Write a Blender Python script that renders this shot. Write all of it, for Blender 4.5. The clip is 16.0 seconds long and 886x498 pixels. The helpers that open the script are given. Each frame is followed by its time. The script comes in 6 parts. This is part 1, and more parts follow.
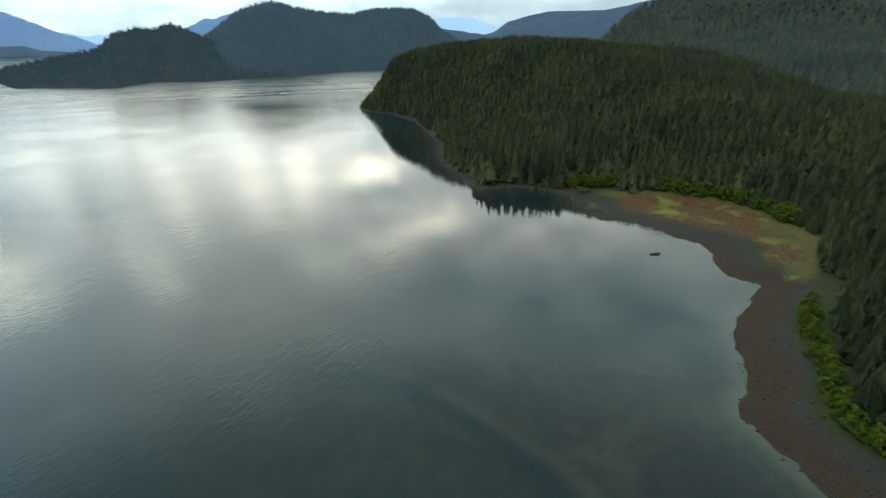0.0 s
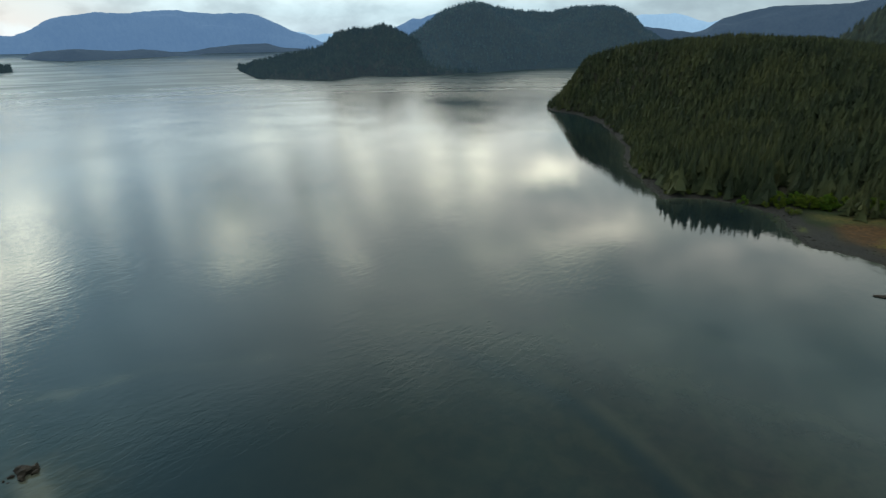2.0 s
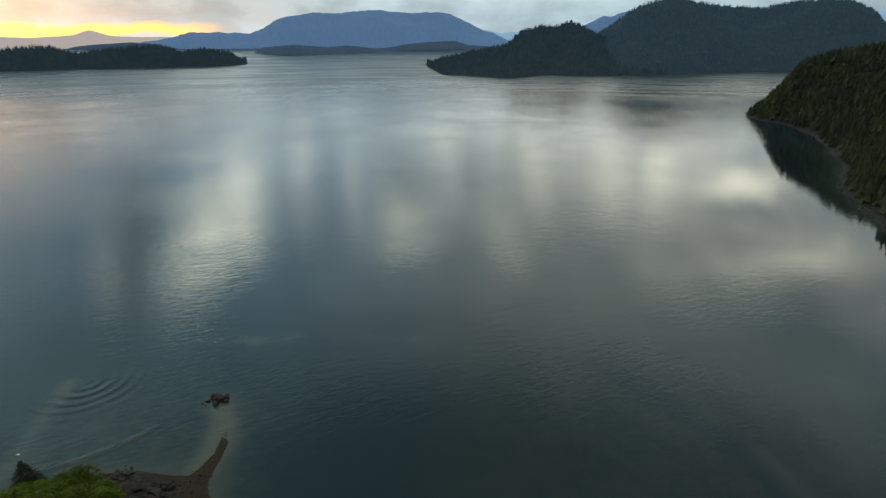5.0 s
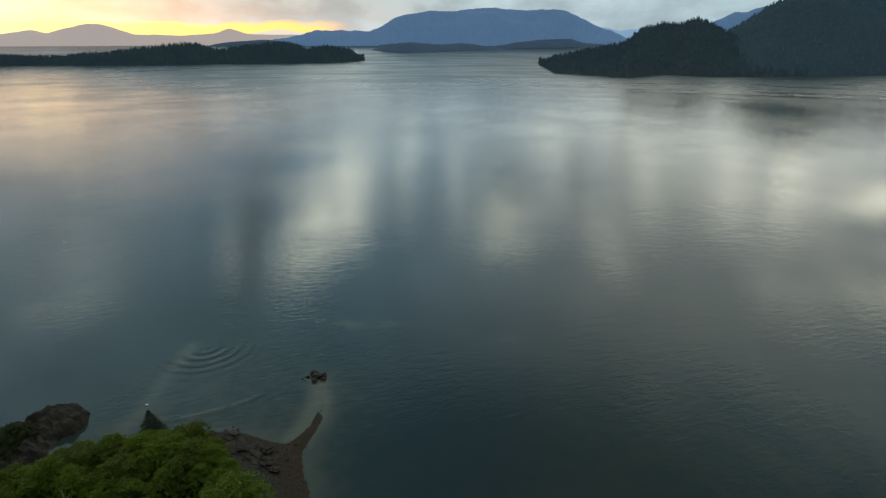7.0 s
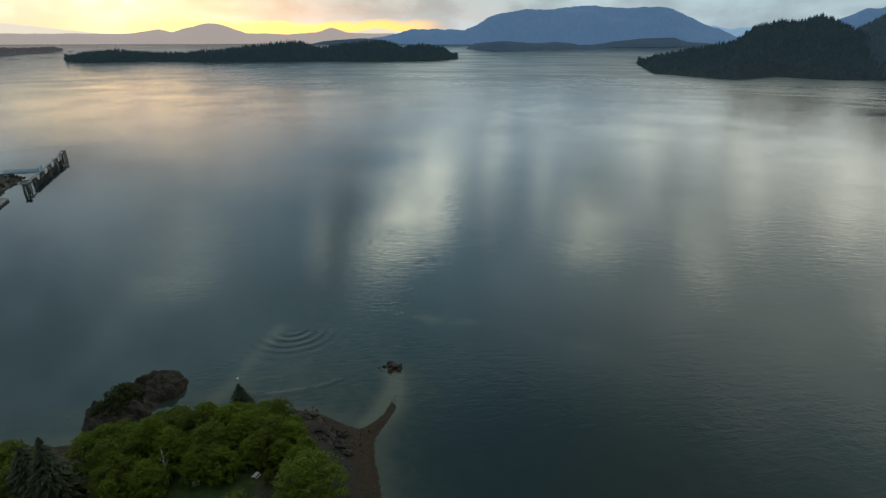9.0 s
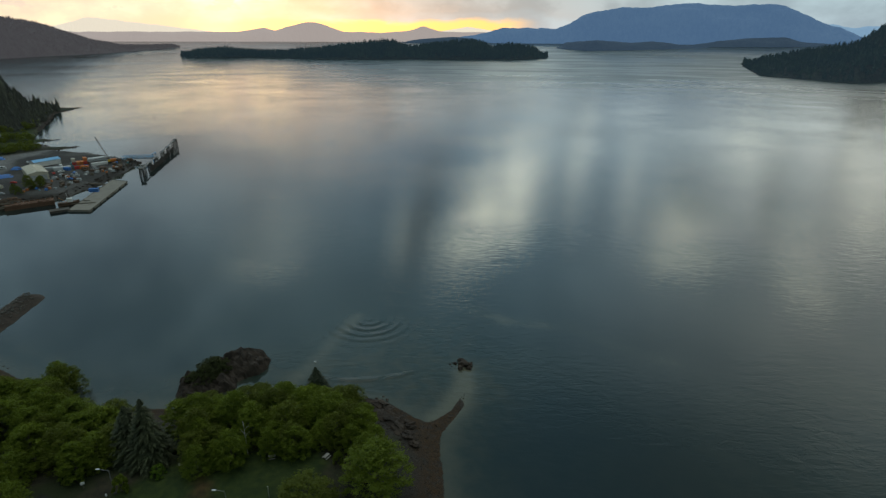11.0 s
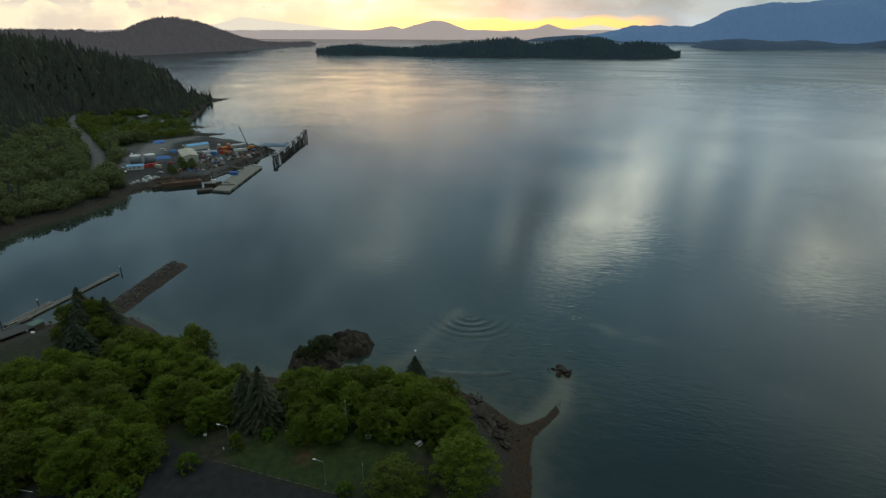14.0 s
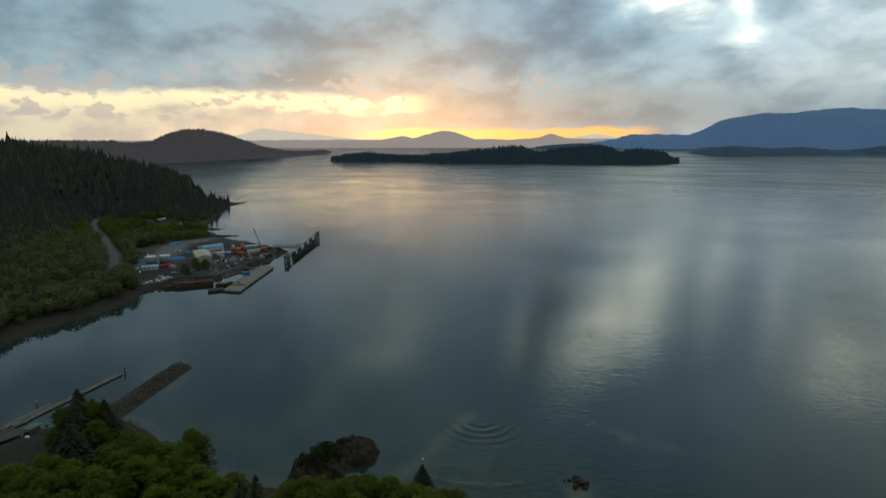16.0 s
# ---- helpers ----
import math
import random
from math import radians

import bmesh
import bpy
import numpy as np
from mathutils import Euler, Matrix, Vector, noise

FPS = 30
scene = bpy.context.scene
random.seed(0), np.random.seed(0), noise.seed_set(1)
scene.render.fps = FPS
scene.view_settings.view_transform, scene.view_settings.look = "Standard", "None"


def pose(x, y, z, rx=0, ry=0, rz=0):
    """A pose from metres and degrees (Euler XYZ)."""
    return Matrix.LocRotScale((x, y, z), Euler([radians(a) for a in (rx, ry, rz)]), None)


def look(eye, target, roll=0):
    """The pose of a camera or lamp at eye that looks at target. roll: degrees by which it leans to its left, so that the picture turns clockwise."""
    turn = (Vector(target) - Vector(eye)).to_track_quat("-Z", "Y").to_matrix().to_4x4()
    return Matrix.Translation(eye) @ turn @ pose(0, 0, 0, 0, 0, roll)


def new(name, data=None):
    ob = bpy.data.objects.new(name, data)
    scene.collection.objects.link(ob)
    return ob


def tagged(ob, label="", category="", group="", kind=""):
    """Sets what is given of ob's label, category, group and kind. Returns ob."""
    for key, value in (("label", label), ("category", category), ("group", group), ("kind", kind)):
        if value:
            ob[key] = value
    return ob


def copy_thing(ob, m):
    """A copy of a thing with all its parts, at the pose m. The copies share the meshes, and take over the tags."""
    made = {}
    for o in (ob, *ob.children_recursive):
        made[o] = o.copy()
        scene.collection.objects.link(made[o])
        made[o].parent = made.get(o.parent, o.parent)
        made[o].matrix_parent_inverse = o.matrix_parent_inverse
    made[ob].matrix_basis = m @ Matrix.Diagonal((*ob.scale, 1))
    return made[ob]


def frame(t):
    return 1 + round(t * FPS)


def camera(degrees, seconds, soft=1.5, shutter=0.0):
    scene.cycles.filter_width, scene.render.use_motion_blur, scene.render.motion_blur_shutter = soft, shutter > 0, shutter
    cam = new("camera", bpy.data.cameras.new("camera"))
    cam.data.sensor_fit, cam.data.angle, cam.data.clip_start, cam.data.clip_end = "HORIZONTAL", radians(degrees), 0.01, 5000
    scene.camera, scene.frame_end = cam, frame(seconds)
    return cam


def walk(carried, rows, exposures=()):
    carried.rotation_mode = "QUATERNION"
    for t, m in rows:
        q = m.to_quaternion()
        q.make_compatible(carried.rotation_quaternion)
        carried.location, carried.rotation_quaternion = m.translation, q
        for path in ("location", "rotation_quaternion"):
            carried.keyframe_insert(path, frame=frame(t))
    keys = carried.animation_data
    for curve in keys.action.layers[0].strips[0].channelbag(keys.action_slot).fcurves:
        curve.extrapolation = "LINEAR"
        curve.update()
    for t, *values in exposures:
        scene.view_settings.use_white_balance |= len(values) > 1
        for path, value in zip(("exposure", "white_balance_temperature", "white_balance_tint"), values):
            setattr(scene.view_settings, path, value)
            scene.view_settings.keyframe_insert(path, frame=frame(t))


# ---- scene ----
EYE = Vector((0.0, 0.0, 105.0))
cam = camera(79.19, 16.0, soft=1.35, shutter=0.4)
# seconds, heading (degrees left of +y), pitch, roll
PATH = [
    (0.0, 0.0, -21.11, -0.8),
    (0.5, 6.71, -21.07, -0.96),
    (1.0, 11.6, -21.04, -0.91),
    (1.5, 14.69, -21.04, -0.94),
    (2.0, 19.21, -21.03, -0.65),
    (2.5, 22.43, -21.05, -0.55),
    (3.0, 25.54, -21.0, -0.41),
    (3.5, 28.51, -21.05, -0.31),
    (4.0, 31.4, -21.12, -0.28),
    (4.5, 34.37, -21.08, -0.22),
    (7.0, 48.55, -21.25, -0.13),
    (7.5, 51.0, -21.29, 0.1),
    (8.0, 53.48, -21.32, 0.02),
    (10.5, 64.27, -21.44, 0.16),
    (11.0, 66.74, -21.48, 0.17),
    (11.5, 69.23, -21.52, 0.12),
    (12.0, 71.7, -21.57, 0.19),
    (12.5, 74.11, -21.63, 0.19),
    (13.0, 76.71, -21.68, 0.21),
    (13.5, 78.33, -21.71, 0.23),
    (14.0, 78.92, -21.7, 0.21),
    (14.5, 79.3, -21.67, 0.1),
    (15.0, 79.53, -20.83, 0.11),
    (15.5, 79.72, -16.03, 0.01),
    (16.0, 79.9, -11.04, -0.06),
]

def facing(heading, pitch, roll):
    a, e = radians(heading), radians(pitch)
    way = Vector((-math.sin(a) * math.cos(e), math.cos(a) * math.cos(e), math.sin(e)))
    return look(EYE, EYE + way * 100, roll)


walk(cam, [(t, facing(h, p, r)) for t, h, p, r in PATH],
     exposures=[(0.0, 1.38), (0.5, 1.16), (1.0, 1.06), (2.0, 0.90), (3.0, 0.72), (7.0, 0.42), (11.0, 0.35), (14.5, 0.34), (15.2, 0.21), (16.0, -0.08)])

# ---------------------------------------------------------------- node helpers


class Nodes:
    """A thin layer over a node tree: each call adds a node and returns its first output."""

    def __init__(self, tree):
        self.tree = tree
        tree.nodes.clear()

    def node(self, kind, inputs=(), **props):
        n = self.tree.nodes.new(kind)
        if "operation" in props:
            n.operation = props["operation"]
        if "use_clamp" in props:
            n.use_clamp = props["use_clamp"]
        if "interpolation_type" in props:
            n.interpolation_type = props["interpolation_type"]
        if "data_type" in props:
            n.data_type, n.blend_type = props["data_type"], props["blend_type"]
        if "attribute_name" in props:
            n.attribute_name = props["attribute_name"]
        for key, v in dict(inputs).items():
            self.put(n.inputs[key], v)
        return n

    def put(self, socket, v):
        if isinstance(v, bpy.types.NodeSocket):
            self.tree.links.new(v, socket)
        else:
            if isinstance(v, (tuple, list)) and len(v) == 3 and len(socket.default_value) == 4:
                v = (*v, 1.0)
            socket.default_value = v

    def m(self, op, a, b=0.0, c=0.0, clamp=False):
        n = self.node("ShaderNodeMath", operation=op, use_clamp=clamp)
        for i, v in enumerate((a, b, c)):
            self.put(n.inputs[i], v)
        return n.outputs[0]

    def v(self, op, a, b=(0, 0, 0)):
        n = self.node("ShaderNodeVectorMath", operation=op)
        self.put(n.inputs[0], a)
        if op == "SCALE":
            self.put(n.inputs["Scale"], b)
        else:
            self.put(n.inputs[1], b)
        return n.outputs["Value"] if op in ("LENGTH", "DISTANCE", "DOT_PRODUCT") else n.outputs["Vector"]

    def noise(self, vec, scale, detail=4.0, rough=0.55, distort=0.0):
        n = self.node("ShaderNodeTexNoise", {"Vector": vec, "Scale": scale, "Detail": detail, "Roughness": rough, "Distortion": distort})
        return n.outputs["Fac"]

    def step(self, x, lo, hi, a=0.0, b=1.0):
        n = self.node("ShaderNodeMapRange", interpolation_type="SMOOTHSTEP")
        for i, v in enumerate((x, lo, hi, a, b)):
            self.put(n.inputs[i], v)
        return n.outputs[0]

    def mix(self, f, a, b, blend="MIX"):
        n = self.node("ShaderNodeMix", data_type="RGBA", blend_type=blend)
        self.put(n.inputs[0], f)
        self.put(n.inputs[6], a)
        self.put(n.inputs[7], b)
        return n.outputs[2]

    def attr(self, name):
        return self.node("ShaderNodeAttribute", attribute_name=name).outputs["Fac"]

    def xyz(self, vec):
        n = self.node("ShaderNodeSeparateXYZ", {0: vec})
        return n.outputs

    def vec(self, x, y, z):
        return self.node("ShaderNodeCombineXYZ", {0: x, 1: y, 2: z}).outputs[0]


# ---------------------------------------------------------------- sky and sun
world = bpy.data.worlds.new("dusk_sky")
scene.world = world
world.use_nodes = True
w = Nodes(world.node_tree)
ray = w.node("ShaderNodeTexCoord").outputs["Generated"]
sx, sy, sz = w.xyz(ray)
elev = w.m("MULTIPLY", w.m("ARCSINE", sz), 57.2958)
azim = w.m("MULTIPLY", w.m("ARCTAN2", w.m("MULTIPLY", sx, -1.0), sy), 57.2958)
# cloud sheet seen in perspective
flat = w.m("ADD", w.m("MAXIMUM", sz, 0.0), 0.22)
deck = w.vec(w.m("DIVIDE", sx, flat), w.m("DIVIDE", sy, flat), 0.0)
big = w.noise(deck, 1.1, 5.0, 0.55, 0.6)
fine = w.noise(deck, 4.2, 7.0, 0.62, 0.8)
near_dir = w.noise(w.v("MULTIPLY", ray, (1.0, 1.0, 1.9)), 8.0, 8.0, 0.54, 0.1)
puffs = w.noise(w.v("MULTIPLY", ray, (1.0, 1.0, 2.0)), 26.0, 5.0, 0.55, 0.2)
# grey-blue cloud, lighter to the west and along the horizon
west = w.step(w.m("COSINE", w.m("MULTIPLY", w.m("SUBTRACT", azim, 75.0), 0.0174533)), -0.6, 1.0)
shade = w.m("ADD", w.m("MULTIPLY", big, 0.22), w.m("ADD", w.m("MULTIPLY", fine, 0.08), w.m("MULTIPLY", near_dir, 0.70)))
grey = w.mix(w.step(shade, 0.38, 0.60), (0.135, 0.225, 0.295), (0.295, 0.435, 0.51))
grey = w.mix(w.m("MULTIPLY", w.step(elev, 9.0, 0.0), 0.35), grey, (0.40, 0.505, 0.57))
grey = w.mix(w.m("MULTIPLY", w.m("SUBTRACT", 1.0, west), 0.8), grey, (0.11, 0.14, 0.16))
zen = w.m("MULTIPLY", w.step(elev, 11.0, 34.0), w.step(azim, 122.0, 86.0, 0.25, 0.8))
grey = w.mix(zen, grey, w.mix(w.step(shade, 0.36, 0.64), (0.34, 0.55, 0.61), (0.56, 0.82, 0.87)))
grey = w.mix(w.m("MULTIPLY", w.step(elev, 27.0, 42.0), 0.9), grey, w.mix(w.step(azim, -20.0, 45.0), (0.12, 0.17, 0.19), w.mix(w.step(azim, 82.0, 60.0), (0.25, 0.34, 0.37), (0.18, 0.26, 0.28))))
# the deck is thinner and brighter over the northern half
north = w.m("MULTIPLY", w.m("MULTIPLY", w.step(azim, 72.0, 26.0), w.m("MAXIMUM", w.m("MULTIPLY", w.step(azim, -48.0, -2.0), w.step(elev, 27.0, 18.0)), w.step(azim, -15.0, 26.0))), w.m("MULTIPLY", w.step(elev, 2.8, 7.0), w.step(elev, 40.0, 25.0)))
grey = w.mix(w.m("MULTIPLY", north, 0.85), grey, w.mix(w.m("MULTIPLY", w.step(elev, 17.0, 27.0), 0.8), w.mix(w.step(shade, 0.38, 0.62), (0.50, 0.61, 0.64), (1.0, 1.06, 1.02)), (0.74, 0.86, 0.86)))
# thin and thick places in the deck: heading, elevation, half widths, lean, tilt, strength
THIN = [
    (61.2, 17.2, 2.9, 4.0, 0.85, 0.0, 2.2), (58.4, 16.0, 2.0, 2.6, 0.45, 0.0, 1.3), (64.6, 20.6, 3.2, 1.9, 0.8, 0.0, 1.3), (52.7, 13.4, 0.9, 3.0, 0.2, 0.0, 0.75),
    (47.2, 14.4, 0.9, 2.6, 0.2, 0.0, 0.55), (41.7, 18.6, 3.0, 1.4, 0.0, 0.08, 3.0), (31.4, 18.9, 1.2, 2.3, -1.25, 0.0, 1.3), (26.8, 13.2, 1.6, 1.3, 0.0, 0.0, 1.0),
    (20.1, 12.2, 1.8, 1.8, 0.0, 0.0, 1.0), (15.4, 12.3, 1.4, 1.7, 0.0, 0.0, 1.1), (7.4, 13.1, 2.3, 1.1, 0.0, 0.0, 1.0), (17.0, 13.6, 8.5, 1.1, 0.0, 0.03, 0.7),
    (37.3, 9.0, 2.0, 1.9, 0.0, 0.0, 0.55), (29.4, 9.6, 1.0, 1.6, 0.0, 0.0, 0.4), (5.5, 20.2, 9.5, 1.7, 0.0, 0.28, 0.75), (14.9, 21.2, 2.6, 1.3, 0.0, 0.0, 0.5),
    (86.2, 20.8, 3.6, 1.0, 0.0, 0.16, 1.15), (71.6, 20.0, 1.5, 2.4, 0.5, 0.0, 0.7), (60.0, 13.4, 2.6, 1.0, 0.0, 0.0, 0.6), (52.2, 9.6, 1.6, 0.9, 0.0, 0.0, 0.35),
]
THICK = [
    (68.6, 17.0, 1.6, 5.2, 0.33, 0.0, 0.62), (52.4, 19.4, 4.0, 1.5, 0.0, 0.0, 0.40), (40.9, 14.0, 2.6, 1.9, 0.0, 0.0, 0.45), (34.4, 12.6, 1.1, 3.2, 0.0, 0.0, 0.35),
    (30.0, 10.0, 1.1, 2.6, 0.0, 0.0, 0.30), (75.0, 24.0, 4.5, 3.0, 0.0, 0.0, 0.28), (49.8, 15.5, 0.8, 2.4, 0.2, 0.0, 0.28), (24.0, 15.8, 4.0, 1.2, 0.0, 0.1, 0.28),
]
wob = w.m("MULTIPLY", w.m("SUBTRACT", near_dir, 0.5), 4.0)
wa = w.m("ADD", azim, wob)
we = w.m("ADD", elev, w.m("MULTIPLY", w.m("SUBTRACT", fine, 0.5), 4.0))


def patches(rows):
    total = None
    for a, e, da, de, lean, tilt, k in rows:
        pa, pe = w.m("SUBTRACT", wa, a), w.m("SUBTRACT", we, e)
        qa = w.m("DIVIDE", w.m("SUBTRACT", pa, w.m("MULTIPLY", pe, lean)), da)
        qe = w.m("DIVIDE", w.m("SUBTRACT", pe, w.m("MULTIPLY", pa, tilt)), de)
        r2 = w.m("ADD", w.m("MULTIPLY", qa, qa), w.m("MULTIPLY", qe, qe))
        g = w.m("MULTIPLY", w.m("EXPONENT", w.m("MULTIPLY", r2, -1.0)), k)
        total = g if total is None else w.m("ADD", total, g)
    return total


torn = w.step(w.m("ADD", w.m("MULTIPLY", near_dir, 0.55), w.m("MULTIPLY", puffs, 0.45)), 0.38, 0.62, 0.60, 1.25)
glow = w.m("MULTIPLY", patches(THIN), torn)
grey = w.v("SCALE", grey, w.m("SUBTRACT", 1.0, patches(THICK)))
# a colder cast away from the low sun
cast = w.mix(w.step(azim, 24.0, 58.0), (1.06, 1.0, 0.93), w.mix(w.step(azim, 66.0, 88.0), (0.84, 0.99, 1.12), (0.94, 1.0, 1.04)))
grey = w.mix(w.step(elev, 3.0, 12.0), grey, cast, "MULTIPLY")
# the deck is thinnest overhead
grey = w.mix(w.step(elev, 45.0, 66.0), grey, (0.62, 0.73, 0.75))
sky = w.mix(1.0, grey, w.v("SCALE", (1.0, 0.96, 0.70), glow), "ADD")
# sunset band under the cloud edge
edge = w.m("ADD", w.m("MULTIPLY", w.m("SUBTRACT", near_dir, 0.5), 3.2), w.m("MULTIPLY", w.m("SUBTRACT", fine, 0.5), 1.2))
el2 = w.m("ADD", elev, edge)
hi = w.m("MULTIPLY", w.step(azim, 79.0, 85.0), w.step(azim, 160.0, 126.0))
high_band = w.m("MULTIPLY", w.m("MULTIPLY", w.step(el2, 2.9, 3.7), w.step(el2, 5.3, 4.4)), hi)
lo = w.m("MULTIPLY", w.step(azim, 57.0, 62.0), w.step(azim, 92.0, 84.0))
low_band = w.m("MULTIPLY", w.step(w.m("ADD", elev, w.m("MULTIPLY", edge, 0.55)), 1.75, 1.15), lo)
warm = w.mix(w.step(azim, 66.0, 96.0), (1.0, 0.58, 0.20), (0.95, 0.72, 0.42))
sky = w.mix(w.m("MULTIPLY", high_band, 0.95), sky, (1.25, 1.08, 0.66))
sky = w.mix(low_band, sky, warm)
haze_w = w.m("MULTIPLY", w.step(elev, 6.0, 2.4), w.m("MULTIPLY", w.step(azim, 84.0, 106.0), w.step(azim, 165.0, 125.0)))
sky = w.mix(w.m("MULTIPLY", haze_w, 0.80), sky, w.mix(w.step(near_dir, 0.42, 0.58), (0.58, 0.54, 0.45), (0.80, 0.72, 0.51)))
# torn grey scraps of cloud in front of the bright band, and the dark shelf over the low strip
scrap = w.m("MULTIPLY", w.step(w.m("ADD", puffs, w.m("MULTIPLY", w.m("SUBTRACT", near_dir, 0.5), 0.5)), 0.53, 0.61), w.m("MULTIPLY", w.step(elev, 1.6, 2.6), w.step(elev, 8.5, 6.0)))
scrap = w.m("MULTIPLY", scrap, w.m("MULTIPLY", w.step(azim, 58.0, 66.0), w.step(azim, 150.0, 120.0)))
sky = w.mix(w.m("MULTIPLY", scrap, 0.75), sky, (0.43, 0.42, 0.43))
shelf = w.m("MULTIPLY", w.m("MULTIPLY", w.step(el2, 1.7, 2.5), w.step(el2, 7.0, 4.2)), w.m("MULTIPLY", w.step(azim, 42.0, 58.0), w.step(azim, 86.0, 77.0)))
sky = w.mix(w.m("MULTIPLY", shelf, 0.85), sky, w.mix(w.step(near_dir, 0.40, 0.60), (0.20, 0.265, 0.32), (0.31, 0.375, 0.42)))
nish = w.node("ShaderNodeTexSky")
nish.sky_type, nish.sun_disc, nish.sun_elevation, nish.sun_rotation = "NISHITA", False, radians(3.0), radians(-84.0)
sky = w.mix(1.0, sky, w.v("SCALE", nish.outputs[0], 0.02), "ADD")
bg = w.node("ShaderNodeBackground", {"Color": sky, "Strength": 1.0})
out = w.node("ShaderNodeOutputWorld", {"Surface": bg.outputs[0]})

sun = new("sun", bpy.data.lights.new("sun", "SUN"))
sun.data.energy, sun.data.angle, sun.data.color = 0.3, radians(40), (1.0, 0.95, 0.88)
sun.matrix_world = look((-60, 10, 160), (0, 0, 0))

# ---------------------------------------------------------------- materials


def material(name, build):
    mat = bpy.data.materials.new(name)
    mat.use_nodes = True
    n = Nodes(mat.node_tree)
    shader = build(n)
    n.node("ShaderNodeOutputMaterial", {"Surface": shader})
    return mat


def principled(n, colour, rough=0.7, metal=0.0, normal=None, spec=0.3, **more):
    inputs = {"Base Color": colour, "Roughness": rough, "Metallic": metal, "Specular IOR Level": spec}
    if normal is not None:
        inputs["Normal"] = normal
    inputs.update(more)
    return n.node("ShaderNodeBsdfPrincipled", inputs).outputs[0]


def bump(n, height, strength, distance):
    return n.node("ShaderNodeBump", {"Height": height, "Strength": strength, "Distance": distance}).outputs[0]


def position(n):
    return n.node("ShaderNodeNewGeometry").outputs["Position"]


def worn(name, colour, rough=0.6, metal=0.0, dirt=(0.06, 0.05, 0.04), amount=0.35, scale=0.6, spec=0.3):
    """Painted, cast or sawn surface with stains at two scales."""
    def build(n):
        p = n.node("ShaderNodeTexCoord").outputs["Object"]
        a, b = n.noise(p, scale, 5.0), n.noise(p, scale * 9, 4.0)
        f = n.m("MULTIPLY", n.step(n.m("ADD", n.m("MULTIPLY", a, 0.6), n.m("MULTIPLY", b, 0.4)), 0.42, 0.68), amount)
        rnd = n.node("ShaderNodeObjectInfo").outputs["Random"]
        tone = n.mix(n.m("MULTIPLY", rnd, 0.25), colour, tuple(c * 0.6 for c in colour))
        return principled(n, n.mix(f, tone, dirt), n.m("ADD", rough, n.m("MULTIPLY", b, 0.15)), metal, bump(n, b, 0.3, 0.03), spec)
    return material(name, build)


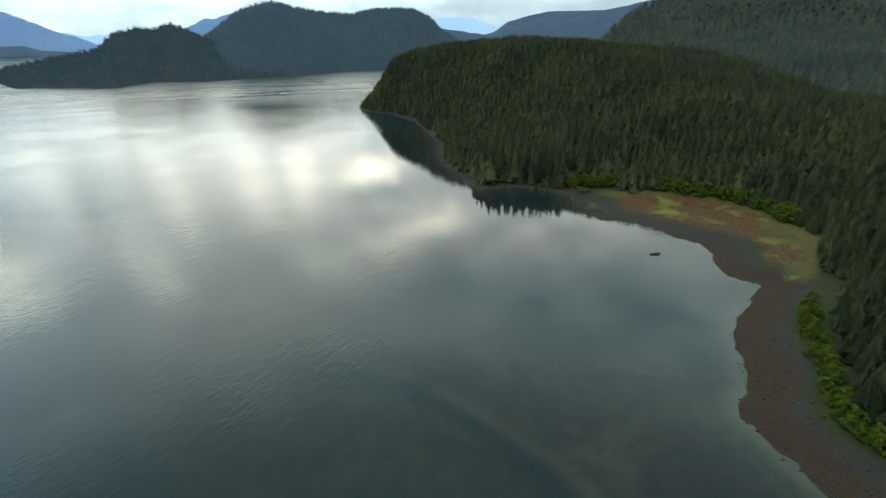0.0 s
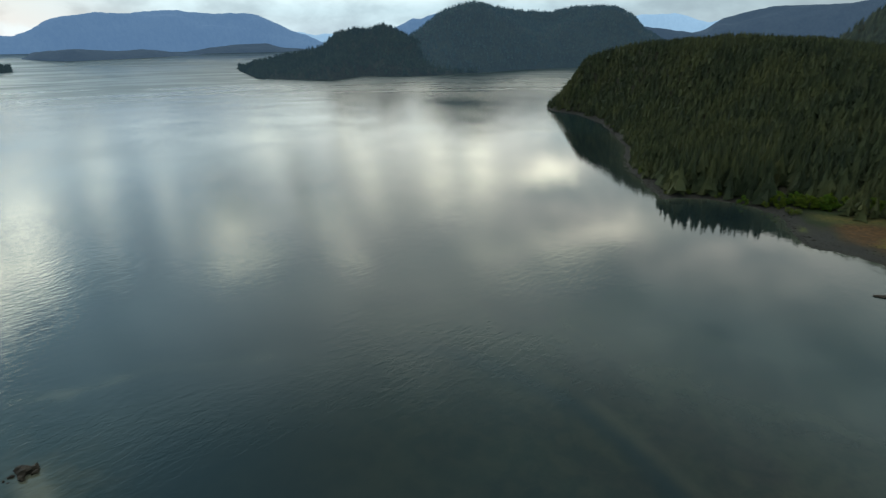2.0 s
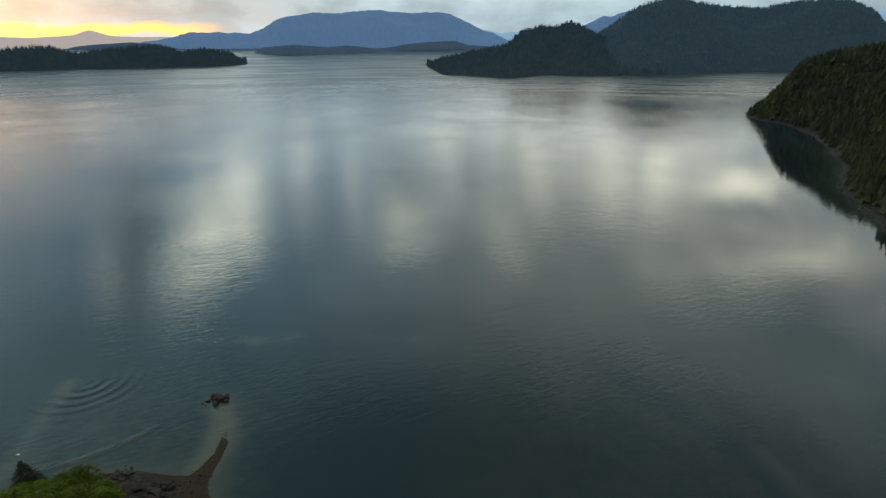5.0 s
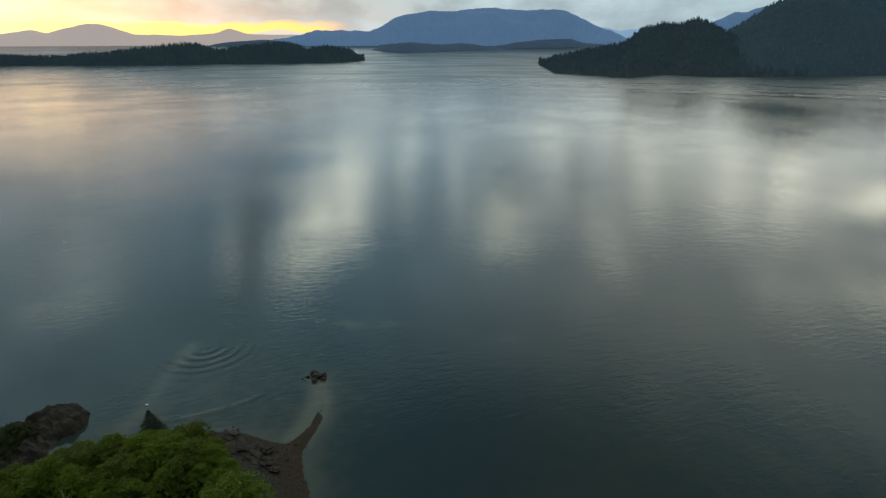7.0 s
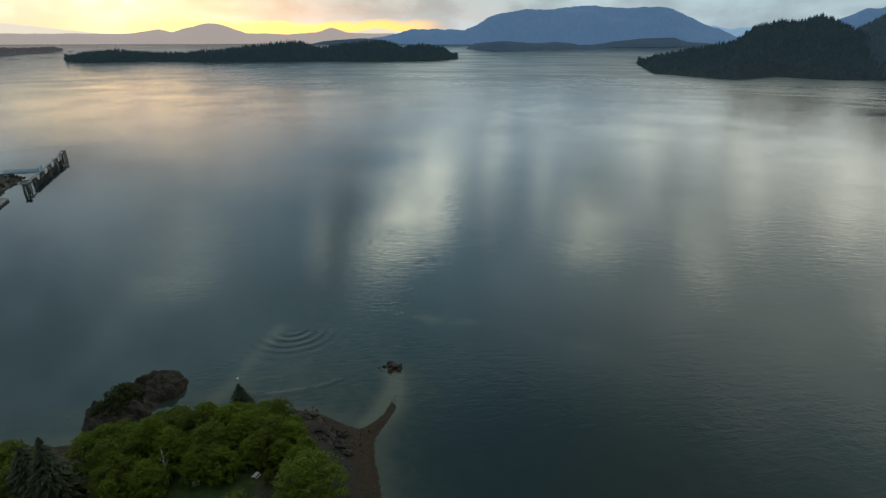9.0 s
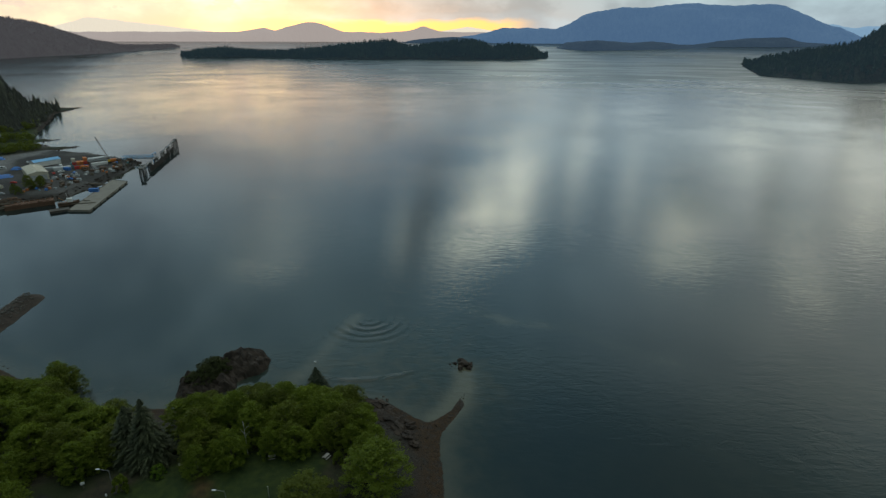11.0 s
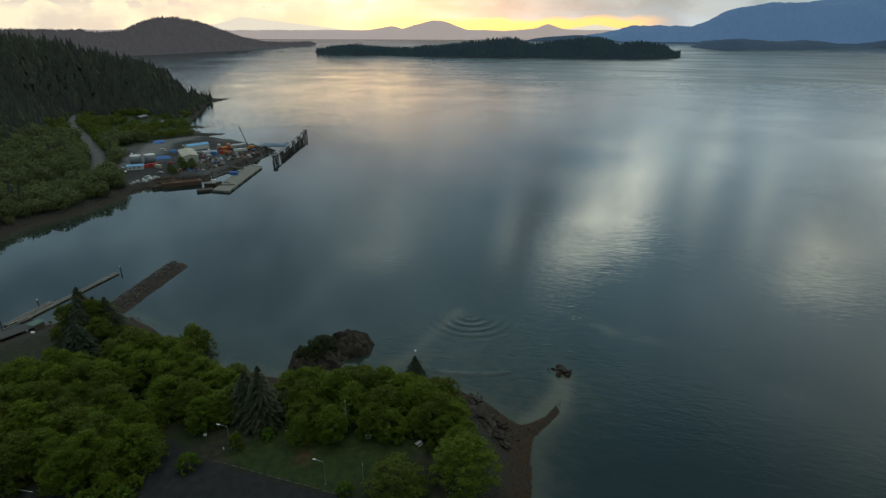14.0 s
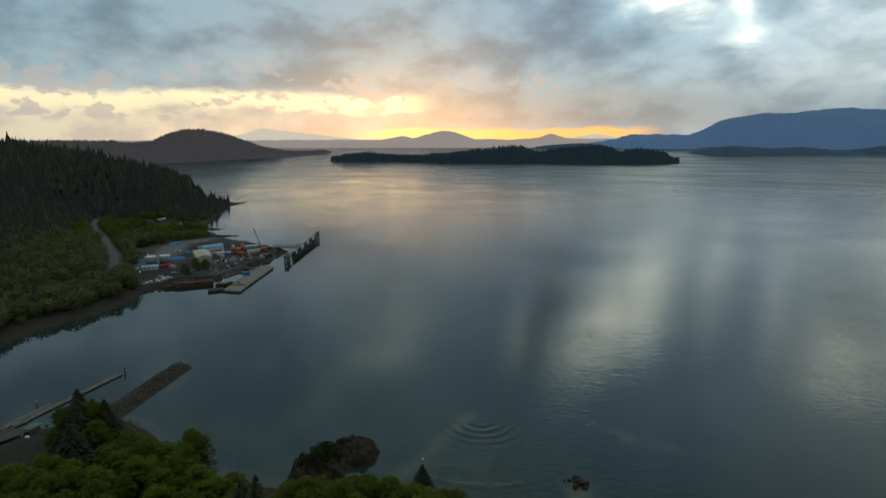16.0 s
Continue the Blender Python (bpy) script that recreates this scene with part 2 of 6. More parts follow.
def water_material(n):
    p = position(n)
    shallow, sand = n.attr("shallow"), n.attr("sand")
    mott = n.noise(p, 0.035, 5.0, 0.6, 0.6)
    mott2 = n.noise(p, 0.16, 5.0, 0.6, 0.4)
    body = n.mix(n.step(mott, 0.35, 0.68), (0.0060, 0.0104, 0.0110), (0.0100, 0.0145, 0.0130))
    olive = n.mix(n.step(mott2, 0.35, 0.7), (0.016, 0.025, 0.020), (0.032, 0.035, 0.024))
    body = n.mix(n.m("MULTIPLY", n.attr("lee"), 0.85), n.mix(n.step(mott, 0.35, 0.68), (0.0070, 0.0190, 0.0215), (0.0110, 0.0230, 0.0235)), body)
    body = n.mix(shallow, body, olive)
    body = n.mix(n.m("MULTIPLY", n.attr("mud"), n.step(mott2, 0.30, 0.62, 0.45, 1.0)), body, n.mix(n.step(mott, 0.38, 0.62), (0.027, 0.024, 0.021), (0.036, 0.038, 0.026)))
    body = n.mix(n.attr("deep"), body, (0.006, 0.016, 0.020))
    body = n.mix(sand, body, (0.075, 0.074, 0.052))
    # small wind waves, in patches, and the calm slicks between them
    x, y, z = n.xyz(p)
    q = n.vec(n.m("ADD", n.m("MULTIPLY", x, 0.9), n.m("MULTIPLY", y, -0.42)), n.m("ADD", n.m("MULTIPLY", x, 0.16), n.m("MULTIPLY", y, 0.36)), 0.0)
    w1 = n.noise(q, 0.55, 3.0, 0.55, 0.6)
    w2 = n.noise(q, 1.7, 2.0, 0.5, 0.3)
    w0 = n.noise(q, 0.38, 3.0, 0.55, 0.6)
    patch = n.step(n.noise(p, 0.008, 3.0), 0.35, 0.65, 0.45, 1.0)
    # sheltered water under the wooded shores
    lee = n.attr("lee")
    patch = n.m("MULTIPLY", patch, n.m("SUBTRACT", 1.0, n.m("MULTIPLY", lee, 0.75)))
    h = n.m("MULTIPLY", n.m("ADD", n.m("MULTIPLY", w0, 0.9), n.m("ADD", n.m("MULTIPLY", w1, 0.55), n.m("MULTIPLY", w2, 0.25))), patch)
    # wake rings
    d = n.v("DISTANCE", n.v("MULTIPLY", p, (1, 1, 0)), (-186.0, 48.0, 0.0))
    swell = n.m("SINE", n.m("ADD", n.m("MULTIPLY", d, 1.55), n.m("MULTIPLY", mott2, 2.5)))
    ahead = n.step(n.m("ADD", n.m("MULTIPLY", n.m("ADD", x, 186.0), 0.95), n.m("MULTIPLY", n.m("SUBTRACT", y, 48.0), -0.3)), -3.0, 9.0)
    ring = n.m("MULTIPLY", n.m("MULTIPLY", swell, n.step(d, 25.0, 6.0)), ahead)
    last = n.m("MULTIPLY", n.m("EXPONENT", n.m("MULTIPLY", n.m("POWER", n.m("SUBTRACT", d, 41.0), 2.0), -0.8)), n.step(n.m("DIVIDE", n.m("ADD", n.m("MULTIPLY", n.m("ADD", x, 186.0), 0.95), n.m("MULTIPLY", n.m("SUBTRACT", y, 48.0), -0.31)), n.m("MAXIMUM", d, 1.0)), 0.87, 0.97))
    h = n.m("ADD", h, n.m("ADD", n.m("MULTIPLY", n.m("MULTIPLY", ring, n.step(mott2, 0.3, 0.5)), 0.85), n.m("MULTIPLY", n.m("MULTIPLY", last, n.step(mott2, 0.33, 0.55)), 1.2)))
    up = n.vec(0.0, 0.0, 1.0)
    nb = n.node("ShaderNodeBump", {"Height": h, "Strength": 0.30, "Distance": 0.5, "Normal": up}).outputs[0]
    out_r = n.v("LENGTH", n.v("MULTIPLY", p, (1, 1, 0)))
    # long slicks and cat's-paws lying across the sound
    turn = n.m("ARCTAN2", n.m("MULTIPLY", x, -1.0), y)
    streak = n.noise(n.vec(n.m("MULTIPLY", turn, 3.2), n.m("MULTIPLY", n.m("LOGARITHM", n.m("MAXIMUM", out_r, 20.0), 2.718), 11.0), 0.0), 1.6, 5.0, 0.62, 0.5)
    open_r = n.m("ADD", n.step(out_r, 250.0, 900.0, 0.045, 0.09), n.step(out_r, 700.0, 1900.0, 0.0, 0.31))
    # the western reach lies calmer
    calm_w = n.step(n.m("DIVIDE", y, out_r), 0.40, 0.05)
    open_r = n.m("MULTIPLY", open_r, n.m("SUBTRACT", 1.0, n.m("MULTIPLY", calm_w, 0.52)))
    rough = n.m("MULTIPLY", open_r, n.step(streak, 0.40, 0.60, n.step(out_r, 300.0, 1100.0, 0.85, 0.70), 1.10))
    rough = n.m("MULTIPLY", rough, n.m("SUBTRACT", 1.0, n.m("MULTIPLY", lee, 0.55)))
    return principled(n, body, rough, 0.0, nb, 0.5, IOR=1.333)


def land_material(n):
    p = position(n)
    a, b, c = n.noise(p, 0.05, 5.0), n.noise(p, 0.5, 5.0, 0.6), n.noise(p, 3.0, 4.0, 0.6)
    soil = n.mix(n.step(b, 0.35, 0.65), (0.014, 0.013, 0.008), (0.028, 0.025, 0.013))
    moss = n.mix(n.step(a, 0.4, 0.6), soil, (0.013, 0.019, 0.005))
    gravel = n.mix(n.step(c, 0.35, 0.68), (0.010, 0.0095, 0.008), (0.035, 0.031, 0.025))
    gravel = n.mix(n.m("MULTIPLY", n.step(b, 0.45, 0.7), 0.5), gravel, (0.031, 0.025, 0.019))
    weed = n.mix(n.step(c, 0.35, 0.65), (0.011, 0.0065, 0.003), (0.040, 0.022, 0.0075))
    grass = n.mix(n.step(b, 0.3, 0.7), (0.009, 0.018, 0.003), (0.022, 0.034, 0.005))
    marsh = n.mix(n.step(a, 0.50, 0.66), n.mix(n.step(b, 0.35, 0.65), (0.036, 0.018, 0.006), (0.080, 0.038, 0.011)), (0.105, 0.100, 0.020))
    tar = n.mix(n.step(b, 0.3, 0.75), (0.0095, 0.0097, 0.0098), (0.0185, 0.0182, 0.0175))
    col = n.mix(n.attr("beach"), moss, gravel)
    col = n.mix(n.m("MULTIPLY", n.attr("weed"), n.step(b, 0.30, 0.55)), col, weed)
    col = n.mix(n.attr("grass"), col, grass)
    col = n.mix(n.attr("marsh"), col, marsh)
    col = n.mix(n.attr("olive"), col, n.mix(n.step(b, 0.35, 0.66), (0.040, 0.042, 0.009), (0.082, 0.062, 0.016)))
    col = n.mix(n.m("MULTIPLY", n.attr("algae"), n.step(b, 0.35, 0.55)), col, (0.150, 0.165, 0.010))
    col = n.mix(n.attr("tar"), col, tar)
    col = n.mix(n.attr("pale"), col, n.mix(n.step(b, 0.3, 0.7), (0.072, 0.072, 0.070), (0.135, 0.132, 0.125)))
    return principled(n, col, 0.85, 0.0, bump(n, n.m("ADD", n.m("MULTIPLY", b, 0.6), n.m("MULTIPLY", c, 0.4)), 0.7, 0.4), 0.2)


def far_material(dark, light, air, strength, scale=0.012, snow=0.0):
    """Wooded slope far off. air: the haze in front of it, painted in as emission from the slope."""
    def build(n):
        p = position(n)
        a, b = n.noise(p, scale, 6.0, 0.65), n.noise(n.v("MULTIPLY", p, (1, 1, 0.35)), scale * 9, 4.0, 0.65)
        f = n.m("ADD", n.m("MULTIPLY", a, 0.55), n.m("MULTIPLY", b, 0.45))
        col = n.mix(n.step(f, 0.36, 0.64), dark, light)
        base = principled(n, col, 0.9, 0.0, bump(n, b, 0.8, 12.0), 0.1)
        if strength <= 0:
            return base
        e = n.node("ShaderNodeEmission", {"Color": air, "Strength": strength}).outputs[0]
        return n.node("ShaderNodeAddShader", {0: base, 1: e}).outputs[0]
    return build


def conifer_material(dark, light, spread=0.02, uneven=0.22):
    def build(n):
        t = n.attr("tint")
        p = position(n)
        b = n.noise(p, 0.8, 4.0, 0.65)
        wide = n.step(n.noise(p, spread, 5.0, 0.65), 0.36, 0.64)
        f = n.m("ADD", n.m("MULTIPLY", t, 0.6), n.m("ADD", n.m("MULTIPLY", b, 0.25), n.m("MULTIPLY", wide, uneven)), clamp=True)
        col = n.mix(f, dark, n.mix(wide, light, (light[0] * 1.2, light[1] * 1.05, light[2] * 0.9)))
        return principled(n, col, 0.75, 0.0, bump(n, n.noise(p, 2.5, 3.0), 0.8, 0.6), 0.15)
    return build


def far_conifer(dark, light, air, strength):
    """Conifers seen through much air, whose haze is painted in as a faint emission from the boughs."""
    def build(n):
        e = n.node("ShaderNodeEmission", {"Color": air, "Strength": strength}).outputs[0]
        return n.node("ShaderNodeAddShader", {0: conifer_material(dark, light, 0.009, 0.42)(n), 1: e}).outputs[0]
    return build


def leaf_material(dark, light):
    def build(n):
        g = n.node("ShaderNodeNewGeometry")
        r = g.outputs["Random Per Island"]
        o = n.node("ShaderNodeObjectInfo").outputs["Random"]
        big = n.noise(g.outputs["Position"], 0.35, 3.0)
        f = n.m("ADD", n.m("MULTIPLY", r, 0.10), n.m("ADD", n.m("MULTIPLY", n.m("ADD", o, n.attr("tint")), 0.26), n.m("MULTIPLY", big, 0.40)), clamp=True)
        col = n.mix(f, dark, light)
        base = principled(n, col, 0.6, 0.0, None, 0.2)
        thin = n.node("ShaderNodeBsdfTranslucent", {"Color": col}).outputs[0]
        return n.node("ShaderNodeMixShader", {0: 0.5, 1: base, 2: thin}).outputs[0]
    return build


WATER = material("sea_water", water_material)
LAND = material("shore_ground", land_material)
SPRUCE = material("spruce", conifer_material((0.014, 0.020, 0.011), (0.066, 0.076, 0.031), 0.02, 0.32))
SPRUCE_DARK = material("spruce_dark", conifer_material((0.011, 0.016, 0.010), (0.046, 0.058, 0.030)))
# distant spruces that emit the haze lying in front of them
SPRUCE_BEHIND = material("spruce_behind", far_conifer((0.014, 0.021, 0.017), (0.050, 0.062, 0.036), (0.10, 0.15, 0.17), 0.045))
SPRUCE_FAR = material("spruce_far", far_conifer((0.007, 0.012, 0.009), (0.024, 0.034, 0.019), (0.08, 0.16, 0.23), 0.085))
# headland trees: evening haze painted in as a mauve-grey emission
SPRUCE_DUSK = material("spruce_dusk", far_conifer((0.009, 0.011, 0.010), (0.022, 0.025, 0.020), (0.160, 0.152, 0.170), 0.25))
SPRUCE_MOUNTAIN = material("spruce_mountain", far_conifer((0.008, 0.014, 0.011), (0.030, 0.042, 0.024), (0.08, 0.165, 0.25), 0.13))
ALDER = material("alder_leaf", leaf_material((0.064, 0.094, 0.008), (0.150, 0.192, 0.016)))
# west hill spruces: thin haze added as emission over dark boughs
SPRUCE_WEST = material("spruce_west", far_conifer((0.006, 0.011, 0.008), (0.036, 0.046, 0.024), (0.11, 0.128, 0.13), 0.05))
BARK = worn("bark", (0.075, 0.065, 0.052), 0.85, 0.0, (0.02, 0.018, 0.014), 0.6, 2.0)
PALE_BARK = worn("pale_bark", (0.30, 0.29, 0.26), 0.8, 0.0, (0.06, 0.055, 0.05), 0.5, 2.0)

# ---------------------------------------------------------------- numeric helpers


def lattice(ix, iy, seed):
    h = np.sin(ix * 127.1 + iy * 311.7 + seed * 74.7) * 43758.5453
    return h - np.floor(h)


def value_noise(x, y, seed=0):
    ix, iy = np.floor(x), np.floor(y)
    fx, fy = x - ix, y - iy
    fx, fy = fx * fx * (3 - 2 * fx), fy * fy * (3 - 2 * fy)
    a, b = lattice(ix, iy, seed), lattice(ix + 1, iy, seed)
    c, d = lattice(ix, iy + 1, seed), lattice(ix + 1, iy + 1, seed)
    return (a * (1 - fx) + b * fx) * (1 - fy) + (c * (1 - fx) + d * fx) * fy


def fbm(x, y, size, seed=0, octaves=4):
    """Noise from -1 to 1 whose largest forms are about size metres."""
    total, amp, norm = 0.0, 1.0, 0.0
    for k in range(octaves):
        total = total + amp * (value_noise(x / size * 2 ** k + 17.3 * k, y / size * 2 ** k - 9.1 * k, seed + k) * 2 - 1)
        norm += amp
        amp *= 0.5
    return total / norm


def inside_distance(poly, x, y):
    """Signed distance to a closed outline, positive inside it."""
    d = np.full(x.shape, 1e18)
    odd = np.zeros(x.shape, bool)
    for (ax, ay), (bx, by) in zip(poly, poly[1:] + poly[:1]):
        ex, ey = bx - ax, by - ay
        t = np.clip(((x - ax) * ex + (y - ay) * ey) / (ex * ex + ey * ey), 0, 1)
        d = np.minimum(d, (x - ax - t * ex) ** 2 + (y - ay - t * ey) ** 2)
        if ay != by:
            odd ^= ((ay > y) != (by > y)) & (x < ex * (y - ay) / ey + ax)
    return np.where(odd, 1, -1) * np.sqrt(d)


def line_distance(line, x, y):
    d = np.full(x.shape, 1e18)
    for (ax, ay), (bx, by) in zip(line, line[1:]):
        ex, ey = bx - ax, by - ay
        t = np.clip(((x - ax) * ex + (y - ay) * ey) / (ex * ex + ey * ey), 0, 1)
        d = np.minimum(d, (x - ax - t * ex) ** 2 + (y - ay - t * ey) ** 2)
    return np.sqrt(d)


def smooth(x, lo, hi):
    t = np.clip((x - lo) / (hi - lo), 0, 1)
    return t * t * (3 - 2 * t)


def bell(x, y, cx, cy, rx, ry):
    return np.exp(-((x - cx) / rx) ** 2 - ((y - cy) / ry) ** 2)


def squeeze(points):
    """Bring what lies past two kilometres nearer along its own line of sight, and smaller to match, so that the whole sound fits in five kilometres."""
    d = points - np.array(EYE)
    r = np.hypot(d[:, 0], d[:, 1])
    u = np.maximum(r - 2000.0, 0.0) / 2950.0
    k = np.where(r > 2000.0, (2000.0 + 2950.0 * u / (1 + u)) / np.maximum(r, 1), 1.0)
    return np.array(EYE) + d * k[:, None]


def quick_mesh(name, verts, faces, mat, attrs=None, smooth_shade=False):
    """A mesh from arrays; faces: an (n, 3) or (n, 4) array."""
    me = bpy.data.meshes.new(name)
    n, k = faces.shape
    me.vertices.add(len(verts))
    me.vertices.foreach_set("co", np.asarray(verts, np.float32).ravel())
    me.loops.add(n * k)
    me.loops.foreach_set("vertex_index", faces.astype(np.int32).ravel())
    me.polygons.add(n)
    me.polygons.foreach_set("loop_start", np.arange(0, n * k, k, dtype=np.int32))
    for key, values in (attrs or {}).items():
        me.attributes.new(key, "FLOAT", "POINT").data.foreach_set("value", np.asarray(values, np.float32).ravel())
    me.update(calc_edges=True)
    me.polygons.foreach_set("use_smooth", np.full(n, smooth_shade))
    me.materials.append(mat)
    return me


def grid_faces(rows, cols):
    i = np.arange(rows * cols).reshape(rows, cols)
    return np.stack([i[:-1, :-1], i[:-1, 1:], i[1:, 1:], i[1:, :-1]], -1).reshape(-1, 4)


def trimmed(verts, faces, keep, attrs):
    """Only the faces of which a corner is kept, and the vertices that they use."""
    faces = faces[keep[faces].any(1)]
    used = np.unique(faces)
    index = np.zeros(len(verts), int)
    index[used] = np.arange(len(used))
    return verts[used], index[faces], {k: v[used] for k, v in attrs.items()}

# ---------------------------------------------------------------- outlines of the land (metres)
PARK = [(-206, -83), (-199, -76), (-180, -60), (-168, -48), (-160, -36), (-156, -22), (-153, -6), (-149, 8), (-143, 22),
        (-134, 36.5), (-130, 39.5), (-126.5, 41.8), (-122, 43.8), (-119.2, 46.5), (-119.8, 50.5), (-121.5, 55), (-124.8, 59), (-129.5, 63.5), (-125.6, 62.2), (-121, 59), (-117.2, 54.2),
        (-113.2, 48.8), (-109, 46.5), (-104, 45), (-98.5, 43), (-92, 40), (-76, 28), (-55, 5), (-40, -30),
        (-25, -90), (-60, -260), (-160, -300), (-185, -220), (-186, -160), (-196, -133), (-206, -122), (-212, -108), (-214, -94)]
EAST = [(100, 70), (94, 100), (91, 111), (87, 130), (90, 137), (97, 145), (102, 159), (110, 177), (121, 196), (131, 207), (145, 221), (139, 225),
        (134.5, 231), (135.5, 246), (141, 258), (140.5, 272), (131.5, 285), (126, 303), (116, 312), (99, 317), (95, 342), (94, 378), (78, 398), (57, 405), (36, 403), (27, 396),
        (20, 424), (7, 472), (-1, 504), (-5, 612), (-38, 770), (-80, 866), (-128, 905), (-146, 985), (-80, 1060), (150, 1250),
        (500, 1700), (1700, 1800), (1700, -200), (240, -200), (130, 0)]
WEST = [(-250, -262), (-290, -210), (-316, -187), (-334, -180), (-346, -171), (-360, -161), (-378, -151.5), (-400, -146), (-411, -141), (-430, -130), (-436, -100),
        (-447, -97), (-468, -85), (-488, -79), (-510, -70), (-548, -63), (-577, -84), (-606, -112), (-638, -148), (-648, -130), (-657, -126), (-664, -152),
        (-698, -176), (-706, -157), (-714, -156), (-724, -182), (-822, -190), (-900, -198), (-965, -206), (-1010, -192), (-1045, -184), (-1040, -200),
        (-1085, -320), (-1250, -520), (-1300, -900), (-300, -900), (-100, -520), (-150, -330)]


ROAD = [(-752, -314), (-735, -311), (-690, -298), (-640, -270), (-595, -245), (-555, -226), (-530, -213), (-495, -200), (-468, -190), (-440, -192), (-400, -215), (-330, -265)]
YARD = [(-418, -152), (-432, -126), (-436, -100), (-468, -84), (-510, -69), (-550, -62), (-585, -84), (-640, -128), (-612, -172), (-590, -196), (-570, -210), (-540, -200), (-505, -184), (-470, -180), (-440, -162)]


def park_height(x, y):
    d = inside_distance(PARK, x, y) + (1.4 - 0.9 * bell(x, y, -121, 54, 16, 12)) * fbm(x, y, 12, 3)
    east_side = smooth(x - 0.6 * y, -160, -140)
    width = 5 + 13 * east_side
    h = np.where(d > 0, 3.6 * smooth(d, 0, width), d * 0.16)
    return h + 0.25 * fbm(x, y, 9, 5) * smooth(d, -2, 6) + 0.8 * smooth(d, 18, 40), d


def east_height(x, y):
    d = inside_distance(EAST, x, y) + 2.5 * fbm(x, y, 25, 11)
    flat = bell(x, y, 170, 312, 95, 75)
    h = np.where(d > 0, 2.6 * smooth(d, 0, 26) * (1 - 0.55 * flat), d * 0.08)
    rise = smooth(d, 22, 240) * (1 - 0.9 * bell(x, y, 190, 300, 110, 75))
    dome = np.exp(-np.abs((x - 48) / 280) ** 2.6 - np.abs((y - 735) / 420) ** 2.6)
    hill = 88 * dome + 46 * bell(x, y, 530, 850, 265, 265) + 350 * bell(x, y, 1060, 1750, 600, 640)
    hill = hill + 50 * bell(x, y, 520, 260, 220, 220)
    h = h + smooth(d, 14 * smooth(y, 600, 450), 66 + 190 * smooth(y, 860, 540) - 80 * smooth(y, 520, 430)) * hill * (1 - 0.9 * flat) * (1 + 0.10 * fbm(x, y, 130, 21)) + 6 * rise * (1 + fbm(x, y, 60, 23))
    return h + 0.2 * fbm(x, y, 7, 8) * smooth(d, -2, 6), d


def west_height(x, y):
    d = inside_distance(WEST, x, y) + 1.6 * fbm(x, y, 20, 31)
    yard = smooth(inside_distance(YARD, x, y), -10, 2)
    h = np.where(d > 0, 3.0 * smooth(d, 0, 22 - 16 * yard), d * 0.12)
    # ridge by bearing and range: falls off steeply at the point
    bearing, reach = np.degrees(np.arctan2(-x, y)), np.hypot(x, y)
    ridge = np.interp(bearing, [101.5, 103.4, 104.1, 104.8, 105.5, 107, 109, 111, 112.3, 113.6, 116.5, 126, 142], [0, 3, 14, 28, 40, 50, 57, 67, 75, 87, 93, 95, 70])
    hill = ridge * np.exp(-np.abs((reach - 900) / 250) ** 2.4) + 34 * bell(x, y, -430, -420, 190, 170)
    hill = hill * (0.12 + 0.88 * smooth(line_distance(ROAD, x, y), 15, 150))
    h = h + smooth(d, 12, 140 - 80 * smooth(reach, 800, 900)) * hill * (1 - yard) * (1 + 0.10 * fbm(x, y, 110, 35))
    return h + 0.25 * fbm(x, y, 8, 38) * smooth(d, -2, 6) * (1 - yard), d


def ground_z(height, x, y):
    return float(height(np.array([float(x)]), np.array([float(y)]))[0][0])

# ---------------------------------------------------------------- water: one sheet to the horizon
az = np.concatenate([np.arange(-57, 137, 0.65), np.arange(137, 303.1, 4.0)])
rr = np.concatenate([np.arange(0.5, 460, 2.5), 460 * 1.036 ** np.arange(0, 140)])
A, R = np.meshgrid(np.radians(az), rr, indexing="ij")
X, Y = -np.sin(A) * R, np.cos(A) * R
near = R < 700
d_shore = np.full(X.shape, -900.0)
for poly in (PARK, EAST, WEST):
    d_shore[near] = np.maximum(d_shore[near], inside_distance(poly, X[near], Y[near]))
ISLET_LINE = [(-164, -14), (-168, -8), (-172, -2)]
ROCK = (-141.5, 68.5)
islet_d = line_distance(ISLET_LINE, X, Y)
# sand bar out to the small rock, the paler bar beyond the islet, and drowned bars in the bay
bar = np.exp(-(line_distance([(-119, 50), (-124, 57), (-131, 64), (-139, 68)], X, Y) / 3.6) ** 2)
bar2 = 0.55 * np.exp(-(line_distance([(-152, 10), (-162, 21), (-178, 33), (-190, 44)], X, Y) / 2.6) ** 2)
bar3 = 0.40 * np.exp(-(line_distance([(-178, 90), (-163, 97), (-158, 107), (-150, 118), (-132, 125), (-116, 136)], X, Y) / 3.4) ** 2)
CHANNEL = [(-84, 160), (-44, 158), (-20, 149), (-5, 141), (7, 131), (17, 119), (25, 108), (31, 95), (34, 80)]
deep = 0.5 * np.exp(-(line_distance(CHANNEL, X, Y) / 3.4) ** 2) * smooth(X, -90, -30)
deep = deep + 0.55 * bell(X, Y, -100, 78, 26, 34)
bar4 = 0.16 * np.exp(-(line_distance([(-2, 146), (9, 135), (21, 122), (30, 112), (36, 101), (40, 88)], X, Y) / 3.0) ** 2)
mud_bed = 0.45 * bell(X, Y, 58, 132, 52, 62) + 0.55 * bell(X, Y, 46, 117, 14, 12) + 0.45 * bell(X, Y, -30, 190, 60, 45)
cove = bell(X, Y, -142, 34, 34, 30) * 0.75 + 0.5 * bell(X, Y, -165, 60, 45, 30)
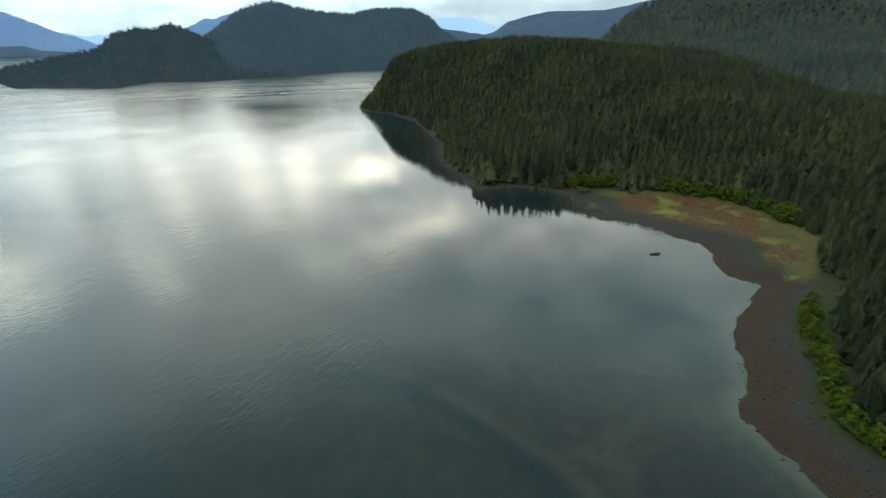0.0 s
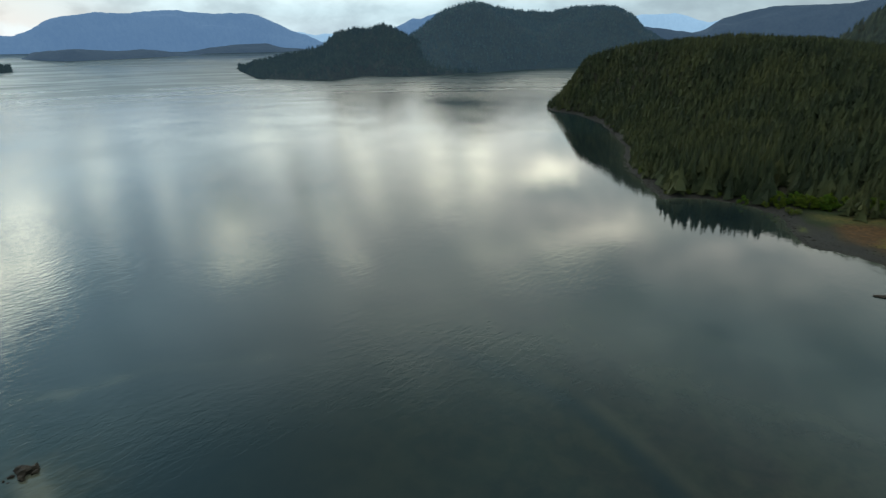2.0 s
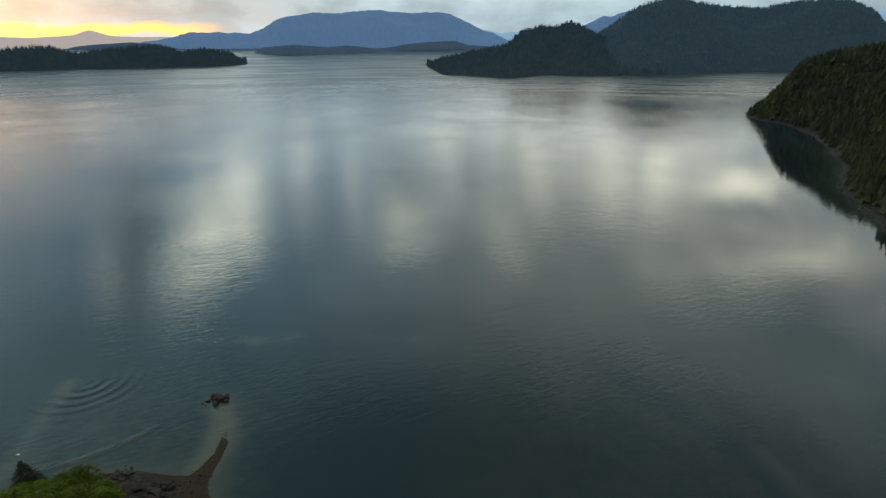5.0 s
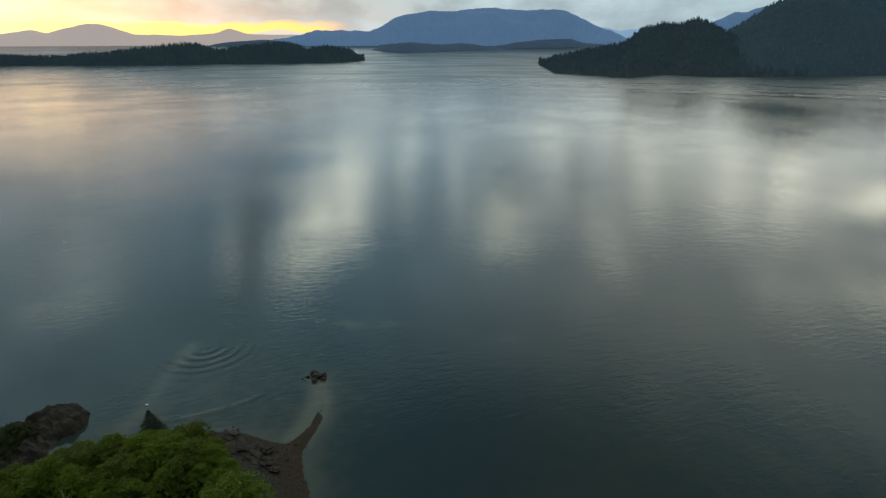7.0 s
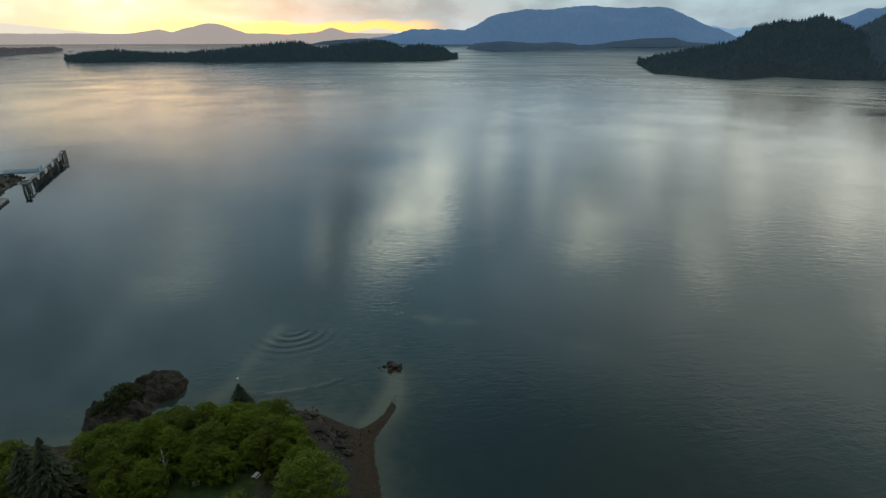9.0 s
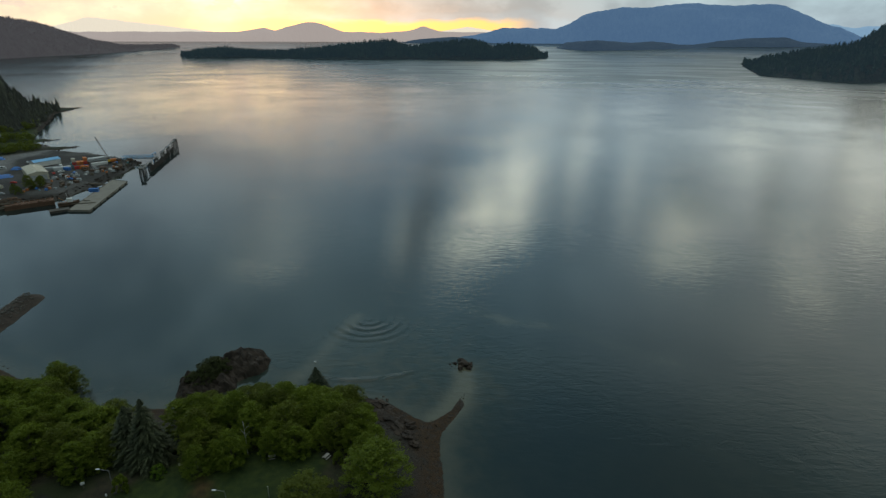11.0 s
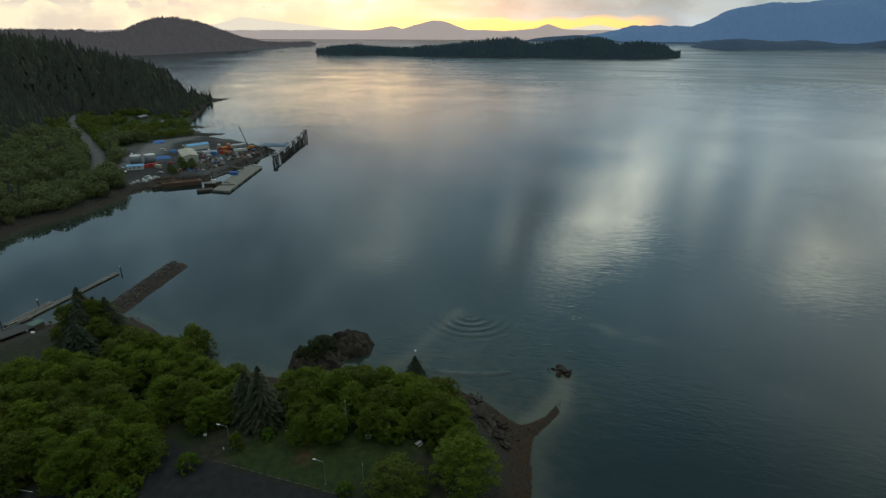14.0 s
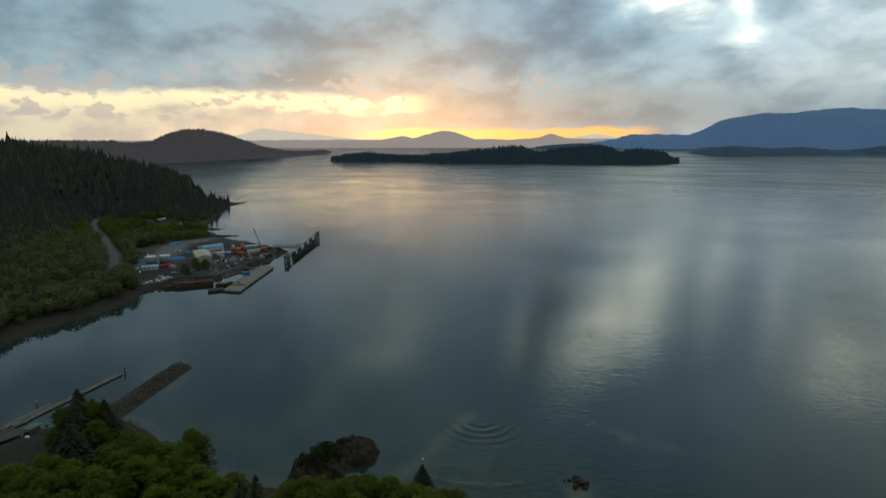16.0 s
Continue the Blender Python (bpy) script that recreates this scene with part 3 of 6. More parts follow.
mud = 0.10 * bell(X, Y, 62, 130, 60, 75) + 0.5 * bell(X, Y, 110, 255, 40, 40) + 0.30 * bell(X, Y, -20, 120, 70, 60)
rim = smooth(d_shore, -26, -1) + 0.5 * smooth(-islet_d, -16, -6)
broken = 0.5 + 0.5 * fbm(X, Y, 26, 51)
shallow = np.clip(0.75 * rim + cove + mud * (0.4 + broken) + 0.7 * bar3, 0, 1) * near
lee = np.zeros_like(X)
lee[near] = smooth(d_shore[near], -150, -50)
lee = np.clip(lee * (1 - 0.55 * bell(X, Y, 110, 260, 50, 60)) + 0.9 * bell(X, Y, 60, 375, 45, 40), 0, 1)
lee = np.clip(lee + 0.9 * bell(X, Y, -330, -110, 130, 90) + 0.9 * bell(X, Y, 20, 520, 90, 330) * smooth(X, -160, -40), 0, 1) * (1 - 0.8 * bell(X, Y, -160, 50, 60, 60))
sand = np.clip(bar + bar2 * (0.4 + broken) + 1.2 * bar3 * smooth(broken + 0.25 * fbm(X, Y, 8, 57), 0.5, 0.75) + bar4 + 0.35 * smooth(d_shore, -7, 0), 0, 0.9) * near
verts = np.stack([X, Y, np.zeros_like(X)], -1).reshape(-1, 3)
faces = grid_faces(len(az), len(rr))
water = new("water", quick_mesh("water", squeeze(verts), faces, WATER, {"shallow": shallow, "sand": sand, "lee": lee, "deep": np.clip(deep, 0, 1) * near, "mud": np.clip(mud_bed * (0.5 + 0.6 * broken) - deep, 0, 1) * near}, True))
tagged(water, "calm grey-green sea with small wind ripples reflecting the clouds", "water", kind="structure")

# ---------------------------------------------------------------- land


def land(name, height, box, step, label, keep_from=-1.2, outer=None):
    x = np.arange(box[0], box[1] + step, step)
    y = np.arange(box[2], box[3] + step, step)
    X, Y = np.meshgrid(x, y, indexing="ij")
    Z, D = height(X, Y)
    keep = (Z > keep_from)
    if outer is not None:
        keep &= outer(X, Y)
    cover = ground_cover(name, X, Y, Z, D)
    v, f, at = trimmed(np.stack([X, Y, Z], -1).reshape(-1, 3), grid_faces(*X.shape), keep.ravel(), {k: c.ravel() for k, c in cover.items()})
    ob = new(name, quick_mesh(name, v, f, LAND, at, True))
    return tagged(ob, label, "ground", kind="structure")


MARSH = [(60, 395), (80, 392), (106, 379), (136, 366), (172, 361), (194, 340), (201, 319), (206, 300), (200, 266), (184, 246), (165, 226), (140, 215), (120, 240), (110, 300), (85, 340)]
LAWN = [(-98.6, -5.2), (-111.5, -29.5), (-119, -35), (-125, -20), (-123, -4), (-118, 13), (-110, 16), (-102, 6)]
PARKING = [(-93, -1), (-98.4, -5.6), (-111.3, -29.8), (-116.5, -39), (-126, -49), (-124, -53), (-117, -50), (-113, -56), (-114, -90), (-107, -90), (-98, -40)]


def ground_cover(name, X, Y, Z, D):
    zero = np.zeros_like(X)
    rough = fbm(X, Y, 14, 61)
    if name == "park_ground":
        beach = smooth(D + 2 * rough, 15, 9)
        weed = beach * smooth(D + 3 * fbm(X, Y, 6, 63), 11, 4) * smooth(X - 0.6 * Y, -165, -150)
        tar = smooth(inside_distance(PARKING, X, Y), -0.6, 0.6)
        lawn = smooth(inside_distance(LAWN, X, Y), -1.5, 1.5) * (1 - tar)
        bare = smooth(fbm(X, Y, 10, 71) + 0.8 * bell(X, Y, -111, -14, 5, 12), 0.15, 0.7)
        return {"beach": beach, "weed": weed, "grass": lawn * (1 - 0.75 * bare), "marsh": lawn * bare * 0.5, "tar": tar}
    if name == "east_ground":
        wide = np.where(Y > 345, 0.62, 1.0)
        beach = smooth(D + 4 * rough, 24 * wide, 16 * wide)
        weed = beach * smooth(D + 6 * fbm(X, Y, 16, 63), 19, 9) * smooth(Y, 330, 230)
        M = inside_distance(MARSH, X, Y)
        shelf = smooth(M, -4, 4)
        marsh = smooth(D + 7 * rough + 10 * fbm(X, Y, 45, 15), 16, 30) * shelf
        olive = np.clip(0.9 * smooth(M + 5 * rough, 10, 3) * smooth(D, 12, 26) + 0.8 * bell(X, Y, 196, 282, 13, 22), 0, 1) * smooth(M, -8, -2)
        grass = smooth(D + 5 * rough, 19, 23) * smooth(D, 34, 27) * (1 - shelf)
        return {"beach": beach * (1 - marsh), "weed": weed, "grass": 0.8 * grass, "marsh": marsh * (1 - olive), "olive": olive, "algae": np.clip(bell(X, Y, 140, 328, 7, 1.6) + 0.7 * bell(X, Y, 161, 225, 3, 2) + 0.4 * bell(X, Y, 102, 350, 2, 5), 0, 1), "tar": zero}
    yard = smooth(inside_distance(YARD, X, Y), -4, 2)
    road = smooth(line_distance(ROAD, X, Y), 5.2, 3.4)
    far_w = smooth(X, -560, -640)
    beach = np.clip(smooth(D + 3 * rough, 22 - 14 * far_w, 14 - 10 * far_w) + yard, 0, 1)
    back = yard * smooth(line_distance([(-640, -150), (-585, -176), (-545, -170), (-500, -178)], X, Y), 16, 9) * 0.8
    pale = np.clip(0.8 * road + back + 0.35 * yard * smooth(fbm(X, Y, 30, 79), -0.1, 0.4), 0, 1)
    grass = 0.9 * smooth(bell(X, Y, -690, -225, 130, 60), 0.3, 0.5) * (1 - road)
    return {"beach": beach, "weed": smooth(D, 10, 3) * 0.7 * beach * (1 - yard), "grass": grass, "marsh": zero, "pale": pale, "tar": np.clip(road + yard * smooth(fbm(X, Y, 50, 77) + 0.5, 0, 0.8) * 0.45, 0, 1)}


land("park_ground", park_height, (-222, -20, -300, 60), 1.0, "low wooded point with gravel beach, lawn and wet asphalt parking")
land("east_ground", east_height, (-150, 420, 0, 1100), 3.0, "wooded shore with gravel beach and rust-brown tidal marsh", outer=lambda X, Y: inside_distance([(-160, 0), (430, 0), (430, 1100), (-160, 1100)], X, Y) >= -1)
land("west_ground", west_height, (-1300, -100, -900, -60), 4.0, "wooded shore with a gravel work yard and a road")
far_east = lambda X, Y: (X > 405) | (Y > 1085)
land("east_hill_ground", east_height, (-150, 1700, -200, 2600), 16.0, "dark wooded hillside rising behind the cove", outer=far_east)


# ---------------------------------------------------------------- far shores and mountains


def far_land(name, foot, top, mat, label, back=1.25, crown=0.0, rough=0.05, category="hill", step=0.12):
    """A wooded island or range. foot, top: rows of heading and elevation of its waterline and of its skyline, seen from the sound's middle."""
    fa, fe = np.array(sorted(foot)).T
    ta, te = np.array(sorted(top)).T
    a = np.arange(ta[0], ta[-1] + step / 2, step)
    s = np.linspace(0, 1.6, 17)
    r0 = EYE.z / np.tan(np.radians(-np.interp(a, fa, fe)))
    r1 = r0 * back
    sky = np.interp(a, ta, te)
    k = np.hanning(7) / np.hanning(7).sum()
    sky = np.convolve(np.pad(sky, 3, "edge"), k, "valid")
    sky = sky + rough * fbm(a * 40, a * 0, 30, len(name), 4)
    ztop = np.maximum(EYE.z + np.tan(np.radians(sky)) * r1 - crown, 2.0)
    S, Aa = np.meshgrid(s, a, indexing="ij")
    rr = r0 + (r1 - r0) * S
    x, y = -np.sin(np.radians(Aa)) * rr, np.cos(np.radians(Aa)) * rr
    up = np.where(S <= 1, np.sin(np.clip(S, 0, 1) * np.pi / 2) ** 0.85, 1 - smooth(S, 1.0, 1.75))
    relief = fbm(x, y, (r1 - r0).mean() * 0.7 + 50, len(name) + 3, 4)
    z = ztop * up * (1 + 0.55 * relief * np.sin(np.clip(S, 0, 1) * np.pi)) - 3.0 * (S == 0)
    v = squeeze(np.stack([x, y, z], -1).reshape(-1, 3))
    ob = new(name, quick_mesh(name, v, grid_faces(*S.shape), mat, None, True))
    tagged(ob, label, category, kind="structure")
    return x.ravel(), y.ravel(), z.ravel(), a, r0, r1, ztop


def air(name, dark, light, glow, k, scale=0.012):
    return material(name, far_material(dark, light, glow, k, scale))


# third colour and strength: distance haze that the slope itself emits
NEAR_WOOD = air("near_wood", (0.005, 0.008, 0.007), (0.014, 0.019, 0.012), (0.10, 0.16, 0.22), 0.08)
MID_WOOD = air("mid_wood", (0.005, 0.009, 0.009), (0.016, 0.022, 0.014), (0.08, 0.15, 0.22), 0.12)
# headland ground glows with the same painted evening haze as its trees
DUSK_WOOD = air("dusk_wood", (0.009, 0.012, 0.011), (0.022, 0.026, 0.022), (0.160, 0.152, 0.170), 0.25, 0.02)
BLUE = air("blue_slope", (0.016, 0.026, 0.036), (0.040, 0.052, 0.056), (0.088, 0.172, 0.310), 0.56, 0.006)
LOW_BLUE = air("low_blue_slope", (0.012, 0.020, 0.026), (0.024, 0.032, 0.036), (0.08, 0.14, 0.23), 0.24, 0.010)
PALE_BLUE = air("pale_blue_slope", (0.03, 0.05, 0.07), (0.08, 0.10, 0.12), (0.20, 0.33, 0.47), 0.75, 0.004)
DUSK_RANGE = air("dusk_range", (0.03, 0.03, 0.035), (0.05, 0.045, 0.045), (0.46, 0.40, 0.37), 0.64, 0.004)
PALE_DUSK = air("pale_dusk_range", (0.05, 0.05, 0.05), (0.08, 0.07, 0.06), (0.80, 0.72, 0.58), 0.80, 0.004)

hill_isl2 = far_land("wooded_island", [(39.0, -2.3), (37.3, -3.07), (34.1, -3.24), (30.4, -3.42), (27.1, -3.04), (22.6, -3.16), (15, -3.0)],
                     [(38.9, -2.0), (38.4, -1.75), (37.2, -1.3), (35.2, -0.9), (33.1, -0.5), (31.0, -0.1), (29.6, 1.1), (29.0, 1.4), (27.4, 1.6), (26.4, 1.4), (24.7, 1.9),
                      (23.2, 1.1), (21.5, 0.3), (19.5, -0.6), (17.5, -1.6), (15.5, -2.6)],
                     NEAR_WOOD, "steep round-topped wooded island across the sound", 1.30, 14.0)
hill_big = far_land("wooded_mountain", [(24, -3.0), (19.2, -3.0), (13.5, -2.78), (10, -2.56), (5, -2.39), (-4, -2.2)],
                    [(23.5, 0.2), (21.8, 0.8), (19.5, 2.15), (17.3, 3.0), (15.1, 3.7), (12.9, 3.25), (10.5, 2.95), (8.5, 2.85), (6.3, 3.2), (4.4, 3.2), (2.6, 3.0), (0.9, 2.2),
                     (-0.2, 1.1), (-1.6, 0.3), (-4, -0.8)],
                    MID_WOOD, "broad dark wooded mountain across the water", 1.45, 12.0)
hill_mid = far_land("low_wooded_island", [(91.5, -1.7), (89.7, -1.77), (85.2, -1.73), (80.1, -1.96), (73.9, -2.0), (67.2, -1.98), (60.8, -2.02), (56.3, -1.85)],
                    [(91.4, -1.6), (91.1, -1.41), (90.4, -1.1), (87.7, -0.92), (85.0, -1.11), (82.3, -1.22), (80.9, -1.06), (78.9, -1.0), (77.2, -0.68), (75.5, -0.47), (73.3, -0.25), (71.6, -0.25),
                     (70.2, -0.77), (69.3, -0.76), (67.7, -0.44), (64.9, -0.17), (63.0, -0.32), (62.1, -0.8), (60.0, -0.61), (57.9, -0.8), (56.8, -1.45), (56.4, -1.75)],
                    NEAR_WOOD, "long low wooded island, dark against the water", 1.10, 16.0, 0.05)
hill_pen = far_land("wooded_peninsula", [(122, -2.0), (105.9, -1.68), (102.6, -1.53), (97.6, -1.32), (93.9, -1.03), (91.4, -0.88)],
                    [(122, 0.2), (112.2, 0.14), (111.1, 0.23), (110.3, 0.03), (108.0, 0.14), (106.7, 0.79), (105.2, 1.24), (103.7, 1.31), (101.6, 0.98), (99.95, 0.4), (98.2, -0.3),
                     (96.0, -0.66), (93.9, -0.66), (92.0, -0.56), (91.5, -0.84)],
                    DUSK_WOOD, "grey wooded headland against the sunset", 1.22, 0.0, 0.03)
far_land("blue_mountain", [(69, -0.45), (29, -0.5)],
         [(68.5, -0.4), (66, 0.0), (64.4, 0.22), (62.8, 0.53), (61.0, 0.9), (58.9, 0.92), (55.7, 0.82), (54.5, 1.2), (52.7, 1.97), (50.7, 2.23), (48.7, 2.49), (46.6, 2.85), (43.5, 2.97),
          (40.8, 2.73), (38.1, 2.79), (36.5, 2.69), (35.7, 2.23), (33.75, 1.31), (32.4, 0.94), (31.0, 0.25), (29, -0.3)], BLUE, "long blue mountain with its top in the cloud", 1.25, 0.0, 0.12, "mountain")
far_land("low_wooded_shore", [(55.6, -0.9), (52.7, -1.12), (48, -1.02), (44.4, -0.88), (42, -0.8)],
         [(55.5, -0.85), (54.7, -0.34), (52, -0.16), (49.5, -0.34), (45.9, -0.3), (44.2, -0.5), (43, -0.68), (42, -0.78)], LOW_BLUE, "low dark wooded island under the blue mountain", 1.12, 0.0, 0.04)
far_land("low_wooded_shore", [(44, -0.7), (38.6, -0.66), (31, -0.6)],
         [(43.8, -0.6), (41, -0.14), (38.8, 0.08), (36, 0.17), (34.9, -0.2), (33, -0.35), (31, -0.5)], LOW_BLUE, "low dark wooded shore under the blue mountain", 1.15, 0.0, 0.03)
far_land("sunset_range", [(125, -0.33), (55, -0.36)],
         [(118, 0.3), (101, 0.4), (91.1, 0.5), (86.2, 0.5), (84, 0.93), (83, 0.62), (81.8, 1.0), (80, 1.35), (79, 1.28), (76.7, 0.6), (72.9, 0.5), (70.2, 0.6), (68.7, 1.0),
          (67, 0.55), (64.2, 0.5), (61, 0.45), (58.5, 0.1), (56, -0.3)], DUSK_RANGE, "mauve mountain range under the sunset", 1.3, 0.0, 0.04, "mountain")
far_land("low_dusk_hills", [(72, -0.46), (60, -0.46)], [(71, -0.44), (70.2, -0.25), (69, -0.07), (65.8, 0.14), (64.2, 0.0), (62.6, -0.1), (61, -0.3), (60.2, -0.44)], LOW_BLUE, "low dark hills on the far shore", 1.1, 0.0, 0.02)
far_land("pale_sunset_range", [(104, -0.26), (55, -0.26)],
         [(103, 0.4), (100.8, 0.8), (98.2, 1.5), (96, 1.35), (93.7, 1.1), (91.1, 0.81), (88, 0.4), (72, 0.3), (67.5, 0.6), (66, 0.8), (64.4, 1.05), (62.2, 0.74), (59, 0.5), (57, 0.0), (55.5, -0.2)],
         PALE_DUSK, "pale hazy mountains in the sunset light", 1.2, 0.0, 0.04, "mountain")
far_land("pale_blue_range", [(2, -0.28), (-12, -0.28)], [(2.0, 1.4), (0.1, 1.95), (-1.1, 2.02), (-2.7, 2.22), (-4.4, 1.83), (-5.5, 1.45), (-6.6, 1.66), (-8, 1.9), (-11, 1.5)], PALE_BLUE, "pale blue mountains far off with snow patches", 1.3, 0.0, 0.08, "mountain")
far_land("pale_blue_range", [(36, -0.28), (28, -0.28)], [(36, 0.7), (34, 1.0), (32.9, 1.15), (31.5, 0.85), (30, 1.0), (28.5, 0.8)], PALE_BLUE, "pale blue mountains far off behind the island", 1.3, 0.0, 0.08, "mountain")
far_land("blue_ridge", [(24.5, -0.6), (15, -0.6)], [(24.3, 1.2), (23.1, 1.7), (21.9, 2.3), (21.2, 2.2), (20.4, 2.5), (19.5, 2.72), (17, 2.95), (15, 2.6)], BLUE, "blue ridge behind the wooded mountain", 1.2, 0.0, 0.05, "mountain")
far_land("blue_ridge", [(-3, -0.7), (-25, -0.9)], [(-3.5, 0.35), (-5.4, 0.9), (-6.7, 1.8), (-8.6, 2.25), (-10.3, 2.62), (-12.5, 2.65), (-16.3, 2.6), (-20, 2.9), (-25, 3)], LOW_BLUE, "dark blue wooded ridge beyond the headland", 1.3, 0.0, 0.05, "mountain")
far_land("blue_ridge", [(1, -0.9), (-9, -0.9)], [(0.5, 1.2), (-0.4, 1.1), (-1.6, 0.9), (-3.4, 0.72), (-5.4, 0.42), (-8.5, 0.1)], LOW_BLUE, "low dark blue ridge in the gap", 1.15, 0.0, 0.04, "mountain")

# ---------------------------------------------------------------- forest


def conifer_shape(rng, tiers, points, width):
    """A spruce one metre high: ragged drooping skirts round a thin stem, wider and sparser lower down."""
    verts, tris = [], []
    for i in range(tiers):
        f = i / tiers
        z0 = 0.06 + 0.80 * f
        top = min(1.0, z0 + (1.15 - z0) * 0.42 + 0.05)
        rad = width * (1 - f) ** 0.85 * (0.85 + 0.3 * rng.random()) + 0.010
        base = len(verts)
        lean = (rng.random(2) - 0.5) * 0.03
        verts.append((lean[0], lean[1], top if i < tiers - 1 else 1.0))
        turn = rng.random() * 6.28
        for j in range(points):
            a = turn + 6.2832 * j / points
            r = rad * (1.2 if j % 2 == 0 else 0.5) * (0.55 + 0.9 * rng.random())
            z = z0 - (0.05 if j % 2 == 0 else -0.01) * (0.5 + rng.random())
            verts.append((lean[0] + math.cos(a) * r, lean[1] + math.sin(a) * r, max(z, 0.0)))
        for j in range(points):
            tris.append((base, base + 1 + j, base + 1 + (j + 1) % points))
    return np.array(verts), np.array(tris)


def grove(name, spots, heights, shapes, mat, label, seed, warp=False):
    """Many uncounted trees in one mesh."""
    rng = np.random.default_rng(seed)
    vs, fs, tint, base = [], [], [], 0
    kind = rng.integers(0, len(shapes), len(spots))
    for k, (sv, st) in enumerate(shapes):
        sel = kind == k
        n = int(sel.sum())
        if not n:
            continue
        a = rng.random(n) * 6.283
        c, s = np.cos(a)[:, None], np.sin(a)[:, None]
        h = heights[sel][:, None]
        fat = (0.8 + 0.5 * rng.random(n))[:, None]
        x = (sv[:, 0] * c - sv[:, 1] * s) * h * fat + spots[sel, 0:1]
        y = (sv[:, 0] * s + sv[:, 1] * c) * h * fat + spots[sel, 1:2]
        z = sv[:, 2] * h + spots[sel, 2:3] - 0.3
        vs.append(np.stack([x, y, z], -1).reshape(-1, 3))
        fs.append((st[None] + (np.arange(n) * len(sv))[:, None, None] + base).reshape(-1, 3))
        # random tint per tree, with shade toward its foot painted in
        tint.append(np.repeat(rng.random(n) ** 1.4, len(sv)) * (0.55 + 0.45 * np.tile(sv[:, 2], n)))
        base += n * len(sv)
    v = np.concatenate(vs)
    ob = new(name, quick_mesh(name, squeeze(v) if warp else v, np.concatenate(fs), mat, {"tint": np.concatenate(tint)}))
    return tagged(ob, label, "forest", kind="stuff")


def scatter(height, box, gap, keep, seed):
    rng = np.random.default_rng(seed)
    x, y = np.meshgrid(np.arange(box[0], box[1], gap), np.arange(box[2], box[3], gap), indexing="ij")
    x = (x + (rng.random(x.shape) - 0.5) * gap * 0.95).ravel()
    y = (y + (rng.random(y.shape) - 0.5) * gap * 0.95).ravel()
    z, d = height(x, y)
    k = keep(x, y, z, d)
    return np.stack([x, y, z], -1)[k], d[k]


rng = np.random.default_rng(7)
SHAPES = [conifer_shape(rng, 9, 10, 0.17 + 0.03 * rng.random()) for _ in range(7)]
MID_SHAPES = [conifer_shape(rng, 5, 7, 0.14 + 0.07 * rng.random()) for _ in range(8)]
TINY_SHAPES = [conifer_shape(rng, 3, 5, 0.20) for _ in range(5)]


def tree_heights(spots, lo, hi, seed):
    r = np.random.default_rng(seed)
    patchy = 0.5 + 0.5 * fbm(spots[:, 0], spots[:, 1], 60, seed)
    return lo + (hi - lo) * np.clip(0.55 * patchy + 0.45 * r.random(len(spots)), 0, 1)


def in_marsh(x, y):
    return inside_distance(MARSH, x, y) > -1.5 + 2.5 * fbm(x, y, 18, 13)


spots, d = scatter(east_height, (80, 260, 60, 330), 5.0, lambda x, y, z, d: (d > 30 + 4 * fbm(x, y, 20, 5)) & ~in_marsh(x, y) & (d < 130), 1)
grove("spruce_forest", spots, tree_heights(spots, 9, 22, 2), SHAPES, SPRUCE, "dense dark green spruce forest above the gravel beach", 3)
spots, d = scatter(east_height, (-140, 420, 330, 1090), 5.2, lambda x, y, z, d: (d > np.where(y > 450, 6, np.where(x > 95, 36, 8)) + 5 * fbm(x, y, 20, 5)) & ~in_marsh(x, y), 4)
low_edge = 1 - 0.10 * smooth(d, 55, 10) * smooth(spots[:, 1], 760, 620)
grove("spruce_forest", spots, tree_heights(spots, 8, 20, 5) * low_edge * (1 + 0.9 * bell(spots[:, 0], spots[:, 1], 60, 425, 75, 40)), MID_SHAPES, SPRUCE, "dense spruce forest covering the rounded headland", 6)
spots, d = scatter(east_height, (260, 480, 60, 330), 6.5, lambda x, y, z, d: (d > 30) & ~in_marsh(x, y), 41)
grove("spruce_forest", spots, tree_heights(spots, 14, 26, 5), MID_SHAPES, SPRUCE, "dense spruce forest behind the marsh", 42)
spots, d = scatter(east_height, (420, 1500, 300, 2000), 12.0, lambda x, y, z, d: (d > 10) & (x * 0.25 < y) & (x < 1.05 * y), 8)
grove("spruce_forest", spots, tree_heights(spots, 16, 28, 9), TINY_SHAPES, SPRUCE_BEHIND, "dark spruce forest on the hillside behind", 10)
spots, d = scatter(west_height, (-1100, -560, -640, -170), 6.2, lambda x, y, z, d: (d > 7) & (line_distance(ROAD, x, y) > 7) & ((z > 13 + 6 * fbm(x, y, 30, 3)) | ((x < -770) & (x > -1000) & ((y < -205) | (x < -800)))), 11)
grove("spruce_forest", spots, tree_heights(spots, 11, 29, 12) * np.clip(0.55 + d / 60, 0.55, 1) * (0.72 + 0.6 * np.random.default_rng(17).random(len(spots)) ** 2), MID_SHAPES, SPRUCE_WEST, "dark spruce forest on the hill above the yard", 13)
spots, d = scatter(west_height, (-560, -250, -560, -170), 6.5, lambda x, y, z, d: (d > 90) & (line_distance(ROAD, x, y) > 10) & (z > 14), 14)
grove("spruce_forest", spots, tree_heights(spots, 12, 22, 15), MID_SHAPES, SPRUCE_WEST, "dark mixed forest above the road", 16)


